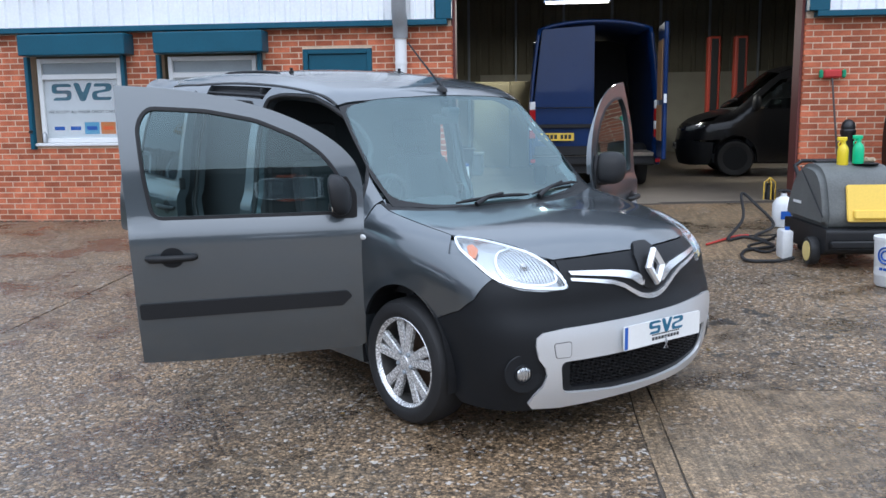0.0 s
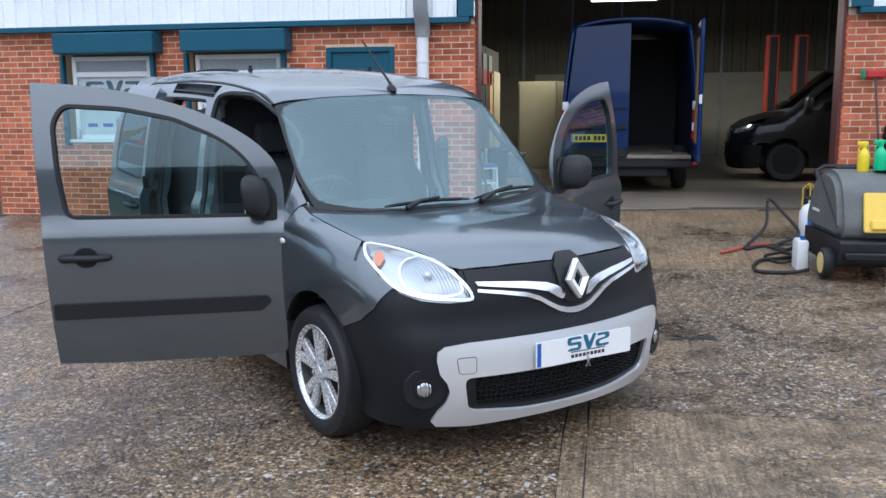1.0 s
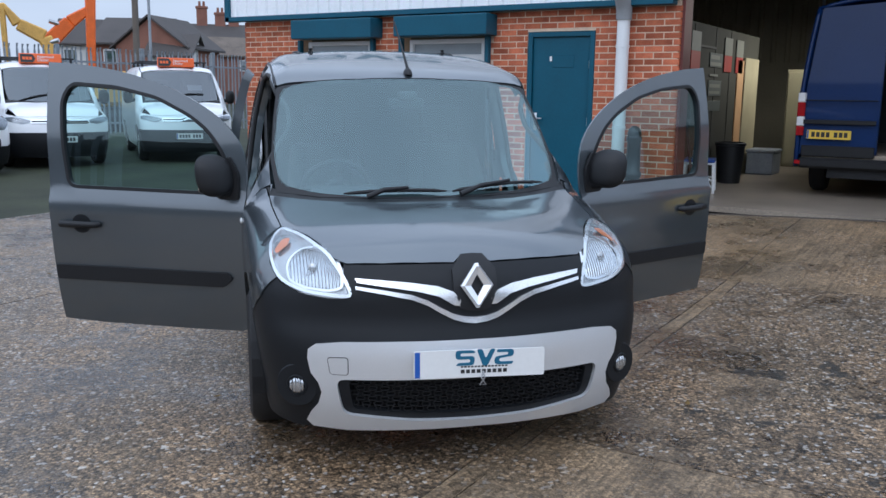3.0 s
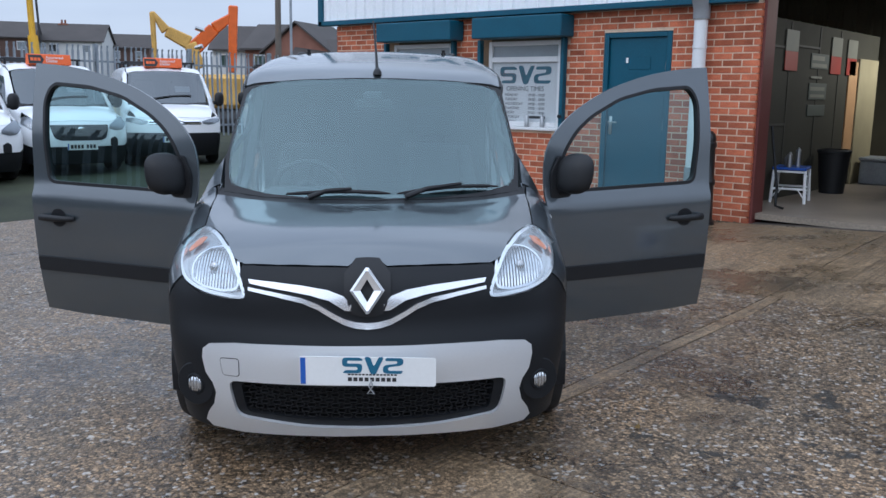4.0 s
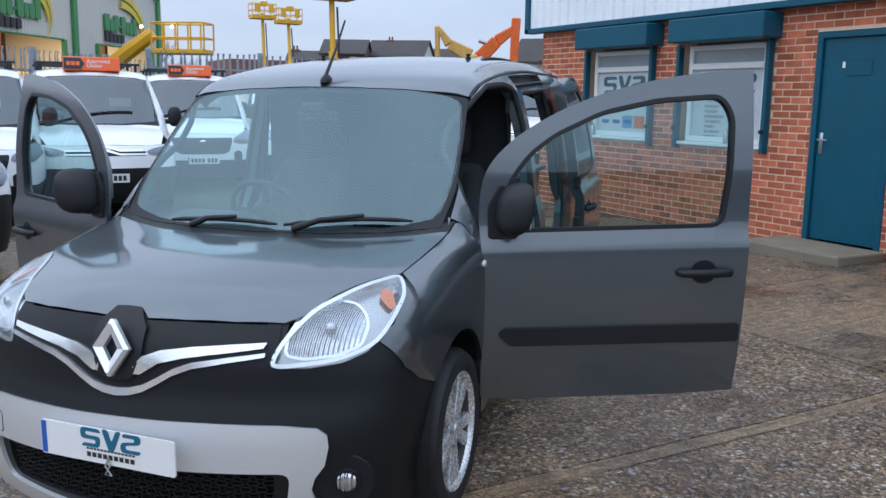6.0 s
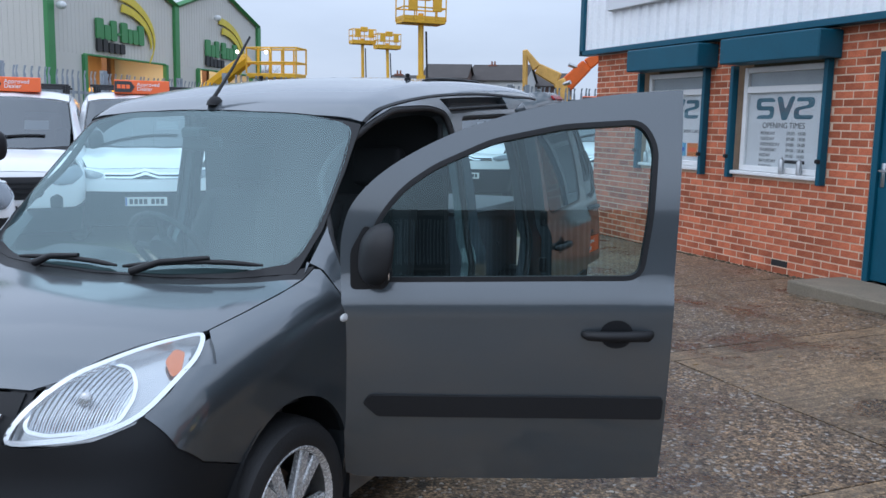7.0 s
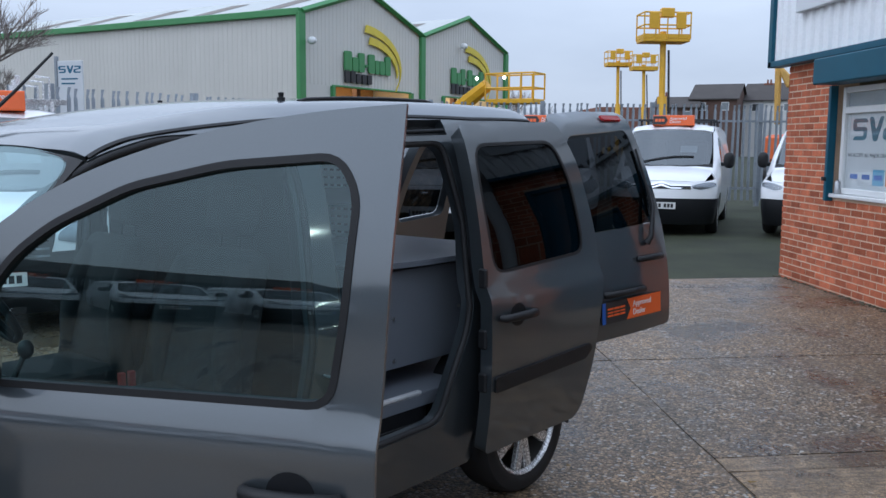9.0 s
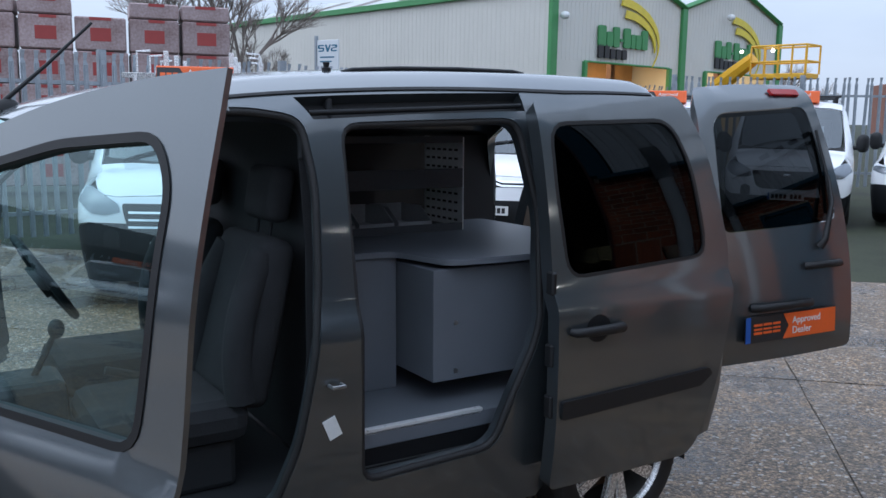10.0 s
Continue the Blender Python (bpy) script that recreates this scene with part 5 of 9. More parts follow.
    st = T((2.555, 0.43))[0]
    bm = bmesh.new()
    lathe(bm, [(0.016, 0.0), (0.016, 0.012), (0.009, 0.014), (0.012, 0.03), (0.0, 0.033)], 12, Matrix.Translation((-st[0], sgn * st[1], st[2] - 0.002)))
    part("roof_stud", bm, BLACK_PLASTIC, van, smooth=40)

    # front door, hinged at its leading edge
    SHAPE[0] = door_form
    door_out = np.array([(1.162, 0.35), (1.158, 0.65), (1.156, 0.95), (1.150, 1.08)] + [tuple(v) for v in spline([(1.150, 1.08), (1.155, 1.18), (1.190, 1.285), (1.285, 1.385), (1.43, 1.475), (1.61, 1.552), (1.85, 1.618), (2.10, 1.657), (2.312, 1.672)], 4, False)[1:]] + [(2.310, 1.60), (2.296, 1.3), (2.280, 1.0), (2.266, 0.62), (2.256, 0.325), (2.0, 0.318), (1.4, 0.328), (1.2, 0.335)])
    door_win = rounded([(1.215, 1.040), (1.25, 1.15), (1.30, 1.25), (1.37, 1.333), (1.47, 1.402), (1.665, 1.488), (1.90, 1.537), (2.165, 1.555), (2.208, 1.48), (2.190, 1.24), (2.160, 1.047)], 0.045)
    angle = radians(64.75 if sgn > 0 else 61.75)
    hp = Vector((-1.15, sgn * 0.868, 0))
    turn = Matrix.Translation(hp) @ Matrix.Rotation(-sgn * angle, 4, "Z") @ Matrix.Translation(-hp)
    door = body_piece("front_door", VAN_GREY, van, P_SIDE, P_SIDE.flat(at_side(door_out)), [P_SIDE.flat(at_side(shrink(door_win, -0.013))), P_SIDE.flat(at_side(ellipse((2.085, 0.850), 0.052, 0.047, 0, 345, 23)))], right=right, rim=0.012, back=True, step=0.04)
    door.matrix_basis = turn
    body_piece("door_inner", VAN_GREY, door, P_SIDE, P_SIDE.flat(at_side(shrink(door_out, 0.055))), [P_SIDE.flat(at_side(shrink(door_win, -0.026))), P_SIDE.flat(at_side(ellipse((2.085, 0.850), 0.056, 0.051, 0, 345, 23)))], right=right, lift=-0.013, rim=0.035, back=True, step=0.05)
    body_piece("door_card", CABIN_DARK, door, P_SIDE, rounded(P_SIDE.flat(at_side([(1.24, 0.42), (1.24, 0.99), (2.17, 0.985), (2.19, 0.42)])), 0.05), right=right, lift=-0.05, rim=0.03, back=True, step=0.06, label="dark moulded door trim")
    w3 = P_SIDE.flat(at_side(door_win))
    body_piece("door_window", DOOR_GLASS, door, P_SIDE, shrink(w3, -0.003), right=right, lift=-0.014, rim=0.0, step=0.06, smooth=180, label="green-tinted side window")
    body_piece("window_seal", BLACK_PLASTIC, door, P_SIDE, P_SIDE.flat(at_side(shrink(door_win, -0.017))), [w3], right=right, lift=0.003, rim=0.03, step=0.02)
    body_piece("door_moulding", BLACK_PLASTIC, door, P_SIDE, rounded(P_SIDE.flat(S((1.225, 0.612), (1.275, 0.566), (2.248, 0.552), (2.252, 0.628), (1.25, 0.640))), 0.012), right=right, lift=0.014, rim=0.016, step=0.03)
    hs = S((2.09, 0.850))[0]
    bm = bmesh.new()
    lathe(bm, [(0.0, -0.042), (0.036, -0.040), (0.050, -0.026), (0.0535, -0.001), (0.0545, 0.0)], 24, Matrix.Translation((-2.085, sgn * (hs[1] + 0.001), 0.850)) @ Matrix.Rotation(radians(-90 * sgn), 4, "X") @ Matrix.Diagonal((1.05, 0.9, 1, 1)))
    # cup coloured black, the shade inside the recess being part of that colour
    cup = part("handle_cup", bm, BUMPER_BLACK, door, smooth=60)
    bm = bmesh.new()
    tube(bm, [(-b, sgn * (hs[1] + o), 0.850) for b, o in ((1.975, 0.004), (1.985, 0.022), (2.03, 0.032), (2.12, 0.034), (2.185, 0.028), (2.20, 0.004))], [0.013, 0.016, 0.017, 0.018, 0.019, 0.014], 10)
    part("door_handle", bm, BLACK_PLASTIC, door, "black pull handle", smooth=60)
    # mirror on the door's front corner
    bm = bmesh.new()
    prism(bm, rounded([(-1.185, 1.0), (-1.30, 1.0), (-1.33, 1.05), (-1.29, 1.18), (-1.235, 1.22), (-1.185, 1.13)], 0.02), 0.02, Matrix.Translation((0, sgn * 0.865 + 0.01, 0)) @ Matrix.Rotation(radians(90), 4, "X"), 0.004)
    base = part("door_mirror", bm, BLACK_PLASTIC, door, smooth=40)
    bm = bmesh.new()
    vs = ball(bm, (0, 0, 0), 1.0, 24, 16)
    for v in vs:
        x, y, z = v.co
        w = 0.098 * math.copysign(abs(y) ** 0.75, y)
        h = 0.102 * math.copysign(abs(z) ** 0.72, z)
        d = 0.07 * x if x > 0 else 0.03 * x
        v.co = Vector((d - 0.03 * y * sgn - 0.02 * z, w, h))
    bmesh.ops.transform(bm, matrix=Matrix.Translation((-1.290, sgn * 0.935, 1.128)), verts=vs)
    tube(bm, [(-1.25, sgn * 0.85, 1.05), (-1.26, sgn * 0.92, 1.055), (-1.285, sgn * 0.93, 1.06)], [0.035, 0.032, 0.03], 10)
    part("mirror_housing", bm, BLACK_PLASTIC, base, smooth=60)
    bm = bmesh.new()
    prism(bm, rounded([(-0.082, -0.078), (0.082, -0.078), (0.086, 0.078), (-0.086, 0.078)], 0.03), 0.004, Matrix.Translation((-1.317, sgn * 0.935, 1.128)) @ Matrix.Rotation(radians(-90), 4, "Y") @ Matrix.Rotation(radians(90), 4, "Z"))
    part("mirror_glass", bm, CHROME, base)

    SHAPE[0] = grey_form
    # sliding door, run back along the side
    slide_out = rounded([(2.330, 0.315), (2.325, 1.0), (2.330, 1.45), (2.335, 1.665), (3.035, 1.69), (3.12, 1.5), (3.195, 1.13), (3.185, 0.90), (3.12, 0.60), (3.05, 0.36), (3.00, 0.312)], 0.03)
    slide_win = rounded([(2.395, 1.06), (2.37, 1.35), (2.38, 1.585), (2.95, 1.60), (3.03, 1.43), (3.075, 1.09)], 0.075)
    slider = body_piece("sliding_door", VAN_GREY, van, P_SIDE, P_SIDE.flat(at_side(slide_out)), [P_SIDE.flat(at_side(shrink(slide_win, -0.004))), P_SIDE.flat(at_side(ellipse((2.50, 0.885), 0.052, 0.047, 0, 345, 23)))], right=right, rim=0.06, back=True, step=0.04)
    slider.matrix_basis = Matrix.Translation((-0.805, sgn * 0.112, 0))
    body_piece("slider_window", PRIVACY_GLASS, slider, P_SIDE, P_SIDE.flat(at_side(slide_win)), right=right, lift=-0.006, rim=0.0, step=0.05, smooth=180, label="dark privacy glass")
    body_piece("window_seal", BLACK_PLASTIC, slider, P_SIDE, P_SIDE.flat(at_side(shrink(slide_win, -0.006))), [P_SIDE.flat(at_side(shrink(slide_win, 0.008)))], right=right, lift=0.0, rim=0.02, step=0.02)
    body_piece("door_moulding", BLACK_PLASTIC, slider, P_SIDE, rounded(P_SIDE.flat(S((2.345, 0.580), (3.02, 0.600), (3.08, 0.640), (3.06, 0.665), (2.345, 0.645))), 0.01), right=right, lift=0.012, rim=0.015, step=0.03)
    hs = S((2.5, 0.885))[0]
    bm = bmesh.new()
    lathe(bm, [(0.0, -0.042), (0.036, -0.040), (0.050, -0.026), (0.0535, -0.001), (0.0545, 0.0)], 24, Matrix.Translation((-2.50, sgn * (hs[1] + 0.001), 0.885)) @ Matrix.Rotation(radians(-90 * sgn), 4, "X") @ Matrix.Diagonal((1.0, 0.9, 1, 1)))
    # black here too, to put the recess's shade into the cup
    part("handle_cup", bm, BUMPER_BLACK, slider, smooth=60)
    bm = bmesh.new()
    tube(bm, [(-b, sgn * (hs[1] + o), 0.885) for b, o in ((2.375, 0.004), (2.385, 0.022), (2.43, 0.032), (2.53, 0.034), (2.585, 0.028), (2.60, 0.004))], [0.013, 0.016, 0.017, 0.018, 0.019, 0.014], 10)
    part("door_handle", bm, BLACK_PLASTIC, slider, smooth=60)
    for z in (0.62, 0.80, 1.05):
        bm = bmesh.new()
        box(bm, -2.338, -2.316, sgn * 0.85 - 0.02, sgn * 0.85 + 0.02, z - 0.04, z + 0.04, 0.006)
        part("door_stop", bm, BLACK_PLASTIC, slider)

    # rear wheel and front wheel
    for ax_b in (AXLE_F, AXLE_R):
        wheel_m = Matrix.Translation((-ax_b, sgn * 0.775, TYRE_R)) @ Matrix.Rotation(radians(-90 * sgn), 4, "X")
        bm = bmesh.new()
        lathe(bm, [(0.195, -0.10), (0.25, -0.108), (0.295, -0.098), (0.311, -0.07), (0.315, -0.03), (0.315, 0.03), (0.311, 0.07), (0.295, 0.098), (0.262, 0.110), (0.236, 0.104), (0.224, 0.096)], 48, wheel_m, False)
        wheel = part("wheel", bm, RUBBER, van, "black tyre on a silver alloy rim", smooth=35)
        bm = bmesh.new()
        lathe(bm, [(0.226, 0.097), (0.222, 0.100), (0.214, 0.094), (0.207, 0.080)], 48, wheel_m, False)
        part("rim_lip", bm, ALLOY, wheel, smooth=40)
        bm = bmesh.new()
        lathe(bm, [(0.207, 0.080), (0.203, 0.06), (0.200, 0.0), (0.200, -0.09), (0.0, -0.09)], 48, wheel_m, False)
        part("rim_barrel", bm, SHADED_RIM, wheel, smooth=40)
        bm = bmesh.new()
        lathe(bm, [(0.0, 0.0), (0.14, 0.0), (0.14, -0.03)], 24, wheel_m)
        part("brake_disc", bm, RUSTY, wheel)
        for i in range(5):
            a0 = 2 * math.pi * i / 5 + 0.3
            bm = bmesh.new()
            for s2 in (-1, 1):
                u, w = a0 + s2 * 0.16, a0 + s2 * 0.20
                p0, p1 = Vector((0.040 * math.cos(u), 0.040 * math.sin(u))), Vector((0.212 * math.cos(w), 0.212 * math.sin(w)))
                side = Vector((-(p1 - p0).y, (p1 - p0).x)).normalized()
                pts = [p0 - side * 0.020, p1 - side * 0.027, p1 + side * 0.027, p0 + side * 0.020]
                prism(bm, [tuple(q) for q in pts], 0.026, wheel_m @ Matrix.Translation((0, 0, 0.058)), 0.007)
            part("spoke", bm, ALLOY, wheel, smooth=30)
            bm = bmesh.new()
            bx, by = 0.052 * math.cos(a0 + 0.63), 0.052 * math.sin(a0 + 0.63)
            lathe(bm, [(0.011, 0.075), (0.011, 0.092), (0.006, 0.096), (0.0, 0.096)], 10, wheel_m @ Matrix.Translation((bx, by, 0)))
            part("wheel_bolt", bm, STEEL_GREY, wheel)
        bm = bmesh.new()
        lathe(bm, [(0.066, 0.055), (0.064, 0.080), (0.034, 0.087), (0.030, 0.092), (0.0, 0.094)], 24, wheel_m)
        part("hub_cap", bm, ALLOY, wheel, smooth=30)

    # rear door, swung right round
    P_T = P_TAIL
    if sgn > 0:
        rl = [(0.74, 0.55), (0.745, 0.9), (0.73, 1.15), (0.69, 1.45), (0.63, 1.68), (0.58, 1.745), (0.3, 1.768), (-0.13, 1.773), (-0.13, 0.55)]
        rw = [(0.66, 1.12), (0.63, 1.35), (0.58, 1.58), (0.52, 1.63), (-0.05, 1.665), (-0.06, 1.145)]
    else:
        rl = [(0.74, 0.55), (0.745, 0.9), (0.73, 1.15), (0.69, 1.45), (0.63, 1.68), (0.58, 1.745), (0.3, 1.768), (0.135, 1.773), (0.135, 0.55)]
        rw = [(0.66, 1.12), (0.63, 1.35), (0.58, 1.58), (0.52, 1.63), (0.20, 1.65), (0.20, 1.145)]
    rdoor = body_piece("rear_door", VAN_GREY, van, P_T, P_T.flat(at_tail(rounded(rl, 0.04))), [P_T.flat(at_tail(shrink(rounded(rw, 0.05), -0.003)))], right=right, rim=0.06, back=True, step=0.04)
    hp = Vector((-4.20, sgn * 0.735, 0))
    rdoor.matrix_basis = Matrix.Translation(hp) @ Matrix.Rotation(-sgn * radians(90), 4, "Z") @ Matrix.Translation(-hp)
    body_piece("rear_window", PRIVACY_GLASS, rdoor, P_T, P_T.flat(at_tail(rounded(rw, 0.05))), right=right, lift=-0.004, rim=0.0, step=0.05, smooth=180, label="dark privacy glass")
    if sgn > 0:
        def tail_m(l, z, up=0.0):
            q = at_tail([(l, z)])[0]
            n = form_normal(q[None])[0]
            return Matrix.Translation((-q[0] - n[0] * up, q[1] + n[1] * up, q[2] + n[2] * up)) @ Vector((-n[0], n[1], n[2])).to_track_quat("Z", "Y").to_matrix().to_4x4()
        m0 = tail_m(0.315, 0.70, 0.012)
        bm = bmesh.new()
        prism(bm, rounded([(-0.285, -0.058), (0.285, -0.058), (0.285, 0.058), (-0.285, 0.058)], 0.01), 0.006, m0)
        show = part("show_plate", bm, INK, rdoor, "black and orange show plate")
        bm = bmesh.new()
        prism(bm, [(-0.055, -0.056), (-0.02, 0.0), (-0.055, 0.056), (0.283, 0.056), (0.283, -0.056)], 0.002, m0 @ Matrix.Translation((0, 0, 0.006)))
        part("plate_panel", bm, ORANGE, show)
        bm = bmesh.new()
        box(bm, -0.284, -0.255, -0.056, 0.056, 0.006, 0.008, m=m0)
        part("plate_band", bm, PLATE_BLUE, show)
        for i, wd in enumerate((0.05, 0.05, 0.045)):
            for y0, y1 in ((-0.022, -0.012), (-0.004, 0.004), (0.014, 0.024)):
                bm = bmesh.new()
                box(bm, -0.235 + i * 0.058, -0.235 + i * 0.058 + wd, y0, y1, 0.006, 0.008, m=m0)
                part("emblem_bar", bm, ORANGE, show)
        words("Approved", 0.045, WHITE, m0 @ Matrix.Translation((0.0, 0.008, 0.0085)), show, align="LEFT")
        words("Dealer", 0.045, WHITE, m0 @ Matrix.Translation((0.0, -0.038, 0.0085)), show, align="LEFT")
        bm = bmesh.new()
        tube(bm, [tail_m(l, 0.79, u).translation for l, u in ((0.54, 0.0), (0.52, 0.025), (0.36, 0.032), (0.20, 0.025), (0.18, 0.0))], 0.018, 8)
        part("grab_handle", bm, BLACK_PLASTIC, rdoor, smooth=60)
        bm = bmesh.new()
        tube(bm, [tail_m(l, 0.95, u).translation for l, u in ((0.20, 0.004), (0.185, 0.028), (0.08, 0.034), (-0.01, 0.03), (-0.03, 0.004))], 0.017, 8)
        part("door_handle", bm, BLACK_PLASTIC, rdoor, smooth=60)
        bm = bmesh.new()
        prism(bm, rounded([(-0.10, -0.02), (0.10, -0.02), (0.10, 0.02), (-0.10, 0.02)], 0.012), 0.012, tail_m(0.06, 1.728, 0.0), 0.003)
        part("brake_light", bm, RED_LENS, rdoor, "red high brake light")
        bm = bmesh.new()
        tube(bm, [tail_m(l, z, u).translation for l, z, u in ((0.10, 1.03, 0.01), (0.085, 1.06, 0.035), (0.0, 1.22, 0.04), (-0.045, 1.34, 0.02))], [0.022, 0.016, 0.01, 0.007], 8)
        tube(bm, [tail_m(l, z, 0.012).translation for l, z in ((-0.02, 1.18), (-0.045, 1.35), (-0.06, 1.55))], 0.008, 8)
        part("wiper", bm, BLACK_PLASTIC, rdoor, smooth=60)

# -- aerial, wipers --
ap = T((1.59, 0.02))[0]
bm = bmesh.new()
lathe(bm, [(0.034, -0.004), (0.03, 0.012), (0.016, 0.03), (0.0, 0.036)], 16, Matrix.Translation((-ap[0] - 0.01, 0.02, ap[2])) @ Matrix.Diagonal((1.5, 0.75, 1, 1)))
tube(bm, [(-ap[0] + 0.012, 0.02, ap[2] + 0.014), (-ap[0] - 0.14, 0.01, ap[2] + 0.15), (-ap[0] - 0.29, -0.005, ap[2] + 0.295)], [0.009, 0.006, 0.005], 8)
part("aerial", bm, BLACK_PLASTIC, van, smooth=50)
for l0, l1, b0, b1, pb, pl in ((-0.41, 0.09, 0.985, 0.955, 0.94, -0.30), (0.12, 0.62, 0.955, 1.075, 0.935, 0.16)):
    bm = bmesh.new()
    p0, p1 = np.array((b0, l0)), np.array((b1, l1))
    pts = [T(tuple(p0 + (p1 - p0) * i / 8))[0] for i in range(9)]
    tube(bm, [(-p[0] + 0.012, p[1], p[2] + 0.016) for p in pts], [0.005] + [0.009] * 7 + [0.004], 8)
    piv, mid = T((pb, pl))[0], pts[5]
    tube(bm, [(-piv[0], piv[1], piv[2] + 0.012), (-(0.6 * piv[0] + 0.4 * mid[0]) + 0.01, 0.6 * piv[1] + 0.4 * mid[1], 0.6 * piv[2] + 0.4 * mid[2] + 0.035), (-mid[0] + 0.012, mid[1], mid[2] + 0.03)], [0.015, 0.011, 0.008], 8)
    part("wiper", bm, BLACK_PLASTIC, van, smooth=60)

# -- cab and load bay --
def vb(bm, b0, b1, l0, l1, z0, z1, bevel=0.01, seg=2):
    return box(bm, -b1, -b0, l0, l1, z0, z1, bevel, seg=seg)


def van_box(name, material, b0, b1, l0, l1, z0, z1, bevel=0.008, label="", parent=None):
    bm = bmesh.new()
    vb(bm, b0, b1, l0, l1, z0, z1, bevel)
    return part(name, bm, material, parent or van, label)


van_box("cab_floor", CABIN_DARK, 0.95, 2.43, -0.80, 0.80, 0.30, 0.40)
van_box("firewall", CABIN_DARK, 0.93, 0.99, -0.74, 0.74, 0.36, 0.95)
van_box("bulkhead", pbr("bulkhead_grey", (0.02, 0.021, 0.024), 0.8, 0, 0.1), 2.435, 2.455, -0.72, 0.70, 0.40, 1.66)
van_box("underbody", BLACK_PLASTIC, 0.5, 4.1, -0.62, 0.62, 0.20, 0.30, 0.02)
# dashboard with a hooded top
bm = bmesh.new()
prof = [(0.98, 0.62), (0.98, 0.99), (1.08, 1.015), (1.26, 1.01), (1.36, 0.97), (1.40, 0.90), (1.36, 0.72), (1.28, 0.60)]
rows_ = [[bm.verts.new((-b, l, z + (0.045 if abs(l + 0.37) < 0.2 and 1.1 < b < 1.4 and z > 0.9 else 0))) for b, z in prof] for l in (-0.74, -0.58, -0.52, -0.37, -0.22, -0.16, 0.2, 0.74)]
for a, c in zip(rows_, rows_[1:]):
    for j in range(len(prof)):
        bm.faces.new((a[j], a[(j + 1) % len(prof)], c[(j + 1) % len(prof)], c[j]))
bm.faces.new(rows_[0][::-1])
bm.faces.new(rows_[-1])
bmesh.ops.recalc_face_normals(bm, faces=bm.faces[:])
part("dashboard", bm, CABIN_DARK, van, smooth=45)
wheel_at = Matrix.Translation((-1.73, -0.37, 0.99)) @ Matrix.Rotation(radians(-58), 4, "Y")
bm = bmesh.new()
ringp = [wheel_at @ Vector((0.185 * math.cos(a), 0.185 * math.sin(a), 0)) for a in span(0, 2 * math.pi, 32)]
tube(bm, ringp, 0.015, 8)
steering = part("steering_wheel", bm, CABIN_DARK, van, smooth=60)
bm = bmesh.new()
lathe(bm, [(0.07, -0.04), (0.075, -0.01), (0.05, 0.012), (0, 0.016)], 20, wheel_at)
for a in (0.2, math.pi - 0.2, -math.pi / 2):
    tube(bm, [wheel_at @ Vector((0.06 * math.cos(a), 0.06 * math.sin(a), -0.01)), wheel_at @ Vector((0.18 * math.cos(a), 0.18 * math.sin(a), 0))], 0.018, 6)
part("wheel_hub", bm, CABIN_DARK, steering, smooth=40)


def cab_seat(l0, wide):
    seat = van_box("seat_cushion", SEAT_CLOTH, 1.72, 2.20, l0 - wide, l0 + wide, 0.56, 0.70, 0.05, "dark patterned cloth seat")
    van_box("seat_base", CABIN_DARK, 1.78, 2.16, l0 - wide + 0.05, l0 + wide - 0.05, 0.40, 0.56, 0.02, parent=seat)
    bm = bmesh.new()
    vs = box(bm, -0.065, 0.065, -wide, wide, 0.0, 0.56, 0.045, seg=3)
    for v in bm.verts:
        v.co.y *= 1 - 0.18 * max(0, v.co.z - 0.35) / 0.3
        v.co.x += 0.03 * math.cos(v.co.y / wide * 1.4)
    bmesh.ops.transform(bm, matrix=Matrix.Translation((-2.20, l0, 0.66)) @ Matrix.Rotation(radians(-14), 4, "Y"), verts=bm.verts[:])
    part("backrest", bm, SEAT_CLOTH, seat, smooth=50)
    for s_ in (-1, 1):
        bm = bmesh.new()
        tube(bm, spline([(0.035, s_ * (wide - 0.03), 0.02), (0.075, s_ * (wide - 0.035), 0.16), (0.085, s_ * (wide - 0.045), 0.32), (0.05, s_ * (wide - 0.075), 0.50)], 4, False), 0.05, 10)
        bmesh.ops.transform(bm, matrix=Matrix.Translation((-2.20, l0, 0.66)) @ Matrix.Rotation(radians(-14), 4, "Y"), verts=bm.verts[:])
        part("bolster", bm, SEAT_CLOTH, seat, smooth=60)
    bm = bmesh.new()
    vs = box(bm, -0.045, 0.045, -0.13, 0.13, 0, 0.19, 0.035, seg=3)
    cyl(bm, (0, -0.06, -0.1), (0, -0.06, 0.05), 0.007, n=8)
    cyl(bm, (0, 0.06, -0.1), (0, 0.06, 0.05), 0.007, n=8)
    bmesh.ops.transform(bm, matrix=Matrix.Translation((-2.345, l0, 1.25)) @ Matrix.Rotation(radians(-10), 4, "Y"), verts=bm.verts[:])
    part("headrest", bm, SEAT_CLOTH, seat, smooth=50)


cab_seat(-0.37, 0.24)
cab_seat(0.37, 0.24)
van_box("rear_view_mirror", CABIN_DARK, 1.53, 1.56, -0.10, 0.10, 1.43, 1.49, 0.015)
van_box("sensor_cover", CABIN_DARK, 1.46, 1.53, -0.05, 0.05, 1.48, 1.53, 0.015)

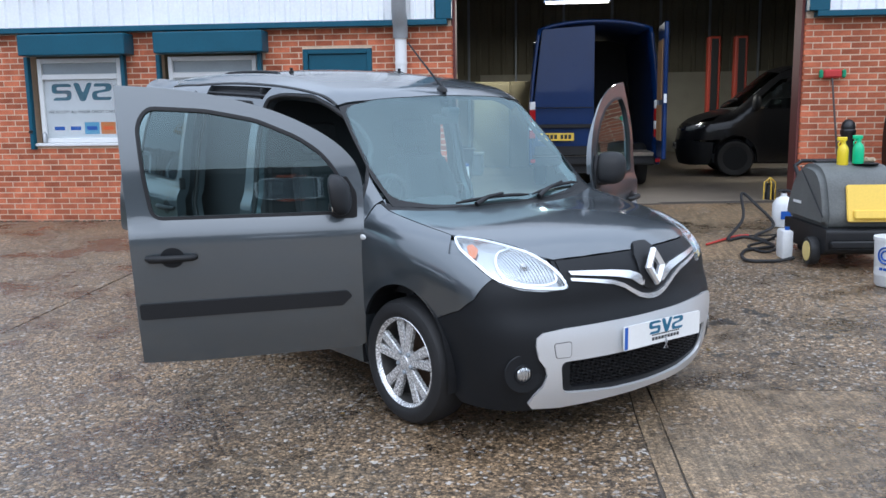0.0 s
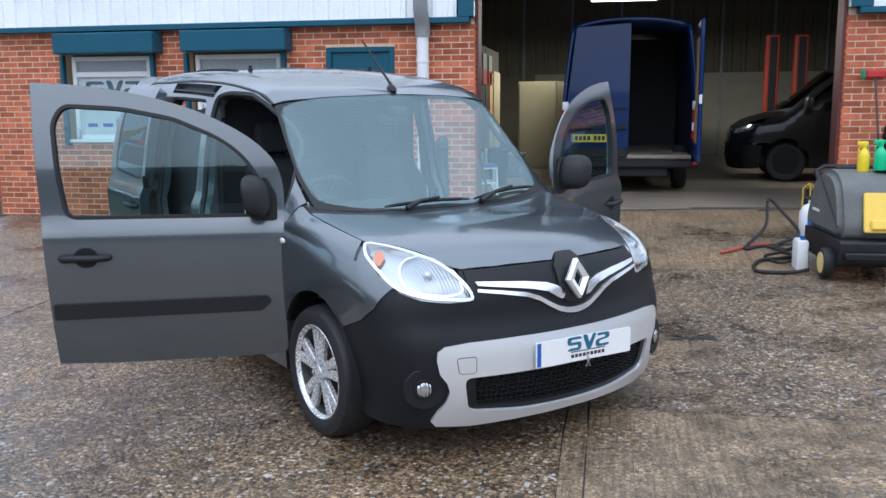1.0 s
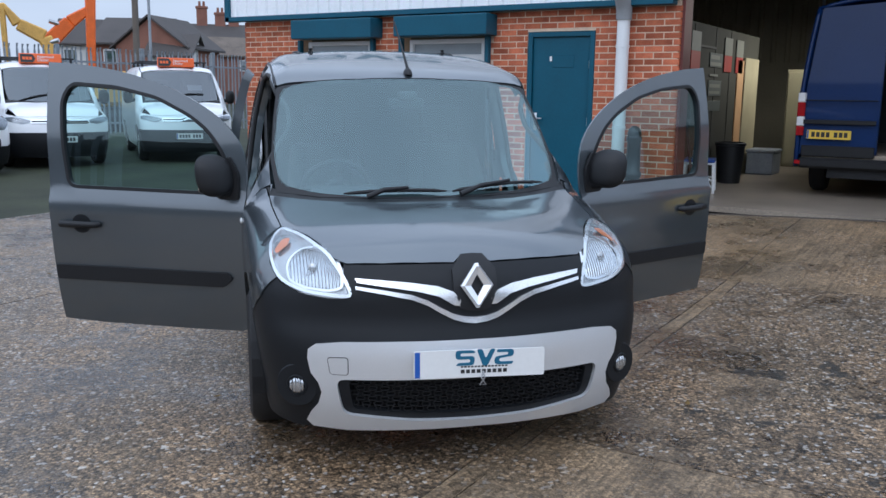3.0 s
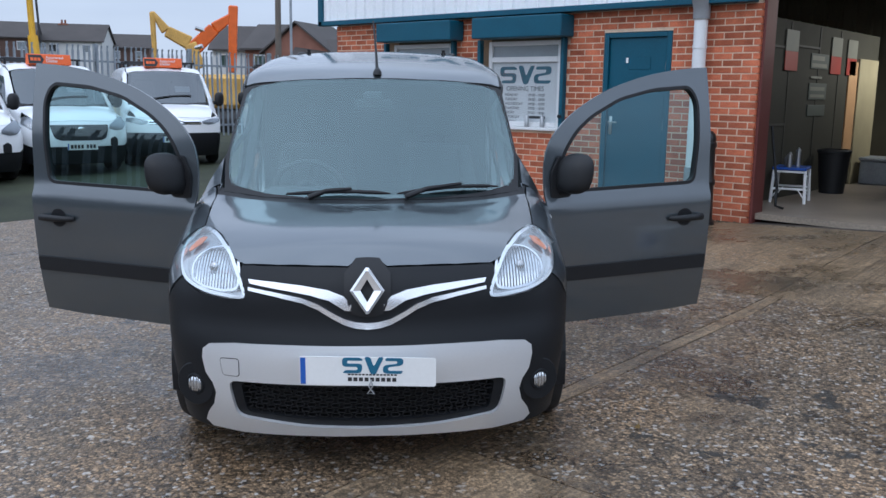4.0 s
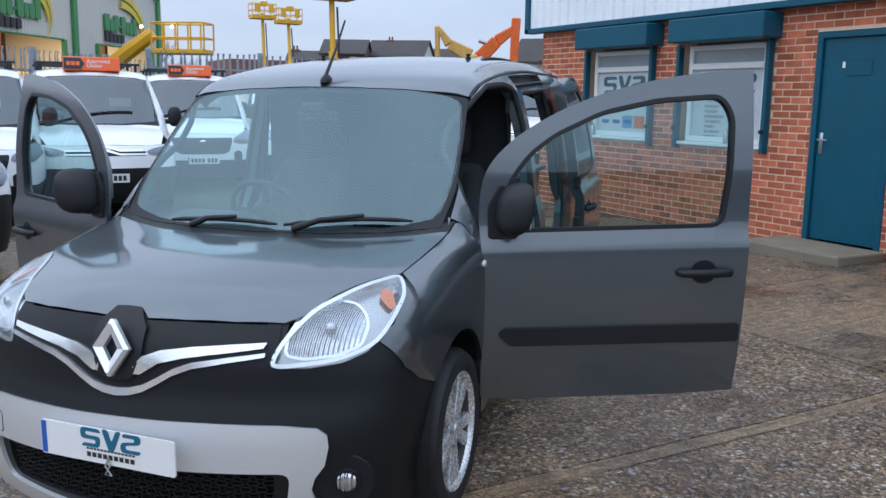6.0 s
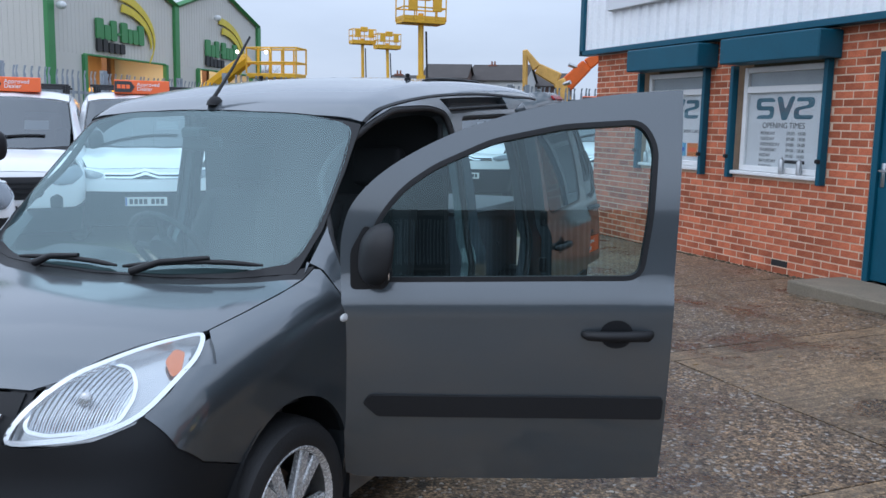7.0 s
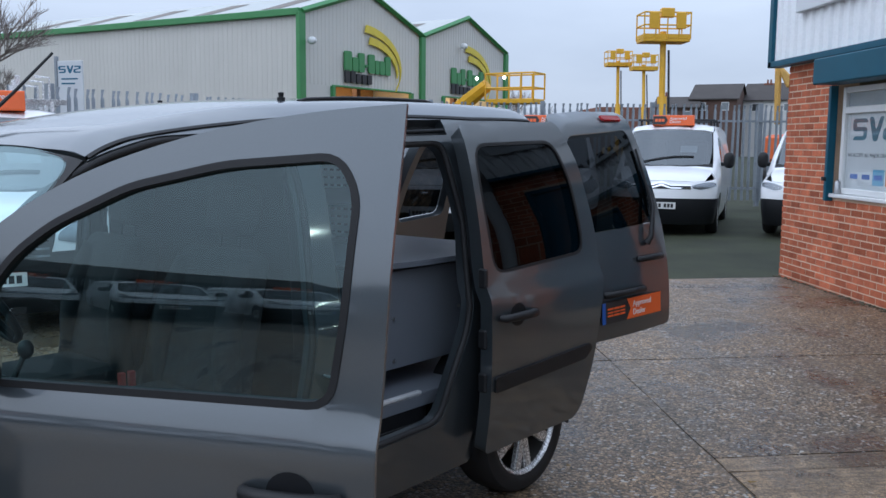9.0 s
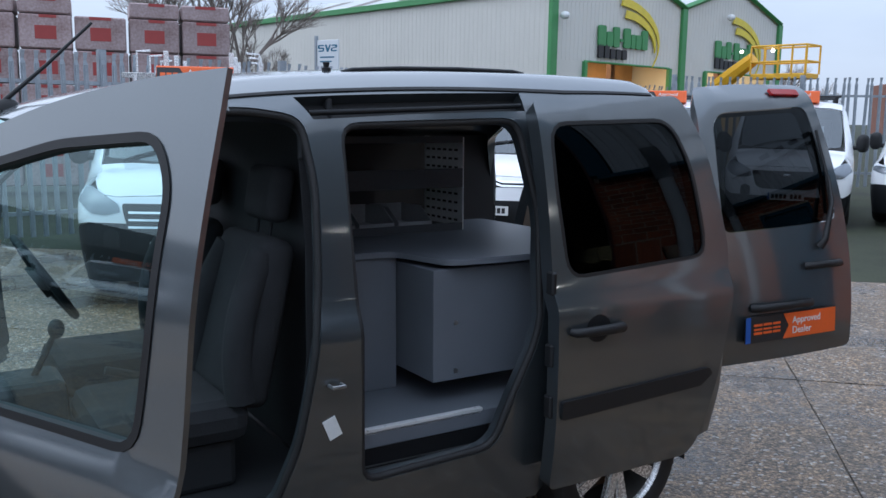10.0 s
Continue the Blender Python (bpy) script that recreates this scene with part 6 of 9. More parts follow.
# load bay: ply floor, step, worktop, cupboards and a steel rack
van_box("load_floor", PLY_GREY, 2.456, 4.12, -0.74, 0.725, 0.50, 0.56, 0.004, "grey-lined plywood floor")
van_box("floor_edging", pbr("bright_aluminium", (0.75, 0.76, 0.77), 0.3, 0.3, 0.05), 2.47, 3.02, 0.700, 0.725, 0.545, 0.568, 0.004, "bright aluminium edging")
van_box("step_tread", BLACK_PLASTIC, 2.44, 3.07, 0.70, 0.84, 0.40, 0.44, 0.01)
for i in range(4):
    van_box("step_rib", RUBBER, 2.44, 2.92, 0.735 + i * 0.024, 0.745 + i * 0.024, 0.44, 0.447, 0.002)
van_box("step_riser", BLACK_PLASTIC, 2.36, 3.05, 0.69, 0.72, 0.40, 0.50, 0.004)
van_box("sill_beam", VAN_GREY, 1.2, 3.15, 0.66, 0.79, 0.25, 0.40, 0.02)
van_box("tall_cupboard", PLY_GREY, 2.46, 2.88, -0.45, 0.33, 0.56, 1.075, 0.004, "grey laminated cupboard")
cup = van_box("wall_cupboard", PLY_GREY, 2.885, 3.75, -0.45, 0.60, 0.645, 1.06, 0.004, "grey laminated cupboard with screw heads")
for b_, z_ in ((2.98, 0.86), (2.98, 0.68), (3.4, 0.86)):
    bm = bmesh.new()
    cyl(bm, (-b_, 0.60, z_), (-b_, 0.604, z_), 0.009, n=10)
    part("screw_head", bm, STEEL, cup)
bm = bmesh.new()
top_out = rounded([(2.46, -0.45), (2.46, 0.34), (2.86, 0.345), (2.93, 0.63), (3.10, 0.655), (3.80, 0.655), (3.80, -0.45)], 0.05)
prism(bm, [(-b, l) for b, l in top_out], 0.022, Matrix.Translation((0, 0, 1.078)), 0.004)
part("worktop", bm, PLY_GREY, van, "grey laminated worktop", 30)
# rack along the far side, with a dark board behind it
van_box("side_lining", CABIN_DARK, 2.456, 4.05, -0.72, -0.70, 0.56, 1.52, 0.004)
van_box("roof_lining", CABIN_DARK, 2.456, 3.90, -0.60, 0.60, 1.665, 1.68, 0.004)
RACK_ZINC = pbr("rack_zinc", (0.86, 0.87, 0.87), 0.4, 0.1, 0.1)
RACK_GREY = pbr("rack_grey", (0.085, 0.09, 0.098), 0.5, 0, 0.1)
for b_ in (2.475, 3.46):
    bm = bmesh.new()
    vb(bm, b_ - 0.003, b_ + 0.003, -0.44, -0.10, 1.10, 1.52, 0)
    fr = part("rack_end", bm, RACK_ZINC, van, "pierced bright steel rack end")
    for i in range(9):
        for j in range(6):
            bm = bmesh.new()
            vb(bm, b_ - 0.0045, b_ + 0.0045, -0.42 + j * 0.05, -0.392 + j * 0.05, 1.135 + i * 0.04, 1.145 + i * 0.04, 0)
            part("rack_slot", bm, INK, fr)
for z_, lip in ((1.105, 0.03), (1.305, 0.075), (1.505, 0.02)):
    bm = bmesh.new()
    vb(bm, 2.48, 3.455, -0.44, -0.10, z_, z_ + 0.010, 0.002)
    vb(bm, 2.48, 3.455, -0.105, -0.095, z_ - 0.01, z_ + lip, 0.002)
    part("rack_shelf", bm, RACK_GREY, van)
BIN_GREY = pbr("bin_grey", (0.34, 0.35, 0.36), 0.6)
for b_ in (2.64, 2.83, 3.02, 3.21):
    w_, t_ = 0.085, 0.004
    bm = bmesh.new()
    vb(bm, b_ - w_, b_ + w_, -0.38, -0.10, 1.118, 1.124, 0)
    vb(bm, b_ - w_, b_ + w_, -0.38, -0.376, 1.118, 1.21, 0)
    vb(bm, b_ - w_, b_ + w_, -0.104, -0.10, 1.118, 1.15, 0)
    for e_ in (b_ - w_, b_ + w_ - t_):
        q_ = [(-0.38, 1.118), (-0.10, 1.118), (-0.10, 1.15), (-0.20, 1.21), (-0.38, 1.21)]
        lo = [bm.verts.new((-e_, l, z)) for l, z in q_]
        hi = [bm.verts.new((-e_ - t_, l, z)) for l, z in q_]
        bm.faces.new(lo)
        bm.faces.new(hi[::-1])
        for j in range(5):
            bm.faces.new((lo[j], lo[(j + 1) % 5], hi[(j + 1) % 5], hi[j]))
    bmesh.ops.recalc_face_normals(bm, faces=bm.faces[:])
    part("shelf_bin", bm, BIN_GREY, van)
bm = bmesh.new()
tube(bm, [(-2.93, -0.36, 1.31), (-2.90, -0.30, 1.24), (-2.86, -0.28, 1.17), (-2.84, -0.3, 1.13)], 0.006, 6)
part("cable", bm, WHITE, van, "pale cable hanging in the rack", smooth=60)
# gear lever, handbrake
bm = bmesh.new()
cyl(bm, (-1.62, 0.03, 0.70), (-1.70, 0.04, 0.86), 0.012, 0.010, 10)
ball(bm, (-1.705, 0.04, 0.875), (0.028, 0.026, 0.035), 12, 8)
part("gear_lever", bm, CABIN_DARK, van, smooth=60)
bm = bmesh.new()
tube(bm, [(-2.10, 0.02, 0.60), (-1.98, 0.02, 0.66), (-1.86, 0.02, 0.70)], [0.02, 0.017, 0.016], 8)
part("handbrake", bm, CABIN_DARK, van, smooth=60)
van_box("centre_console", CABIN_DARK, 1.30, 1.72, -0.10, 0.16, 0.40, 0.72, 0.03)
# pillar details on the near side
for b_, z_, h_ in ((2.415, 0.93, 0.05), (2.43, 0.545, 0.05)):
    q = S((b_, z_))[0]
    van_box("striker", STEEL, b_ - 0.012, b_ + 0.02, q[1] - 0.06, q[1] - 0.02, z_ - h_ / 2, z_ + h_ / 2, 0.006)
q = S((2.35, 0.665))[0]
bm = bmesh.new()
box(bm, -0.022, 0.022, -0.001, 0.002, -0.033, 0.033, m=Matrix.Translation((-q[0], q[1] + 0.001, q[2])) @ Matrix.Rotation(radians(22), 4, "Y"))
part("pillar_label", bm, WHITE, van, "white paper label")
q = S((2.36, 0.80))[0]
bm = bmesh.new()
tube(bm, [(-q[0] - 0.02, q[1], 0.80), (-q[0] - 0.02, q[1] + 0.03, 0.80), (-q[0] + 0.02, q[1] + 0.03, 0.80), (-q[0] + 0.02, q[1], 0.80)], 0.006, 8)
part("door_striker", bm, STEEL, van)

for sgn in (1, -1):
    bm = bmesh.new()
    belt = [(-2.36, sgn * 0.70, 1.50), (-2.37, sgn * 0.72, 1.20), (-2.36, sgn * 0.74, 0.85), (-2.33, sgn * 0.74, 0.55)]
    for a, b in zip(belt, belt[1:]):
        w = Vector((0.024, 0, 0))
        q = [Vector(a) - w, Vector(a) + w, Vector(b) + w, Vector(b) - w]
        lo = [bm.verts.new(v) for v in q]
        hi = [bm.verts.new(v + Vector((0, -sgn * 0.003, 0))) for v in q]
        bm.faces.new(lo)
        bm.faces.new(hi[::-1])
        for j in range(4):
            bm.faces.new((lo[j], lo[(j + 1) % 4], hi[(j + 1) % 4], hi[j]))
    bmesh.ops.recalc_face_normals(bm, faces=bm.faces[:])
    part("seat_belt", bm, SEAT_CLOTH, van, "dark webbing seat belt")
    van_box("belt_anchor", CABIN_DARK, 2.335, 2.385, sgn * 0.70 - 0.012, sgn * 0.70 + 0.012, 1.47, 1.55, 0.008)
    van_box("check_strap", STEEL, 1.19, 1.23, sgn * 0.88 - 0.05, sgn * 0.88 + 0.05, 0.70, 0.725, 0.003)
van_box("handbrake_trim", CABIN_DARK, 1.75, 2.2, -0.06, 0.09, 0.40, 0.60, 0.02)
for b_ in (2.02, 2.06):
    van_box("buckle", pbr("buckle_red", (0.3, 0.02, 0.02), 0.5) if "buckle_red" not in bpy.data.materials else bpy.data.materials["buckle_red"], b_ - 0.012, b_ + 0.012, 0.10, 0.125, 0.66, 0.74, 0.004)


# ---- the row of white vans ----
W_SIDE = smooth_curve(0.15, 0.88, 0.35, 0.915, 0.7, 0.95, 1.0, 0.945, 1.2, 0.925, 1.6, 0.845, 1.9, 0.77, 2.1, 0.70)
W_NOSE = smooth_curve(0.12, 0.10, 0.3, 0.03, 0.5, 0.0, 0.7, 0.02, 0.9, 0.07, 1.1, 0.2, 1.4, 0.5)
W_HOOD = smooth_curve(0.0, 0.92, 0.2, 1.0, 0.5, 1.10, 0.8, 1.17, 1.1, 1.22, 1.5, 1.25)
W_ROOF = smooth_curve(1.2, 1.75, 1.55, 1.855, 1.9, 1.905, 2.6, 1.93, 3.5, 1.935, 5.2, 1.92)


def white_form(b, l, z):
    l = np.abs(l)
    side = l - W_SIDE(z) + 0.05 * np.maximum(0, 0.9 - b)
    nose = (W_NOSE(z) + 0.28 * l * l - b) * 0.85
    tail = b - 4.9
    hood = z - (W_HOOD(b) - 0.12 * l * l)
    screen = (z - 1.16 - 0.86 * (b - 0.78 - 0.22 * l * l)) * 0.75
    roof = z - (W_ROOF(b) - 0.05 * l * l)
    cabin = smax(smax(screen, roof, 0.08), side, 0.14)
    front = smax(hood, side, 0.18)
    return smax(smax(np.minimum(cabin, front), nose, 0.16), tail, 0.1)


LAMP_SMOKE = pbr("lamp_smoke", (0.22, 0.23, 0.25), 0.25, 0.5, 0.3, 20, 60)
DARK_GLASS = glass("parked_van_glass", (0.45, 0.50, 0.52), 0.0, 0.6, 0.15)


def roof_sign(parent, at):
    bm = bmesh.new()
    prism(bm, rounded([(-0.11, 0), (0.11, 0), (0.06, 0.19), (-0.06, 0.19)], 0.02), 0.76, at @ Matrix.Translation((0, 0.38, 0)) @ Matrix.Rotation(radians(90), 4, "X"))
    sign = part("roof_sign", bm, ORANGE, parent, "orange and black roof sign")
    tilt = at @ Matrix.Translation((0.088, 0, 0.095)) @ Matrix.Rotation(radians(90), 4, "Z") @ Matrix.Rotation(radians(72), 4, "X")
    bm = bmesh.new()
    prism(bm, [(-0.375, -0.08), (-0.15, -0.08), (-0.10, 0.0), (-0.15, 0.08), (-0.375, 0.08)], 0.004, tilt)
    part("sign_panel", bm, INK, sign)
    for i in range(3):
        bm = bmesh.new()
        box(bm, -0.34 + i * 0.062, -0.29 + i * 0.062, -0.028, 0.028, 0.004, 0.006, m=tilt)
        part("emblem_bar", bm, ORANGE, sign)
    words("Approved", 0.078, WHITE, tilt @ Matrix.Translation((-0.07, 0.012, 0.002)), sign, align="LEFT")
    words("Dealer", 0.078, WHITE, tilt @ Matrix.Translation((-0.07, -0.052, 0.002)), sign, align="LEFT")


def white_van(style, rack, paint=WHITE_PAINT, label="white parked panel van with an orange sign on its roof", group="row of white vans", sign=True):
    v = thing("parked_van", label, "van", group=group)
    SHAPE[0] = white_form
    arch = dict(c=(0.92, 0.32), rx=0.37, rz=0.40)
    # side skins with the wheel openings
    for sgn in (1, -1):
        r = sgn < 0
        side = np.vstack([T((0.90, 0.80), (1.05, 0.80), (1.35, 0.77), (1.62, 0.745), (2.2, 0.725), (3.5, 0.72), (4.82, 0.72)), S((4.83, 1.6), (4.83, 0.9), (4.82, 0.28), (4.36, 0.26)), S(*ellipse((3.98, 0.32), 0.37, 0.40, -8, 188, 12)), S((3.3, 0.25), (1.32, 0.25)), S(*ellipse(arch["c"], 0.37, 0.40, -8, 130, 10)), S((0.55, 0.66), (0.42, 0.80), (0.5, 0.95), (0.72, 1.08))])
        sw = P_SHOULDER.flat(at_side(rounded([(1.22, 1.17), (1.30, 1.36), (1.62, 1.66), (2.0, 1.70), (2.02, 1.17)], 0.05)))
        sk = body_piece("side_panel", paint, v, P_SHOULDER, P_SHOULDER.flat(side), [sw], right=r, step=0.09, rim=0.03)
        body_piece("side_window", DARK_GLASS, v, P_SHOULDER, shrink(sw, -0.01), right=r, lift=-0.01, rim=0.0, step=0.1, smooth=180)
        bm = bmesh.new()
        vs = ball(bm, (0, 0, 0), 1.0, 14, 10)
        for q in vs:
            q.co = Vector((0.07 * q.co.x, 0.10 * math.copysign(abs(q.co.y) ** 0.8, q.co.y), 0.14 * math.copysign(abs(q.co.z) ** 0.75, q.co.z)))
        bmesh.ops.transform(bm, matrix=Matrix.Translation((-1.22, sgn * 1.06, 1.27)), verts=vs)
        tube(bm, [(-1.24, sgn * 0.90, 1.2), (-1.22, sgn * 1.0, 1.2)], 0.035, 8)
        part("door_mirror", bm, BLACK_PLASTIC, v, smooth=60)
        for ax_b in (0.92, 3.98):
            m = Matrix.Translation((-ax_b, sgn * 0.82, 0.325)) @ Matrix.Rotation(radians(-90 * sgn), 4, "X")
            bm = bmesh.new()
            lathe(bm, [(0.20, -0.10), (0.29, -0.10), (0.32, -0.06), (0.325, 0.0), (0.32, 0.06), (0.29, 0.10), (0.215, 0.10), (0.20, 0.09)], 28, m, False)
            w = part("wheel", bm, RUBBER, v, smooth=40)
            bm = bmesh.new()
            lathe(bm, [(0.0, 0.075), (0.05, 0.078), (0.10, 0.06), (0.17, 0.075), (0.205, 0.095)], 24, m)
            part("wheel_cover", bm, ALLOY if paint == WHITE_PAINT else BUMPER_BLACK, w, smooth=50)
        for cx in (0.92, 3.98):
            bm = bmesh.new()
            prof = ellipse((cx, 0.32), 0.385, 0.415, -10, 190, 12)
            a = [bm.verts.new((-b, sgn * 0.90, z)) for b, z in prof]
            c2 = [bm.verts.new((-b, sgn * 0.55, z)) for b, z in prof]
            for j in range(len(prof) - 1):
                bm.faces.new((a[j], a[j + 1], c2[j + 1], c2[j]))
            bm.faces.new(c2)
            part("arch_liner", bm, BLACK_PLASTIC, v)
    top = np.vstack([T((1.56, 0), (1.575, 0.4), (1.63, 0.74)), T((2.2, 0.72), (3.5, 0.715), (4.82, 0.715), (4.82, 0))])
    body_piece("roof", paint, v, P_TOP, P_TOP.flat(both(top)), step=0.15, rim=0.03)
    hood = np.vstack([F((0, 0.93), (0.3, 0.925), (0.55, 0.915), (0.72, 0.93)), T((0.55, 0.79), (0.75, 0.80), (0.90, 0.795)), T((0.84, 0.5), (0.78, 0.25), (0.77, 0))])
    body_piece("bonnet", paint, v, P_HOOD, P_HOOD.flat(both(hood)), step=0.07, rim=0.02)
    ws = np.vstack([T((0.80, 0), (0.81, 0.25), (0.87, 0.5), (0.95, 0.74)), T((1.2, 0.755), (1.40, 0.74), (1.59, 0.715)), T((1.55, 0.4), (1.535, 0))])
    wf = P_SCREEN.flat(both(ws))
    body_piece("windscreen", DARK_GLASS, v, P_SCREEN, rounded(wf, 0.04), lift=0.002, rim=0.01, step=0.1, smooth=180)
    body_piece("tailgate", paint, v, P_TAIL, P_TAIL.flat(at_tail(rounded([(-0.9, 0.3), (0.9, 0.3), (0.9, 1.0), (0.72, 1.88), (-0.72, 1.88), (-0.9, 1.0)], 0.05))), step=0.15)
    body_piece("scuttle", BLACK_PLASTIC, v, P_TOP, P_TOP.flat(both(np.vstack([T((0.775, 0), (0.785, 0.25), (0.845, 0.5), (0.90, 0.79)), T((0.97, 0.78), (0.885, 0.5), (0.825, 0.25), (0.81, 0))]))), lift=0.0, step=0.05)
    # front: white band over a dark bumper
    zb = {"slim": 0.64, "wide": 0.50, "bar": 0.70}[style]
    band = np.vstack([F((0, 0.925), (0.3, 0.92), (0.55, 0.91), (0.72, 0.925)), S((0.53, 0.97), (0.43, 0.82), (0.56, 0.64)), F((0.80, zb), (0.5, zb), (0, zb))])
    body_piece("front_panel", paint, v, P_DRUM, P_DRUM.flat(both(band)), step=0.06, rim=0.02)
    low = np.vstack([F((0, zb - 0.006), (0.5, zb - 0.006), (0.80, zb - 0.006)), S((0.55, 0.60), (0.54, 0.35), (0.50, 0.22)), F((0.7, 0.2), (0.3, 0.2), (0, 0.2))])
    body_piece("front_bumper", BUMPER_BLACK, v, P_DRUM, P_DRUM.flat(both(low)), step=0.06, rim=0.03, label="unpainted black front bumper")
    for sgn in (1, -1):
        r = sgn < 0
        if style == "slim":
            lampo = np.vstack([F((0.52, 0.80), (0.50, 0.86), (0.62, 0.895), (0.78, 0.92)), S((0.42, 0.90), (0.36, 0.83)), F((0.78, 0.80), (0.65, 0.775))])
        else:
            lampo = np.vstack([F((0.50, 0.78), (0.52, 0.86), (0.65, 0.93), (0.78, 0.99)), S((0.48, 0.98), (0.40, 0.86)), F((0.78, 0.76), (0.65, 0.745))])
        lf_ = P_LAMP.flat(lampo)
        lamp = body_piece("headlight", LENS, v, P_LAMP, rounded(lf_, 0.03), right=r, lift=0.012, rim=0.012, step=0.05, smooth=180)
        body_piece("lamp_bowl", LAMP_SMOKE, lamp, P_LAMP, rounded(shrink(lf_, 0.012), 0.03), right=r, lift=0.004, rim=0.0, step=0.05, smooth=180)
    if style == "slim":
        for z0, z1 in ((0.845, 0.865), (0.80, 0.82)):
            pts = [(0.5, z0), (0.16, z0), (0, z0 + 0.045), (-0.16, z0), (-0.5, z0), (-0.5, z1), (-0.16, z1 + 0.004), (0, z1 + 0.055), (0.16, z1 + 0.004), (0.5, z1)]
            body_piece("grille_bar", CHROME, v, P_DRUM, P_DRUM.flat(F(*pts)), lift=0.012, rim=0.012, step=0.04)
        body_piece("grille", BLACK_PLASTIC, v, P_DRUM, P_DRUM.flat(F((0.49, 0.87), (-0.49, 0.87), (-0.49, 0.795), (0.49, 0.795))), lift=0.004, rim=0.006, step=0.06)
    else:
        gr = rounded(P_DRUM.flat(F((-0.50, 0.86), (0.50, 0.86), (0.44, 0.64), (0.34, 0.60), (-0.34, 0.60), (-0.44, 0.64))), 0.03)
        body_piece("grille", BLACK_PLASTIC, v, P_DRUM, gr, lift=0.006, rim=0.008, step=0.05, label="large dark six-sided grille")
        for z in (0.66, 0.72, 0.78):
            body_piece("grille_bar", CHROME if style == "bar" else BUMPER_BLACK, v, P_DRUM, P_DRUM.flat(F((-0.44, z), (0.44, z), (0.44, z + 0.018), (-0.44, z + 0.018))), lift=0.014, rim=0.01, step=0.06)
        bm = bmesh.new()
        ball(bm, (-F((0, 0.80))[0][0] + 0.02, 0, 0.80), (0.015, 0.06, 0.03), 16, 8)
        part("badge", bm, CHROME, v, smooth=180)
        for sgn in (1, -1):
            body_piece("bumper_vent", BLACK_PLASTIC, v, P_DRUM, rounded(P_DRUM.flat(F((0.52, 0.50), (0.66, 0.50), (0.66, 0.62), (0.60, 0.66), (0.52, 0.62))), 0.02), right=sgn < 0, lift=0.006, rim=0.008, step=0.05)
    q = F((0, 0.5))[0]
    number_plate(v, Matrix.Translation((-q[0] + 0.012, 0, 0.52 if style == "slim" else 0.50)) @ Matrix.Rotation(radians(90), 4, "Z") @ Matrix.Rotation(radians(90), 4, "X"), PLATE_WHITE)
    bm = bmesh.new()
    tube(bm, [(-p[0] + 0.012, p[1], p[2] + 0.014) for p in (T((0.87 + 0.02 * i, -0.6 + 0.15 * i))[0] for i in range(8))], 0.012, 6)
    part("wiper", bm, BLACK_PLASTIC, v)
    van_box("cab_block", CABIN_DARK, 1.1, 2.1, -0.78, 0.78, 0.5, 1.15, 0.03, parent=v)
    for l0 in (-0.38, 0.38):
        van_box("seat", SEAT_CLOTH, 1.95, 2.1, l0 - 0.24, l0 + 0.24, 0.9, 1.62, 0.05, parent=v)
    van_box("bulkhead", CABIN_DARK, 2.2, 2.25, -0.8, 0.8, 0.4, 1.8, 0.01, parent=v)
    van_box("underbody", BLACK_PLASTIC, 0.4, 4.7, -0.7, 0.7, 0.22, 0.42, 0.03, parent=v)
    bm = bmesh.new()
    box(bm, 0.0, 0.004, -0.32, -0.02, 0, 0.16)
    bmesh.ops.transform(bm, matrix=Matrix.Translation((-1.30, 0.5, 1.40)) @ Matrix.Rotation(radians(-45), 4, "Y"), verts=bm.verts[:])
    part("dealer_sheet", bm, POSTER, v, "printed sheet behind the windscreen")
    rz = T((1.95, 0))[0][2]
    if sign:
        roof_sign(v, Matrix.Translation((-1.75, 0, T((1.75, 0))[0][2] - 0.005)))
    for b_ in (2.2, 3.2, 4.2) if sign else ():
        bm = bmesh.new()
        z_ = T((b_, 0.6))[0][2]
        cyl(bm, (-b_, -0.72, z_ + 0.09), (-b_, 0.72, z_ + 0.09), 0.018, n=8)
        for s_ in (-1, 1):
            box(bm, -b_ - 0.03, -b_ + 0.03, s_ * 0.66 - 0.02, s_ * 0.66 + 0.02, z_ - 0.015, z_ + 0.09, 0.004)
            if rack:
                tube(bm, [(-b_, s_ * 0.64, z_ + 0.09), (-b_, s_ * 0.64, z_ + 0.33), (-b_, s_ * 0.50, z_ + 0.34)], 0.012, 6)
            if rack:
                box(bm, -b_ - 0.02, -b_ + 0.02, s_ * 0.34 - 0.025, s_ * 0.34 + 0.025, z_ + 0.09, z_ + 0.34, 0.005)
                box(bm, -b_ - 0.025, -b_ + 0.025, -0.80, 0.80, z_ + 0.06, z_ + 0.115, 0.006)
        part("roof_rack_bar", bm, ALLOY if rack else BLACK_PLASTIC, v)
    if rack:
        for l0 in (-0.4, -0.1, 0.25):
            bm = bmesh.new()
            z_ = T((3.0, 0.3))[0][2] + 0.11
            cyl(bm, (-2.0, l0, z_), (-4.4, l0, z_), 0.035, n=10)
            part("rack_tube", bm, ALLOY, v)
    SHAPE[0] = grey_form
    return v


def park(v, x, y, heading, first):
    z = ground_z(x, y)
    m = Matrix.Translation((x, y, z)) @ Matrix.Rotation(radians(heading), 4, "Z")
    if first:
        v.matrix_world = m @ Matrix.Diagonal((1, 1, 1.035, 1))
        return v
    return copy_thing(v, m)


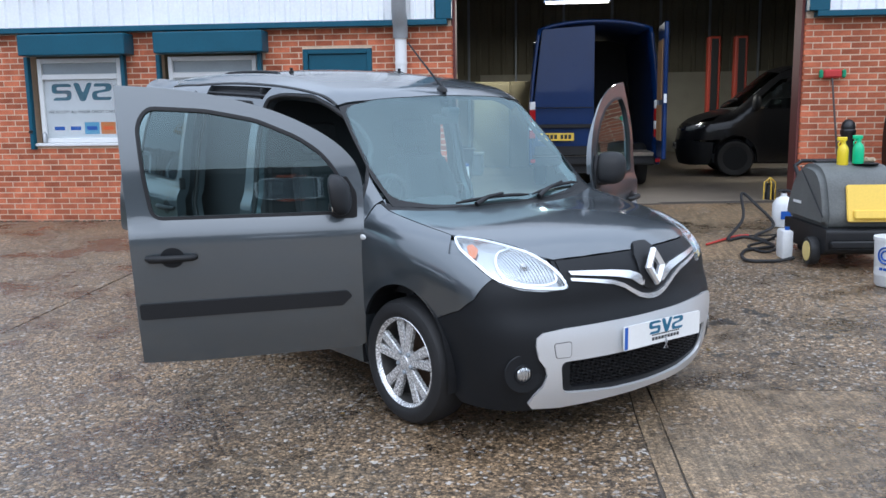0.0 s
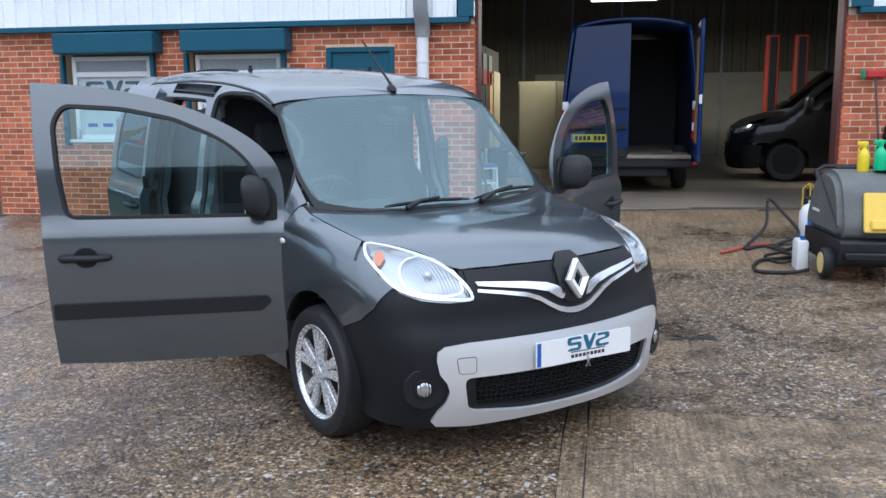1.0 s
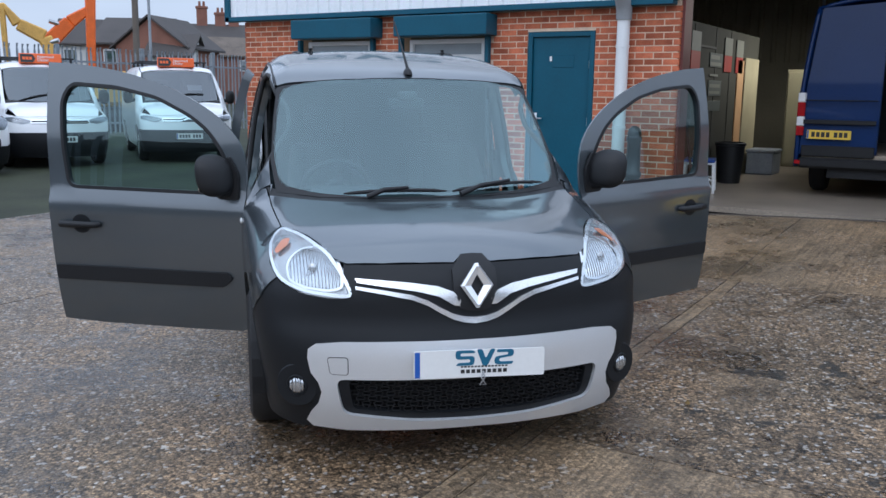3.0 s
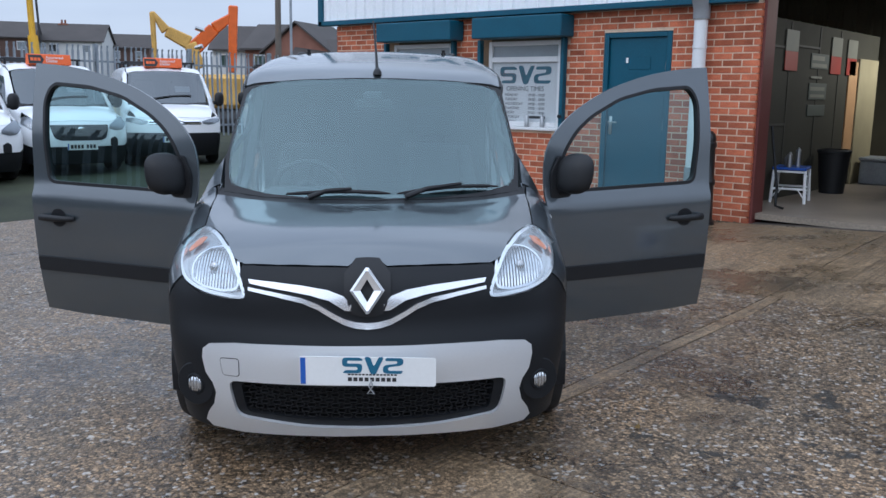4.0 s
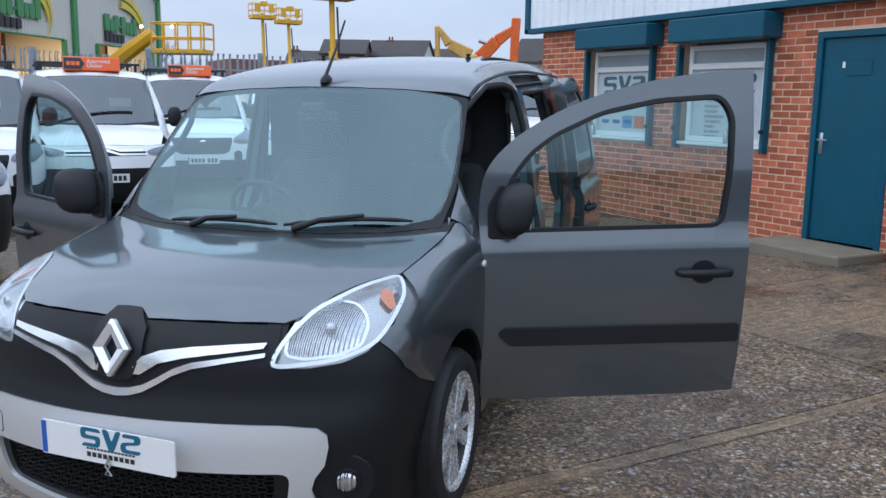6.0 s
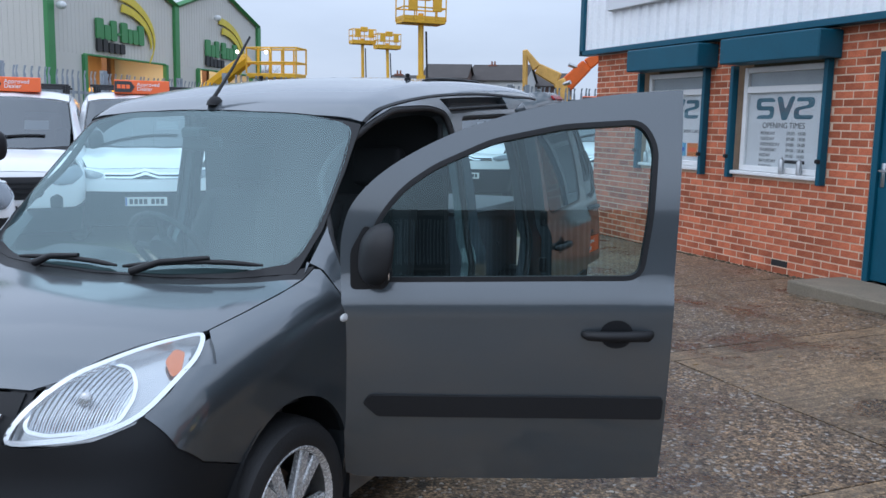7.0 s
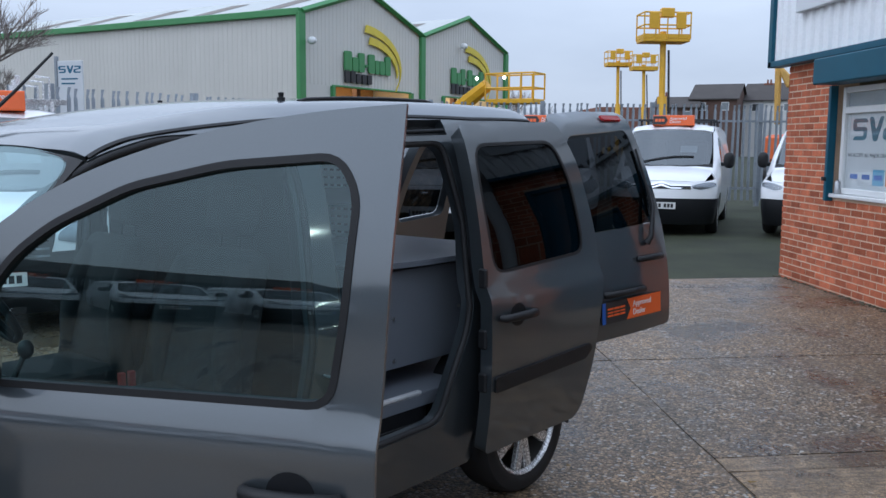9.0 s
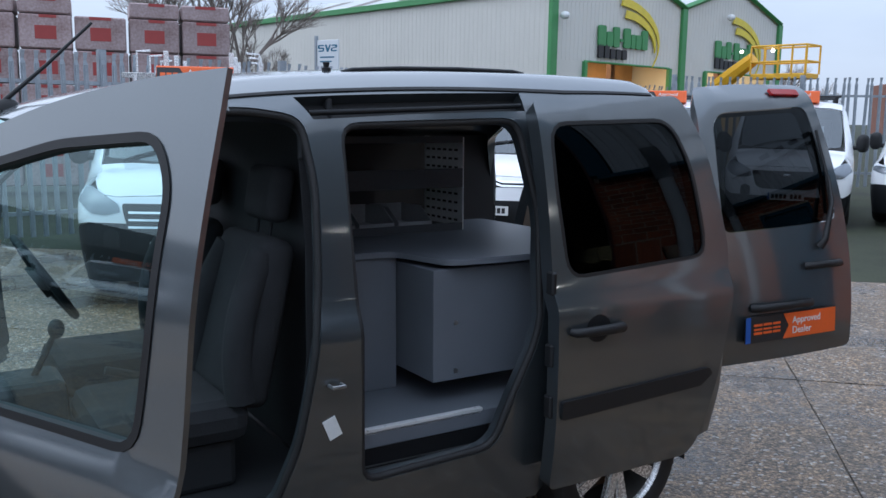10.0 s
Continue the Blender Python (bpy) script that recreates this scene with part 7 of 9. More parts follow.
slim = white_van("slim", False)
wide = white_van("wide", False)
racked = white_van("bar", True)
park(slim, -12.46, 11.39, -24, True)
park(slim, -11.67, 13.74, -34, False)
park(wide, -12.1, 9.3, -9, True)
park(wide, -11.65, 7.25, -6, False)
park(slim, -8.75, 5.35, -2, False)
park(wide, -8.45, 3.70, 0, False)
park(racked, -4.78, 3.40, 24, True)
# a second row behind the walk, seen in the mirroring side glass
for k in range(5):
    park(slim, 7.2 + 2.25 * (k - 2), -6.2 + 1.1 * (k - 2), 116, False)


BLACK_PAINT = pbr("black_van_paint", (0.010, 0.010, 0.011), 0.3, 0, 0.1, 2, 60, 0, coat=0.3, spec=0.25)
black = white_van("slim", False, BLACK_PAINT, "black van parked side-on in the dim workshop", "vehicles in the workshop", False)
black.matrix_world = Matrix.Translation((2.75, 16.6, gz)) @ Matrix.Rotation(radians(176), 4, "Z")
copy_thing(black, Matrix.Translation((5.55, 9.55, ground_z(5.5, 9.5))) @ Matrix.Rotation(radians(-84), 4, "Z"))
silver = white_van("slim", False, SILVER, "silver van parked deep in the workshop", "vehicles in the workshop", False)
silver.matrix_world = Matrix.Translation((4.0, 20.6, gz)) @ Matrix.Rotation(radians(178), 4, "Z")


# ---- inside the workshop ----
BLUE_PAINT = pbr("dark_blue_paint", (0.005, 0.024, 0.100), 0.3, 0, 0.08, 2, 100, 0, coat=0.3, spec=0.2)
PLY = pbr("plywood_lining", (0.42, 0.24, 0.11), 0.7, 0, 0.15, 3, 40, 0.05)
TUBE_LIGHT = glow("tube_light", (1.0, 0.93, 0.74), 3.0)


def tube_fitting(x, y, z, watts):
    f = thing("strip_light", "lit fluorescent strip light hanging under the roof", "strip light", group="workshop strip lights")
    bm = bmesh.new()
    box(bm, x - 0.62, x + 0.62, y - 0.09, y + 0.09, z, z + 0.07, 0.01)
    part("housing", bm, WHITE, f)
    for k in (-0.045, 0.045):
        bm = bmesh.new()
        cyl(bm, (x - 0.58, y + k, z - 0.02), (x + 0.58, y + k, z - 0.02), 0.017, n=8)
        part("tube", bm, TUBE_LIGHT, f)
    for k in (-0.4, 0.4):
        bm = bmesh.new()
        cyl(bm, (x + k, y, z + 0.07), (x + k, y, GZ), 0.006, n=6)
        part("hanger", bm, STEEL, f)
    li = bpy.data.lights.new("strip_light_glow", "AREA")
    li.shape, li.size, li.size_y, li.energy, li.color = "RECTANGLE", 1.2, 0.15, watts, (1.0, 0.93, 0.78)
    lo = new("strip_light_glow", li)
    lo.matrix_world = Matrix.Translation((x, y, z - 0.05))


# the second fitting is added, unseen behind the pier, to light the blue van
for x, y, z, w_ in ((0.95, 17.0, 3.44, 260), (6.3, 14.3, 3.55, 50)):
    tube_fitting(x, y, z, w_)

# dark blue high-roof van, its right rear door standing open
BX0, BX1, BY, BL, BZ = 0.06, 1.98, 13.35, 5.4, gz + 0.006
bv = thing("blue_van", "dark blue high-roof van, one rear door open, in the workshop", "van")
BTOP = BZ + 2.42


def bv_out(y, z):
    return 0.02 + 0.13 * max(0.0, (z - BZ - 1.1) / 1.3) ** 1.5


def bv_side(sgn, nm):
    bm = bmesh.new()
    cx, hw = (BX0 + BX1) / 2, (BX1 - BX0) / 2
    zs = [BZ + 0.38 + i * 0.17 for i in range(13)]
    ys = [BY - 0.02 + i * BL / 10 for i in range(11)]
    g = [[bm.verts.new((cx + sgn * (hw - bv_out(y, z)), y + 0.10 * ((z - BZ) / 2.4) ** 2, min(z, BTOP - 0.05))) for y in ys] for z in zs]
    for r0, r1 in zip(g, g[1:]):
        for i in range(10):
            bm.faces.new((r0[i], r0[i + 1], r1[i + 1], r1[i]))
    ob = part(nm, bm, BLUE_PAINT, bv, smooth=60)
    sm = ob.modifiers.new("sheet", "SOLIDIFY")
    sm.thickness, sm.offset = 0.05, 0


bv_side(-1, "side_panel")
bv_side(1, "side_panel")
bm = bmesh.new()
cx, hw = (BX0 + BX1) / 2, (BX1 - BX0) / 2 - 0.13
xs = [cx - hw + 2 * hw * i / 12 for i in range(13)]
g = [[bm.verts.new((x, y, BTOP + 0.06 - 0.12 * abs((x - cx) / hw) ** 2.5)) for x in xs] for y in (BY + 0.1, BY + 2.5, BY + BL)]
for r0, r1 in zip(g, g[1:]):
    for i in range(12):
        bm.faces.new((r0[i], r0[i + 1], r1[i + 1], r1[i]))
ob = part("roof", bm, BLUE_PAINT, bv, smooth=60)
sm = ob.modifiers.new("sheet", "SOLIDIFY")
sm.thickness, sm.offset = 0.05, 0
# closed left rear door, with its pressed window panel
bm = bmesh.new()
pts = [(BX0 + 0.05, BZ + 0.53), (cx - 0.005, BZ + 0.53), (cx - 0.005, BTOP + 0.0), (BX0 + 0.19, BTOP - 0.05), (BX0 + 0.07, BZ + 1.3)]
prism(bm, rounded(pts, 0.03), 0.06, wall_frame(0, BY + 0.02, 0) @ Matrix.Rotation(radians(-2), 4, "X"), 0.012)
ldoor = part("rear_door", bm, BLUE_PAINT, bv, smooth=40)
for z0, z1, dx in ((1.30, 2.02, 0.0), (2.08, 2.36, 0.05)):
    outer_ = rounded([(BX0 + 0.15 + dx, BZ + z0), (cx - 0.06, BZ + z0), (cx - 0.06, BZ + z1), (BX0 + 0.20 + dx, BZ + z1)], 0.05)
    for nm, ring, up_, mt in (("door_groove", outer_, 0.004, INK), ("door_pressing", shrink(outer_, 0.012), 0.008, BLUE_PAINT)):
        bm = bmesh.new()
        prism(bm, [tuple(q) for q in ring], 0.004, wall_frame(0, BY - 0.045 - up_ + 0.035 * z0, 0) @ Matrix.Rotation(radians(-2), 4, "X"), 0.001)
        part(nm, bm, mt, ldoor, smooth=40)
for z0, z1 in ((1.22, 1.235), (0.93, 0.985)):
    bm = bmesh.new()
    box(bm, BX0 + 0.08, cx - 0.03, BY - 0.062 + 0.035 * z0 * 0.2, BY - 0.03, BZ + z0, BZ + z1, 0.004)
    part("door_trim", bm, BLACK_PLASTIC, ldoor)
number_plate(bv, wall_frame(BX0 + 0.40, BY - 0.068, BZ + 0.80), PLATE_YELLOW)
bm = bmesh.new()
box(bm, BX0 + 0.06, BX1 - 0.06, BY - 0.10, BY + 0.1, BZ + 0.37, BZ + 0.505, 0.03)
part("rear_bumper", bm, BLACK_PLASTIC, bv)
bm = bmesh.new()
box(bm, BX0 + 0.08, cx - 0.02, BY - 0.052, BY - 0.03, BZ + 0.52, BZ + 0.66, 0.01)
part("door_foot", bm, BLACK_PLASTIC, ldoor)
for x in (BX0 + 0.0, BX1 - 0.09):
    for k, (z0, z1, mt) in enumerate(((0.78, 0.90, RED_LENS), (0.90, 1.02, WHITE), (1.02, 1.20, RED_LENS), (1.20, 1.32, WHITE))):
        bm = bmesh.new()
        box(bm, x, x + 0.09, BY - 0.06, BY + 0.04, BZ + z0, BZ + z1, 0.01)
        part("tail_light", bm, mt, bv)
    bm = bmesh.new()
    box(bm, x + 0.02, x + 0.09, BY - 0.11, BY - 0.098, BZ + 0.42, BZ + 0.47, 0.004)
    part("reflector", bm, RED_LENS, bv)
for x in (BX0 + 0.18, BX1 - 0.18):
    for y in (BY + 0.95, BY + 4.4):
        m = Matrix.Translation((x, y, BZ + 0.33)) @ Matrix.Rotation(radians(90), 4, "Y")
        bm = bmesh.new()
        lathe(bm, [(0.2, -0.1), (0.3, -0.1), (0.33, -0.06), (0.335, 0), (0.33, 0.06), (0.3, 0.1), (0.2, 0.1)], 28, m)
        part("wheel", bm, RUBBER, bv, smooth=40)
for nm, b, mt in (("load_floor", (BX0 + 0.08, BX1 - 0.08, BY - 0.02, BY + 3.4, BZ + 0.50, BZ + 0.56), GARAGE_FLOOR), ("bulkhead", (BX0 + 0.08, BX1 - 0.08, BY + 3.4, BY + 3.45, BZ + 0.5, BTOP), CABIN_DARK), ("chassis", (BX0 + 0.4, BX1 - 0.4, BY, BY + 5, BZ + 0.25, BZ + 0.5), BLACK_PLASTIC), ("cab_front", (BX0 + 0.1, BX1 - 0.1, BY + 4.3, BY + 5.3, BZ + 0.4, BZ + 1.5), BLUE_PAINT)):
    bm = bmesh.new()
    box(bm, *b, 0.01)
    part(nm, bm, mt, bv)
bm = bmesh.new()
rdm = Matrix.Translation((BX1 - 0.02, BY, 0)) @ Matrix.Rotation(radians(-93), 4, "Z")
box(bm, 0, 0.86, -0.03, 0.03, BZ + 0.50, BTOP - 0.04, 0.015, m=rdm)
odoor = part("rear_door", bm, BLUE_PAINT, bv, "open rear door lined with plywood")
for z0, z1 in ((0.75, 1.25), (1.32, 2.15)):
    bm = bmesh.new()
    box(bm, 0.08, 0.74, -0.042, -0.031, BZ + z0, BZ + z1, 0.004, m=rdm)
    part("ply_panel", bm, PLY, odoor)
bm = bmesh.new()
box(bm, 0.855, 0.872, -0.02, 0.02, BZ + 1.28, BZ + 1.40, m=rdm)
part("lock_plate", bm, WHITE, odoor)

PRINT_PALE = pbr("print_pale", (0.16, 0.16, 0.13), 0.6)
# partition with posters and a doorway
PX = OPEN_L - 0.40
for yy in (13.12, 14.80, 15.48):
    ps = thing("poster", "red and white poster hung on the workshop partition", "poster", group="posters on the partition")
    for z0, z1, mt in ((2.14, 2.40, PRINT_PALE), (1.90, 2.138, pbr("poster_red", (0.30, 0.03, 0.02), 0.5) if "poster_red" not in bpy.data.materials else bpy.data.materials["poster_red"])):
        bm = bmesh.new()
        box(bm, PX + 0.012, PX + 0.020, yy, yy + 0.42, z0, z1)
        part("sheet", bm, mt, ps)
for y0, y1, z0, z1 in ((14.05, 14.72, 1.95, 2.15), (14.05, 14.72, 1.54, 1.76), (14.05, 14.72, 1.32, 1.47)):
    ps = thing("notice_board", "dark printed board fixed on the workshop partition", "notice", group="boards on the partition")
    bm = bmesh.new()
    box(bm, PX + 0.002, PX + 0.014, y0, y1, z0, z1, 0.003)
    part("board", bm, pbr("board_dark", (0.06, 0.07, 0.06), 0.6) if "board_dark" not in bpy.data.materials else bpy.data.materials["board_dark"], ps)
dl = thing("door_2", "pale workshop door standing ajar", "door", kind="structure")
bm = bmesh.new()
box(bm, PX + 0.002, PX + 0.04, 16.02, 16.92, gz, 2.15, 0.004, m=None)
part("door_leaf", bm, pbr("cream_paint", (0.30, 0.26, 0.16), 0.6), dl)
# a tan board in place of the open gap, its colour standing for the light behind
bm = bmesh.new()
box(bm, PX + 0.002, PX + 0.02, 15.62, 16.0, gz + 0.5, 2.1)
part("lit_gap_board", bm, PLY, dl)

# low white platform with cans, bins
tb = thing("work_platform", "small white folding work platform with a blue top", "work platform", Matrix.Translation((-1.06, 13.0, gz + 0.006)) @ Matrix.Rotation(radians(13), 4, "Z") @ Matrix.Diagonal((0.9, 0.7, 0.88, 1)))
bm = bmesh.new()
box(bm, -0.22, 0.22, -0.35, 0.35, 0.46, 0.50, 0.008)
part("tabletop", bm, pbr("blue_plastic", (0.01, 0.06, 0.30), 0.4), tb)
for sx in (-0.2, 0.2):
    for sy in (-0.3, 0.3):
        bm = bmesh.new()
        tube(bm, [(sx, sy, 0.46), (sx * 1.1, sy * 1.12, 0.0)], 0.021, 8)
        part("leg", bm, WHITE, tb)
    for z in (0.17, 0.38):
        bm = bmesh.new()
        tube(bm, [(sx * 1.07, -0.32, z), (sx * 1.07, 0.32, z)], 0.012, 6)
        part("stretcher", bm, WHITE, tb)
for sy in (-0.3, 0.3):
    for z in (0.2, 0.44):
        bm = bmesh.new()
        tube(bm, [(-0.21, sy * 1.06, z), (0.21, sy * 1.06, z)], 0.017, 6)
        part("crossbar", bm, WHITE, tb)
    for sx in (-1, 1):
        bm = bmesh.new()
        tube(bm, [(sx * 0.12, sy * 1.07, 0.2), (sx * 0.21, sy * 1.1, 0.07)], 0.009, 6)
        part("brace", bm, WHITE, tb)
# joints between the partition's boards, a mid rail and a capping
bm = bmesh.new()
for y in (12.25, 13.3, 14.35, 15.18):
    box(bm, PX + 0.002, PX + 0.010, y - 0.012, y + 0.012, gz, 2.5, 0.002)
for y0, y1, z in ((12.27, 13.28, 1.22), (13.32, 14.33, 2.22), (12.27, 13.28, 2.18)):
    box(bm, PX + 0.002, PX + 0.014, y0, y1, z - 0.015, z + 0.015, 0.002)
tagged(from_bm("trim", bm, pbr("joint_strip", (0.035, 0.033, 0.026), 0.7, 0, 0.2)), "narrow dark jointing strips on the workshop partition", "trim", kind="structure")
for y0, z0, w_, h_ in ((14.05, 1.97, 0.60, 0.05), (14.05, 2.06, 0.5, 0.06), (14.06, 1.66, 0.58, 0.05), (14.06, 1.57, 0.58, 0.04), (14.05, 1.82, 0.45, 0.03)):
    pr = thing("printed_line", "pale line printed on a workshop notice", "lettering", group="lines on the notices")
    bm = bmesh.new()
    box(bm, PX + 0.0145, PX + 0.0165, y0 + 0.03, y0 + w_, z0, z0 + h_)
    part("ink_bar", bm, PRINT_PALE, pr)
lb = thing("pry_bar", "black steel bar leaning inside the workshop opening", "bar")
bm = bmesh.new()
tube(bm, [(OPEN_L + 0.16, 12.0, gz + 0.03), (OPEN_L + 0.06, 12.02, gz + 0.05), (OPEN_L + 0.03, 12.1, gz + 0.25), (OPEN_L - 0.12, 12.2, gz + 0.95)], 0.016, 8)
part("shaft", bm, BLACK_PLASTIC, lb, smooth=50)
for k, (ox, oy, h) in enumerate(((0.0, -0.15, 0.15), (0.05, 0.12, 0.2), (-0.1, 0.0, 0.1))):
    c = thing("spray_can", "silver can standing on the work platform", "can", Matrix.Translation((-1.06 + ox * 0.7, 13.0 + oy * 0.7, gz + 0.006 + 0.44)), "cans on the platform")
    bm = bmesh.new()
    lathe(bm, [(0.033, 0), (0.033, h), (0.015, h + 0.015), (0.015, h + 0.03)], 14)
    part("body", bm, STEEL, c, smooth=40)
bn = thing("waste_bin", "black plastic bin against the workshop partition", "bin", Matrix.Translation((-1.05, 14.5, gz + 0.006)) @ Matrix.Scale(0.8, 4))
bm = bmesh.new()
lathe(bm, [(0.20, 0.0), (0.26, 0.68), (0.28, 0.69), (0.28, 0.73), (0.24, 0.75), (0.24, 0.60)], 24)
part("tub", bm, BLACK_PLASTIC, bn, smooth=40)
cb = thing("storage_box", "grey storage box on the workshop floor", "box", Matrix.Translation((-1.0, 16.5, gz + 0.006)) @ Matrix.Scale(0.85, 4))
bm = bmesh.new()
box(bm, -0.25, 0.25, -0.35, 0.35, 0, 0.42, 0.02)
part("body", bm, STEEL_GREY, cb)
bm = bmesh.new()
box(bm, -0.27, 0.27, -0.37, 0.37, 0.42, 0.48, 0.015)
part("lid", bm, STEEL_GREY, cb)

# two-post vehicle lift, red
RED_PAINT = pbr("lift_red", (0.26, 0.03, 0.015), 0.45, 0, 0.15)
for x in (3.95, 4.5):
    lp = thing("lift_post", "red steel post of a vehicle lift", "vehicle lift", Matrix.Translation((x, 19.4, gz)), "vehicle lift posts")
    bm = bmesh.new()
    box(bm, -0.13, 0.13, -0.12, 0.12, 0, 2.65, 0.02)
    part("post", bm, RED_PAINT, lp)
    bm = bmesh.new()
    box(bm, -0.07, 0.07, -0.135, -0.121, 0.3, 2.6, 0.004)
    part("slide_channel", bm, BLACK_PLASTIC, lp)
# pale cabinets and a barred gate by the back wall
cab_ = thing("cabinet", "tall cream cabinet in the workshop", "cabinet", Matrix.Translation((-0.25, 18.6, gz + 0.006)))
for k, x in enumerate((-0.45, 0.32)):
    bm = bmesh.new()
    box(bm, x - 0.38, x + 0.38, -0.3, 0.3, 0, 1.75, 0.01)
    part("body", bm, pbr("cabinet_cream", (0.26, 0.23, 0.14), 0.55) if "cabinet_cream" not in bpy.data.materials else bpy.data.materials["cabinet_cream"], cab_)
    bm = bmesh.new()
    box(bm, x - 0.35, x + 0.35, -0.315, -0.301, 0.05, 1.70, 0.004)
    part("door", bm, bpy.data.materials["cabinet_cream"], cab_)

# ---- pressure washer, hoses and valeting things by the pier ----
WASH_GREY = pbr("washer_grey", (0.115, 0.12, 0.115), 0.65, 0, 0.25, 4, 60, 0.05)
WASH_YELLOW = pbr("washer_yellow", (0.78, 0.52, 0.07), 0.45, 0, 0.06)
wz = ground_z(2.9, 8.2) + 0.010
wm = Matrix.Translation((2.91, 7.84, wz)) @ Matrix.Rotation(radians(3), 4, "Z")
ws_ = thing("pressure_washer", "grey and yellow hot pressure washer on wheels", "pressure washer", wm)
across = Matrix(((0, 0, 1, -0.33), (1, 0, 0, 0), (0, 1, 0, 0), (0, 0, 0, 1)))     # outline in depth and height, pulled across the width
bm = bmesh.new()
hood_p = [(0.03, 0.34), (0.0, 0.44), (0.05, 0.62), (0.13, 0.78), (0.27, 0.865), (0.50, 0.885), (0.66, 0.85), (0.80, 0.74), (0.95, 0.50), (0.98, 0.34)]
prism(bm, rounded(hood_p, 0.08), 0.66, across)
bmesh.ops.bevel(bm, geom=[e for e in bm.edges if len({round(v.co.x, 3) for v in e.verts}) == 1], offset=0.045, segments=3, affect="EDGES")
hood_ = part("hood", bm, WASH_GREY, ws_, smooth=50)
bm = bmesh.new()
prism(bm, rounded([(-0.05, 0.14), (-0.06, 0.335), (0.05, 0.345), (0.98, 0.335), (0.98, 0.12), (0.08, 0.10)], 0.03), 0.66, across, 0.012)
part("chassis", bm, BLACK_PLASTIC, ws_, smooth=40)
bm = bmesh.new()
box(bm, -0.30, 0.30, -0.085, -0.055, 0.17, 0.25, 0.02)
part("front_bumper", bm, BLACK_PLASTIC, ws_, smooth=40)
flap_m = Matrix.Translation((0.04, -0.022, 0.43)) @ Matrix.Rotation(radians(70), 4, "X")
bm = bmesh.new()
prism(bm, rounded([(-0.19, -0.03), (0.20, -0.03), (0.185, 0.30), (-0.175, 0.30)], 0.025), 0.022, flap_m, 0.006)
part("front_flap", bm, WASH_YELLOW, hood_)
bm = bmesh.new()
box(bm, -0.14, 0.15, -0.015, 0.07, 0.02, 0.05, 0.012, m=flap_m)
part("flap_lip", bm, WASH_YELLOW, hood_)
for z_ in (0.50, 0.54, 0.58, 0.62):
    bm = bmesh.new()
    box(bm, 0.327, 0.336, 0.30, 0.72, z_, z_ + 0.018, 0.002)
    part("vent_slot", bm, BLACK_PLASTIC, hood_)
bm = bmesh.new()
box(bm, -0.336, -0.331, 0.56, 0.76, 0.50, 0.525, 0.001)
part("maker_bar", bm, WHITE, hood_)
bm = bmesh.new()
tube(bm, [(-0.334, 0.03, 0.44), (-0.336, 0.34, 0.66), (-0.33, 0.62, 0.84)], 0.007, 6)
part("side_seam", bm, BLACK_PLASTIC, hood_, smooth=60)
for sx in (-0.37, 0.37):
    m = Matrix.Translation((sx, 0.16, 0.125)) @ Matrix.Rotation(radians(90), 4, "Y")
    bm = bmesh.new()
    lathe(bm, [(0.085, -0.04), (0.118, -0.04), (0.125, -0.02), (0.125, 0.02), (0.118, 0.04), (0.085, 0.04)], 24, m)
    w = part("wheel", bm, RUBBER, ws_, smooth=40)
    bm = bmesh.new()
    lathe(bm, [(0.0, -0.045), (0.088, -0.045), (0.09, 0.0), (0.088, 0.045), (0.0, 0.045)], 20, m)
    part("wheel_disc", bm, pbr("cream_wheel", (0.72, 0.56, 0.20), 0.5, 0, 0.1) if "cream_wheel" not in bpy.data.materials else bpy.data.materials["cream_wheel"], w, smooth=30)
for sx in (-0.2, 0.2):
    m = Matrix.Translation((sx, 0.86, 0.07)) @ Matrix.Rotation(radians(90), 4, "Y")
    bm = bmesh.new()
    lathe(bm, [(0.0, -0.02), (0.06, -0.02), (0.07, -0.01), (0.07, 0.01), (0.06, 0.02), (0.0, 0.02)], 16, m)
    part("castor", bm, RUBBER, ws_, smooth=40)
bm = bmesh.new()
tube(bm, [(-0.27, 0.80, 0.70), (-0.28, 0.92, 0.83), (-0.2, 0.97, 0.87), (0.2, 0.97, 0.87), (0.28, 0.92, 0.83), (0.27, 0.80, 0.70)], 0.019, 8)
part("push_handle", bm, BLACK_PLASTIC, ws_, smooth=60)
bm = bmesh.new()
lathe(bm, [(0.0, 0.868), (0.10, 0.874), (0.11, 0.885), (0.0, 0.89)], 20, Matrix.Translation((0.14, 0.34, 0)))
part("filler_cap", bm, BLACK_PLASTIC, hood_, smooth=40)
bm = bmesh.new()
box(bm, -0.24, -0.02, 0.50, 0.62, 0.875, 0.90, 0.008)
part("control_panel", bm, BLACK_PLASTIC, hood_)
cn = thing("canister", "pale plastic canister beside the pressure washer", "canister", Matrix.Translation((2.40, 8.32, ground_z(2.4, 8.3) + 0.010)))
bm = bmesh.new()
box(bm, -0.05, 0.05, -0.11, 0.11, 0.0, 0.27, 0.025, seg=2)
part("body", bm, WHITE, cn, smooth=40)
bm = bmesh.new()
cyl(bm, (0, -0.06, 0.26), (0, -0.06, 0.30), 0.022, n=12)
part("cap", bm, PLATE_BLUE, cn)


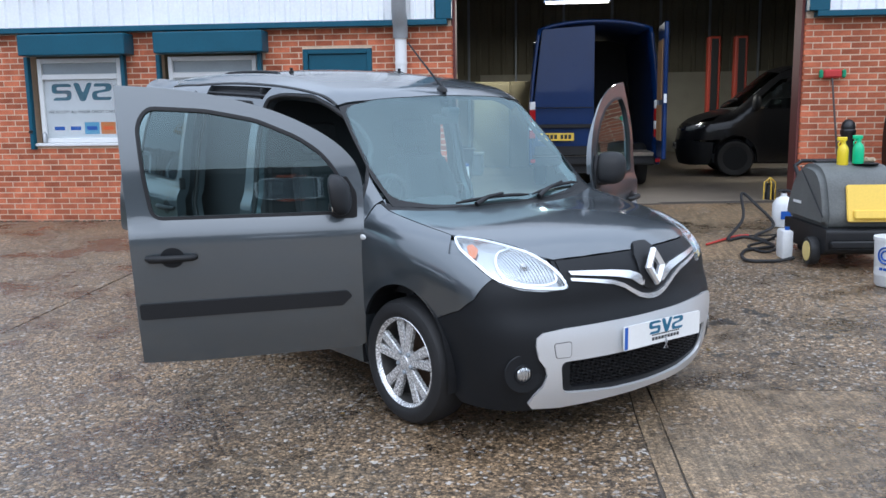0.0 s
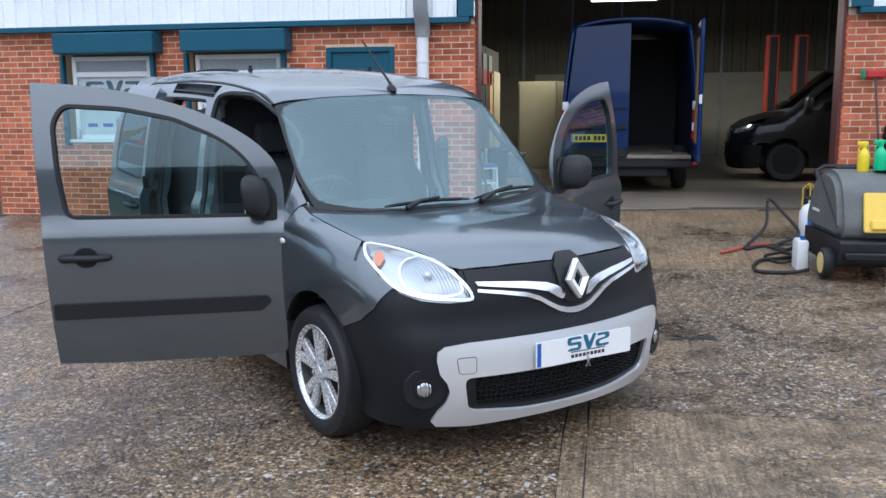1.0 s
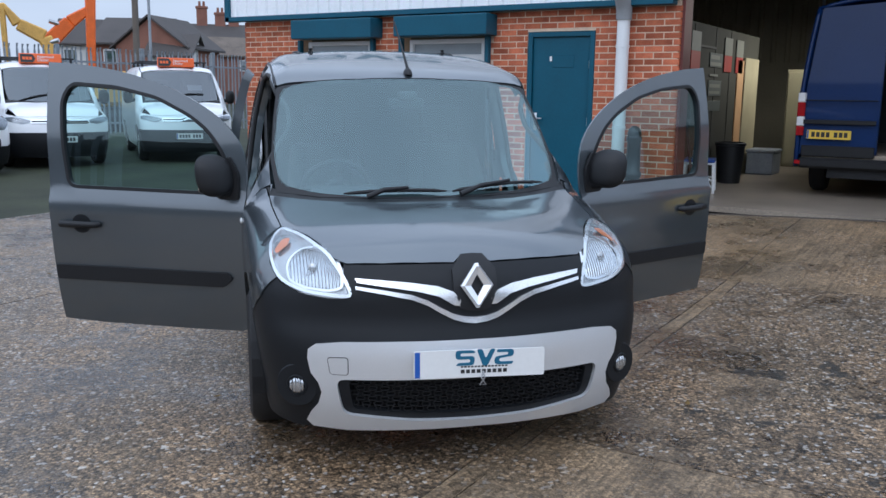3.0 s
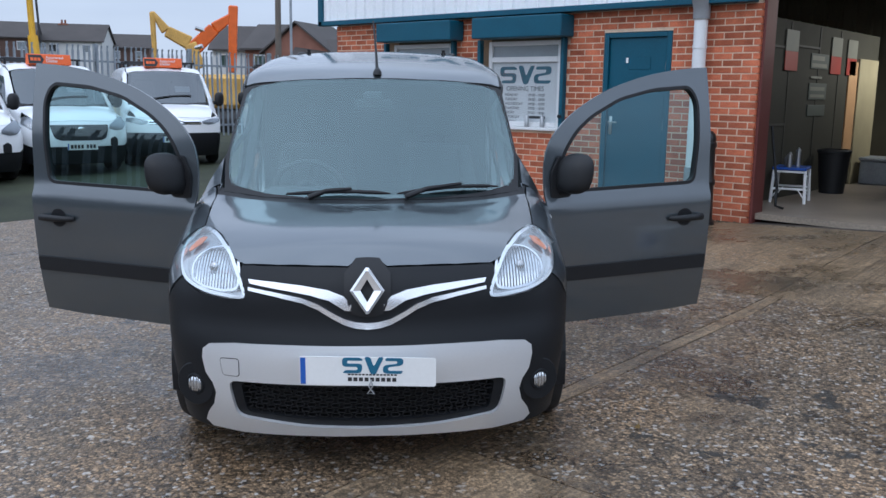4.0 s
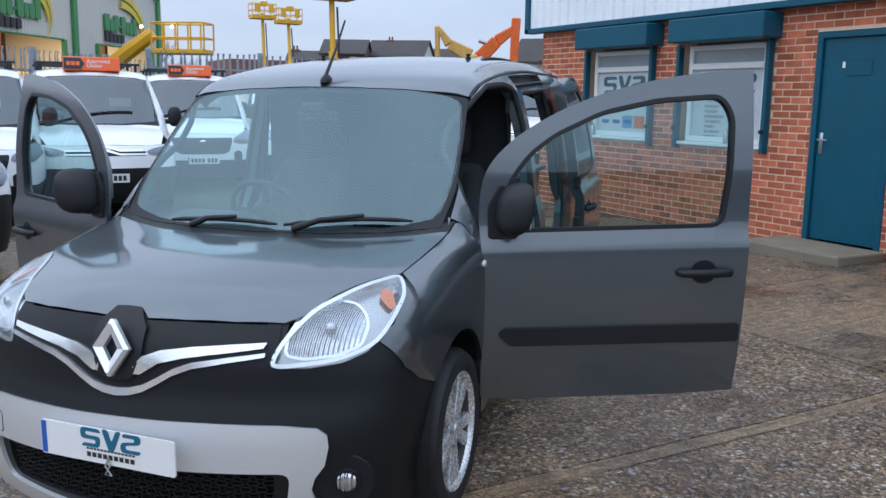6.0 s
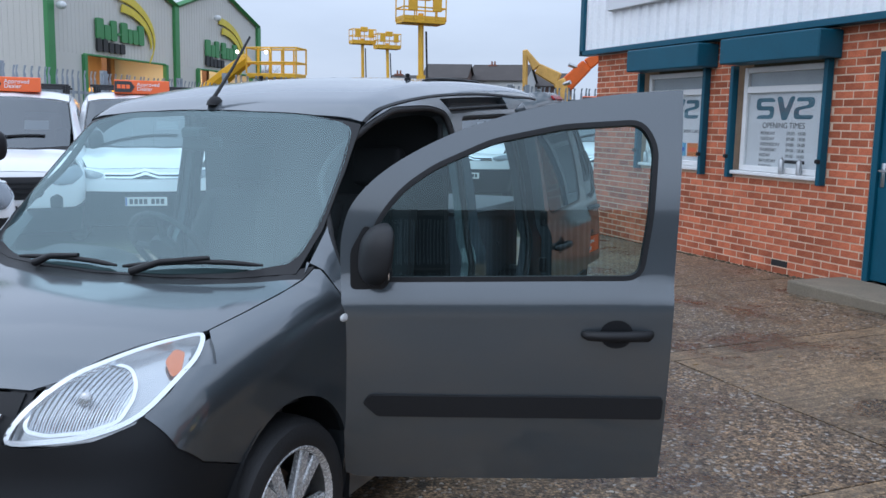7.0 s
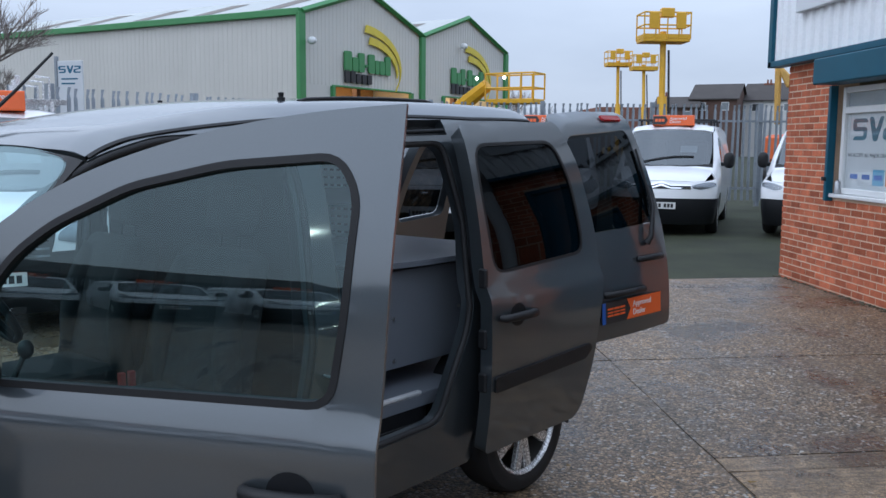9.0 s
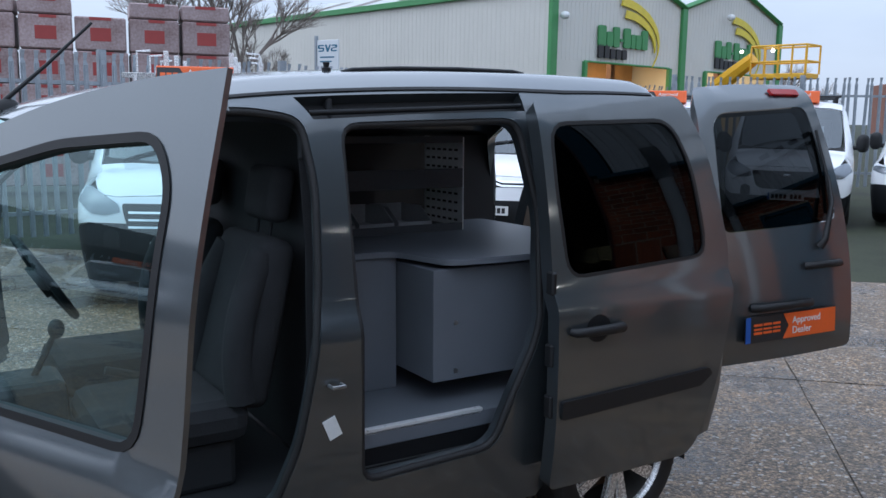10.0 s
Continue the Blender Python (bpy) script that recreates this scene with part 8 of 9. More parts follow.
def spray_bottle(x, y, z, color, name):
    b = thing("spray_bottle", color + " plastic trigger spray bottle on the washer", "bottle", Matrix.Translation((x, y, z)), "spray bottles")
    mt = pbr(name, (0.80, 0.60, 0.02) if color == "yellow" else (0.02, 0.50, 0.22), 0.35, 0, 0.05)
    bm = bmesh.new()
    lathe(bm, [(0.045, 0), (0.048, 0.01), (0.048, 0.13), (0.04, 0.16), (0.018, 0.19), (0.018, 0.20)], 20)
    part("bottle", bm, mt, b, smooth=40)
    bm = bmesh.new()
    box(bm, -0.055, 0.03, -0.014, 0.014, 0.215, 0.25, 0.006)
    lathe(bm, [(0.02, 0.195), (0.02, 0.22)], 12)
    tube(bm, [(-0.02, 0, 0.215), (-0.045, 0, 0.19), (-0.04, 0, 0.165)], 0.007, 6)
    part("trigger_head", bm, mt, b)


top_z = wz + 0.872
p1 = wm @ Vector((-0.06, 0.36, 0))
p2 = wm @ Vector((0.05, 0.30, 0))
spray_bottle(p1.x, p1.y, top_z - 0.004, "yellow", "yellow_bottle")
spray_bottle(p2.x, p2.y, top_z + 0.012, "green", "green_bottle")
rag = wm @ Vector((0.19, 0.42, 0.905))
rg = thing("rag", "crumpled beige rag on the pressure washer", "rag", Matrix.Translation(rag))
bm = bmesh.new()
vs = ball(bm, (0, 0, 0), (0.07, 0.05, 0.025), 16, 10)
for v in vs:
    v.co += Vector((0, 0, 1)) * 0.02 * noise.noise(v.co * 40)
part("cloth", bm, pbr("beige_cloth", (0.35, 0.27, 0.18), 0.95), rg)

bk = thing("bucket", "white plastic tub with blue printing on the yard", "bucket", Matrix.Translation((2.93, 7.20, ground_z(2.93, 7.20) + 0.010)) @ Matrix.Scale(0.92, 4))
bm = bmesh.new()
lathe(bm, [(0.0, 0.0), (0.135, 0.0), (0.15, 0.02), (0.165, 0.40), (0.172, 0.40), (0.172, 0.43), (0.160, 0.43), (0.155, 0.10), (0.0, 0.08)], 32)
tub = part("tub", bm, WHITE, bk, smooth=40)
bm = bmesh.new()
for i in range(2):
    rr = 0.07 - i * 0.03
    a0 = radians(-135)
    pts = [(0.166 * math.cos(a0 + rr * math.cos(t) / 0.166) * 1.005, 0.166 * math.sin(a0 + rr * math.cos(t) / 0.166) * 1.005, 0.28 + rr * math.sin(t)) for t in span(0.4, 5.6, 20)]
    tube(bm, pts, 0.008, 6)
part("blue_swirl", bm, PLATE_BLUE, tub)
for i in range(5):
    a0 = radians(-150 + i * 14)
    bm = bmesh.new()
    box(bm, -0.002, 0.002, -0.015, 0.015, -0.012, 0.012, m=Matrix.Translation((0.160 * math.cos(a0), 0.160 * math.sin(a0), 0.16)) @ Matrix.Rotation(a0, 4, "Z"))
    part("plain_bar", bm, PLATE_BLUE, tub)

jg = thing("pump_sprayer", "white pump sprayer bottle on the yard", "bottle", Matrix.Translation((2.78, 9.75, ground_z(2.78, 9.75) + 0.010)) @ Matrix.Scale(1.08, 4))
bm = bmesh.new()
lathe(bm, [(0.0, 0.0), (0.10, 0.0), (0.105, 0.02), (0.105, 0.22), (0.07, 0.28), (0.03, 0.30), (0.03, 0.33)], 24)
part("bottle", bm, WHITE, jg, smooth=40)
bm = bmesh.new()
tube(bm, [(-0.06, 0, 0.35), (0, 0, 0.36), (0.06, 0, 0.35)], 0.014, 8)
cyl(bm, (0, 0, 0.32), (0, 0, 0.36), 0.02, n=10)
part("pump_handle", bm, BLACK_PLASTIC, jg)
bm = bmesh.new()
box(bm, -0.05, 0.05, -0.109, -0.106, 0.08, 0.16)
part("print_bar", bm, PLATE_BLUE, jg)

ln = thing("work_lantern", "yellow work lantern standing by the workshop door", "lantern", Matrix.Translation((3.22, 11.95, gz + 0.006)) @ Matrix.Scale(0.8, 4))
bm = bmesh.new()
for a in range(4):
    x, y = 0.09 * math.cos(a * math.pi / 2), 0.09 * math.sin(a * math.pi / 2)
    tube(bm, [(x, y, 0.0), (x, y, 0.28), (0, 0, 0.36)], 0.012, 6)
part("cage", bm, WASH_YELLOW, ln)
bm = bmesh.new()
lathe(bm, [(0.07, 0.0), (0.07, 0.10), (0.05, 0.14), (0.05, 0.26), (0.0, 0.28)], 16)
part("body", bm, BLACK_PLASTIC, ln, smooth=40)


def hose(name, label, pts, r, material):
    h = thing(name, label, "hose", group="hoses on the yard")
    bm = bmesh.new()
    p = [(x, y, ground_z(x, y) + 0.012 + r + dz) for x, y, dz in pts]
    tube(bm, spline(p, 7, False), r, 8)
    part("line", bm, material, h, smooth=60)


hose("hose", "black rubber pressure hose lying in loops on the yard", [(2.44, 8.15, 0.02), (2.30, 8.12, 0), (2.02, 8.15, 0), (2.10, 8.55, 0), (2.42, 8.75, 0), (2.25, 9.15, 0), (2.05, 9.05, 0), (2.30, 9.5, 0.12), (2.42, 10.1, 0.28), (2.52, 9.9, 0.2), (2.62, 9.5, 0.05), (2.36, 9.2, 0), (2.40, 9.0, 0.0), (2.43, 8.8, 0.06)], 0.016, RUBBER)
hose("hose", "black rubber pressure hose lying in loops on the yard", [(2.46, 8.78, 0.1), (2.38, 8.95, 0), (2.18, 8.75, 0), (2.28, 8.5, 0), (2.44, 8.55, 0.03)], 0.012, RUBBER)
hose("spray_lance", "thin red spray lance lying on the yard", [(1.80, 8.85, 0), (1.95, 9.0, 0), (2.15, 9.2, 0), (2.3, 9.25, 0)], 0.012, pbr("lance_red", (0.45, 0.04, 0.03), 0.45))
hose("cable", "thin black cable across the yard", [(2.3, 9.25, 0), (2.6, 9.3, 0), (2.9, 9.6, 0), (3.0, 10.3, 0)], 0.007, RUBBER)

# broom leaning on the pier
br = thing("broom", "red and green broom leaning head up on the brick pier", "broom")
bm = bmesh.new()
cyl(bm, (3.80, 10.98, ground_z(3.8, 11) + 0.01), (3.73, 11.33, 1.86), 0.013, n=8)
part("broomstick", bm, pbr("dark_handle", (0.07, 0.05, 0.045), 0.6), br)
bm = bmesh.new()
box(bm, 3.62, 3.84, 11.29, 11.35, 1.83, 1.93, 0.02)
part("broom_head", bm, pbr("broom_red", (0.45, 0.03, 0.03), 0.7), br)
for x in (3.575, 3.845):
    bm = bmesh.new()
    box(bm, x, x + 0.045, 11.285, 11.355, 1.825, 1.935, 0.02)
    part("end_bristle", bm, pbr("broom_green", (0.02, 0.28, 0.14), 0.8) if "broom_green" not in bpy.data.materials else bpy.data.materials["broom_green"], br)

# leaves and scraps on the yard
LEAF = pbr("dead_leaf", (0.20, 0.12, 0.03), 0.8, 0, 0.3, rand=0.4)
rnd = random.Random(7)
for i in range(26):
    x, y = rnd.uniform(-5, 4), rnd.uniform(1.5, 10.5)
    lf = thing("dead_leaf", "small dead leaf lying on the yard", "leaf", Matrix.Translation((x, y, ground_z(x, y) + 0.016)) @ Matrix.Rotation(rnd.uniform(0, 6), 4, "Z"), "leaves on the yard")
    bm = bmesh.new()
    s_ = rnd.uniform(0.015, 0.032)
    o = [bm.verts.new((s_ * u, s_ * 0.6 * v, 0.004 * w)) for u, v, w in ((-1, 0, 1), (-0.3, -0.8, 0), (0.6, -0.6, 1.5), (1.1, 0, 3), (0.5, 0.7, 1), (-0.4, 0.8, 0.5))]
    bm.faces.new(o)
    part("blade", bm, LEAF, lf)

# moss and grit gathered along the wall foot
MOSS = pbr("moss_grit", (0.045, 0.05, 0.022), 0.95, 0, 0.4, 6, 60, 0.3, rand=0.35, hue=(0.09, 0.075, 0.05))
bm = bmesh.new()
for i in range(420):
    x = rnd.uniform(LEFT_X, OPEN_L - 0.05) if i % 6 else rnd.uniform(OPEN_R + 0.05, 4.6)
    if -2.95 < x < -1.9:
        continue
    y = WALL_Y - abs(rnd.gauss(0, 0.035)) - 0.005
    r_ = rnd.uniform(0.006, 0.02)
    for v in ball(bm, (x, y, ground_z(x, y) + 0.008), (r_ * 1.5, r_, r_ * 0.55), 6, 4):
        v.co += Vector((rnd.uniform(-1, 1), rnd.uniform(-1, 1), 0)) * r_ * 0.3
tagged(from_bm("moss", bm, MOSS, smooth=60), "dark moss and grit along the foot of the brick wall", "moss", kind="stuff")

# ---- what the glass mirrors: plain buildings closing the yard behind the walk ----
DARK_BRICK = pbr("dark_brick_far", (0.06, 0.055, 0.05), 0.9, 0, 0.2, 0.5, 8)
for nm, x0, x1, y0, y1 in (("wall_opposite", -30, 40, -36, -29), ("wall_beyond", 38, 45, -28.9, 16)):
    bm = bmesh.new()
    along = x1 - x0 > y1 - y0
    lo_, hi_ = (y0, y1) if along else (x0, x1)
    gable = [(lo_, -0.5), (hi_, -0.5), (hi_, 3.6), ((lo_ + hi_) / 2, 5.6), (lo_, 3.6)]
    a = [bm.verts.new((x0, u, z) if along else (u, y0, z)) for u, z in gable]
    b = [bm.verts.new((x1, u, z) if along else (u, y1, z)) for u, z in gable]
    bm.faces.new(a)
    bm.faces.new(b[::-1])
    for j in range(5):
        bm.faces.new((a[j], a[(j + 1) % 5], b[(j + 1) % 5], b[j]))
    bmesh.ops.recalc_face_normals(bm, faces=bm.faces[:])
    tagged(from_bm(nm, bm, DARK_BRICK), "plain dark terrace of houses closing the yard", "building", kind="structure")


# ---- beyond the fence ----
def palisade(run, tops):
    """A fence of pointed W pales along a run of corner points."""
    fence = thing("palisade_fence", "grey galvanised steel palisade fence with pointed pales", "fence")
    prof = [(-0.034, 0.012), (-0.012, 0.0), (-0.006, 0.008), (0.006, 0.008), (0.012, 0.0), (0.034, 0.012)]
    top = tops[0]
    bm = bmesh.new()
    a = [bm.verts.new((d + 0.02, w, 0.08)) for w, d in prof]
    b = [bm.verts.new((d + 0.02, w, top - 0.16)) for w, d in prof]
    for j in range(5):
        bm.faces.new((a[j], a[j + 1], b[j + 1], b[j]))
    tips = [bm.verts.new((0.05, w, top)) for w in (-0.03, 0, 0.03)]
    waist = [bm.verts.new((0.024, w, top - 0.10)) for w in (-0.02, 0.02)]
    bm.faces.new((b[0], b[2], waist[0]))
    bm.faces.new((b[2], b[3], waist[1], waist[0]))
    bm.faces.new((b[3], b[5], waist[1]))
    bm.faces.new((waist[0], tips[1], tips[0]))
    bm.faces.new((waist[0], waist[1], tips[1]))
    bm.faces.new((waist[1], tips[2], tips[1]))
    pale = bpy.data.meshes.new("pale")
    bm.to_mesh(pale)
    bm.free()
    pale.materials.append(STEEL_GREY)
    for (xa, ya), (xb, yb), rise in zip(run, run[1:], [t_ - top for t_ in tops]):
        ln = math.hypot(xb - xa, yb - ya)
        ang = math.atan2(-(xb - xa), yb - ya)
        z0 = (ground_z(xa, ya) + ground_z(xb, yb)) / 2 + 0.02 + rise
        at = Matrix.Translation((xa, ya, z0)) @ Matrix.Rotation(ang, 4, "Z")
        for i in range(int(ln / 0.158)):
            ob = new("pale", pale)
            ob.parent = fence
            ob.matrix_basis = at @ Matrix.Translation((0, 0.08 + i * 0.158, random.uniform(-0.012, 0.012))) @ Matrix.Rotation(random.uniform(-0.02, 0.02), 4, "X")
        for z in (0.35, top - 0.42):
            bm = bmesh.new()
            box(bm, -0.03, 0.015, 0, ln, z, z + 0.05, m=at)
            part("rail", bm, STEEL_GREY, fence)
        for i in range(int(ln / 2.75) + 1):
            bm = bmesh.new()
            box(bm, -0.13, -0.03, i * 2.75 - 0.05, i * 2.75 + 0.05, -0.07, top + 0.05, m=at)
            part("post", bm, STEEL_GREY, fence)


palisade([(-4.0, -3.0), (-19.0, 7.7), (-19.0, 36.0)], (2.44, 2.58))
palisade([(27.0, 9.0), (27.0, -16.0), (5.0, -16.0)], (2.44, 2.44))

# two-bay steel shed with green trim
SHED_WALL = pbr("shed_cladding", (0.62, 0.60, 0.55), 0.5, 0, 0.06, 0.4, 20)
EMBLEM_YELLOW = pbr("emblem_yellow", (0.70, 0.56, 0.05), 0.5)
SHED_ROOF = pbr("shed_roof", (0.50, 0.52, 0.50), 0.5, 0, 0.1, 0.3, 10)
shed = thing("industrial_shed", "pale grey steel shed with green trim and open doors", "building", Matrix.Translation((-34.0, 3.13, -0.3)) @ Matrix.Rotation(radians(146.3), 4, "Z"))
# local: x along the front, y back into the shed is negative-left of it
BAY, EAVE, RIDGE, DEEP = 9.4, 7.1, 8.55, 26.0


def shed_quad(bm, *p):
    bm.faces.new([bm.verts.new(q) for q in p])


def ribs(bm, p0, p1, z0, zt, n, out):
    """Thin upright ribs between two points of a wall; zt gives the top at each place."""
    p0, p1 = Vector(p0), Vector(p1)
    d = (p1 - p0).normalized()
    for i in range(n):
        c = p0 + (p1 - p0) * (i + 0.5) / n
        zz = zt((i + 0.5) / n)
        w = d * 0.035
        o = Vector(out) * 0.014
        a = [c - w, c - w * 0.5 + o, c + w * 0.5 + o, c + w]
        lo, hi = [bm.verts.new((q.x, q.y, z0)) for q in a], [bm.verts.new((q.x, q.y, zz)) for q in a]
        for j in range(3):
            bm.faces.new((lo[j], lo[j + 1], hi[j + 1], hi[j]))


for bay in range(2):
    x0, x1 = bay * BAY, (bay + 1) * BAY
    xm = (x0 + x1) / 2
    dx0, dx1, dz = x0 + 2.1, x0 + 8.4, 4.3
    bm = bmesh.new()
    shed_quad(bm, (x0, 0, 0), (dx0, 0, 0), (dx0, 0, EAVE + (dx0 - x0) / (BAY / 2) * (RIDGE - EAVE)), (x0, 0, EAVE))
    shed_quad(bm, (dx1, 0, 0), (x1, 0, 0), (x1, 0, EAVE), (dx1, 0, EAVE + (x1 - dx1) / (BAY / 2) * (RIDGE - EAVE)))
    shed_quad(bm, (dx0, 0, dz), (dx1, 0, dz), (dx1, 0, EAVE + (x1 - dx1) / (BAY / 2) * (RIDGE - EAVE)), (xm, 0, RIDGE), (dx0, 0, EAVE + (dx0 - x0) / (BAY / 2) * (RIDGE - EAVE)))
    part("gable_wall", bm, SHED_WALL, shed)
    bm = bmesh.new()
    ribs(bm, (x0, 0, 0), (x1, 0, 0), dz, lambda f: EAVE + (RIDGE - EAVE) * (1 - abs(f - 0.5) * 2), 36, (0, -1, 0))
    tagged(part("wall_ribbing", bm, SHED_WALL, shed), kind="stuff")
    bm = bmesh.new()
    for a, b2 in (((x0, EAVE), (xm, RIDGE)), ((xm, RIDGE), (x1, EAVE))):
        shed_quad(bm, (a[0], -0.15, a[1] + 0.06), (b2[0], -0.15, b2[1] + 0.06), (b2[0], DEEP, b2[1] + 0.06), (a[0], DEEP, a[1] + 0.06))
    part("shed_roof", bm, SHED_ROOF, shed)
    for k in range(6):
        bm = bmesh.new()
        y0 = 2 + k * 4
        f0, f1 = 0.25, 0.8
        pa, pb = (x0 + (xm - x0) * f0, EAVE + (RIDGE - EAVE) * f0 + 0.075), (x0 + (xm - x0) * f1, EAVE + (RIDGE - EAVE) * f1 + 0.075)
        shed_quad(bm, (pa[0], y0, pa[1]), (pb[0], y0, pb[1]), (pb[0], y0 + 1.1, pb[1]), (pa[0], y0 + 1.1, pa[1]))
        part("roof_light", bm, pbr("roof_light", (0.16, 0.13, 0.10), 0.5) if "roof_light" not in bpy.data.materials else bpy.data.materials["roof_light"], shed)
    for a, b2 in (((x0, EAVE), (xm, RIDGE)), ((xm, RIDGE), (x1, EAVE))):
        bm = bmesh.new()
        tube(bm, [(a[0], -0.12, a[1] + 0.05), (b2[0], -0.12, b2[1] + 0.05)], 0.13, 4)
        part("verge_trim", bm, GREEN, shed)
    for gx in (x0, dx0 - 0.0, dx1) if bay == 0 else (x0, dx0, dx1, x1):
        full_h = gx in (x0, x1)
        bm = bmesh.new()
        box(bm, gx - (0.2 if full_h else 0.1), gx + (0.2 if full_h else 0.1), -0.16, 0.05, 0, EAVE if full_h else dz, 0.02)
        part("corner_trim", bm, GREEN, shed)
    bm = bmesh.new()
    box(bm, dx0, dx1, -0.08, 0.05, dz - 0.03, dz + 0.05, 0.02)
    part("door_lintel", bm, GREEN, shed)
    bm = bmesh.new()
    box(bm, x0 + 0.5, x1 - 0.5, 9, 9.2, 0, 6)
    part("inner_wall", bm, pbr("shed_inside", (0.22, 0.13, 0.06), 0.8) if "shed_inside" not in bpy.data.materials else bpy.data.materials["shed_inside"], shed)
    for k, cx in enumerate((dx0 + 1.6, dx1 - 2.2)):
        bm = bmesh.new()
        box(bm, cx - 0.15, cx + 0.15, 1.5, 1.8, 0, 5, 0.02)
        part("column", bm, EXC_ORANGE if k == 0 else pbr("brown_steel", (0.12, 0.05, 0.03), 0.6), shed)
    bm = bmesh.new()
    for k in range(4):
        box(bm, dx0 + 0.6, dx1 - 1.2, 5 + k * 0.8, 5.3 + k * 0.8, 2.2 + 0.3 * k, 2.45 + 0.3 * k, 0.02)
    part("stored_beam", bm, YELLOW, shed)
    lamp = bpy.data.lights.new("shed_lamp", "AREA")
    lamp.energy, lamp.size, lamp.color = 800, 3.0, (1.0, 0.72, 0.38)
    lo = new("shed_lamp", lamp)
    lo.parent = shed
    lo.matrix_local = Matrix.Translation((xm, 4.5, 5.6))
    # plain sweeping emblem and bars in place of lettering
    ex = x0 + 3.3
    for k, (sx0, sz0, sc) in enumerate(((ex + 1.0, 6.95, 1.0), (ex + 1.35, 6.45, 0.80))):
        pts = [(sx0 + 3.1 * sc * math.sin(radians(a)), sz0 - 1.75 * sc * (1 - math.cos(radians(a)))) for a in span(4, 118 if k == 0 else 92, 18)]
        wd = [0.17 * (1 - 0.45 * i / 18) for i in range(19)]
        bm = bmesh.new()
        ring = [(u, v + w) for (u, v), w in zip(pts, wd)] + [(u - 0.10, v - w) for (u, v), w in zip(pts[::-1], wd[::-1])]
        prism(bm, ring, 0.06, Matrix.Translation((0, -0.08, 0)) @ Matrix.Rotation(radians(90), 4, "X"))
        part("emblem_arc", bm, EMBLEM_YELLOW, shed)
    for i, (w_, tall) in enumerate(((0.50, 0.85), (0.42, 0.62), (0.42, 0.85), (0.22, 0.12), (0.46, 0.85), (0.30, 0.62), (0.40, 0.62), (0.42, 0.85))):
        bm = bmesh.new()
        xa = ex - 0.40 + (0, 0.56, 1.04, 1.52, 1.80, 2.32, 2.68, 3.14)[i]
        zb = 5.25 if tall < 0.2 else 5.0
        prism(bm, rounded([(xa, zb), (xa + w_, zb), (xa + w_, zb + tall), (xa, zb + tall)], 0.1, 3), 0.09, Matrix.Translation((0, -0.05, 0)) @ Matrix.Rotation(radians(90), 4, "X"))
        part("plain_bar", bm, GREEN, shed)
    for i in range(5):
        bm = bmesh.new()
        xa, tall = ex - 0.38 + i * 0.42, 0.55 if i in (0, 1) else 0.42
        prism(bm, rounded([(xa, 4.5), (xa + 0.33, 4.5), (xa + 0.33, 4.5 + tall), (xa, 4.5 + tall)], 0.08, 3), 0.09, Matrix.Translation((0, -0.05, 0)) @ Matrix.Rotation(radians(90), 4, "X"))
        part("plain_bar", bm, INK, shed)
# long side wall towards the yard
bm = bmesh.new()
shed_quad(bm, (0, 0, 0), (0, DEEP, 0), (0, DEEP, EAVE), (0, 0, EAVE))
part("side_wall", bm, SHED_WALL, shed)
bm = bmesh.new()
ribs(bm, (0, 0, 0), (0, DEEP, 0), 0, lambda f: EAVE, 96, (-1, 0, 0))
tagged(part("wall_ribbing", bm, SHED_WALL, shed), kind="stuff")
bm = bmesh.new()
box(bm, -0.2, 0.05, -0.1, DEEP, EAVE - 0.12, EAVE + 0.16, 0.02)
part("gutter", bm, GREEN, shed)
bm = bmesh.new()
shed_quad(bm, (2 * BAY, 0, 0), (2 * BAY, DEEP, 0), (2 * BAY, DEEP, EAVE), (2 * BAY, 0, EAVE))
shed_quad(bm, (0, DEEP, 0), (2 * BAY, DEEP, 0), (2 * BAY, DEEP, EAVE), (0, DEEP, EAVE))
part("back_wall", bm, SHED_WALL, shed)
for cx, cz in ((0.35, 6.0), (1.4 * BAY, 7.0)):
    bm = bmesh.new()
    ball(bm, (cx, -0.35, cz), (0.16, 0.22, 0.16), 10, 8)
    part("camera_housing", bm, WHITE, shed)


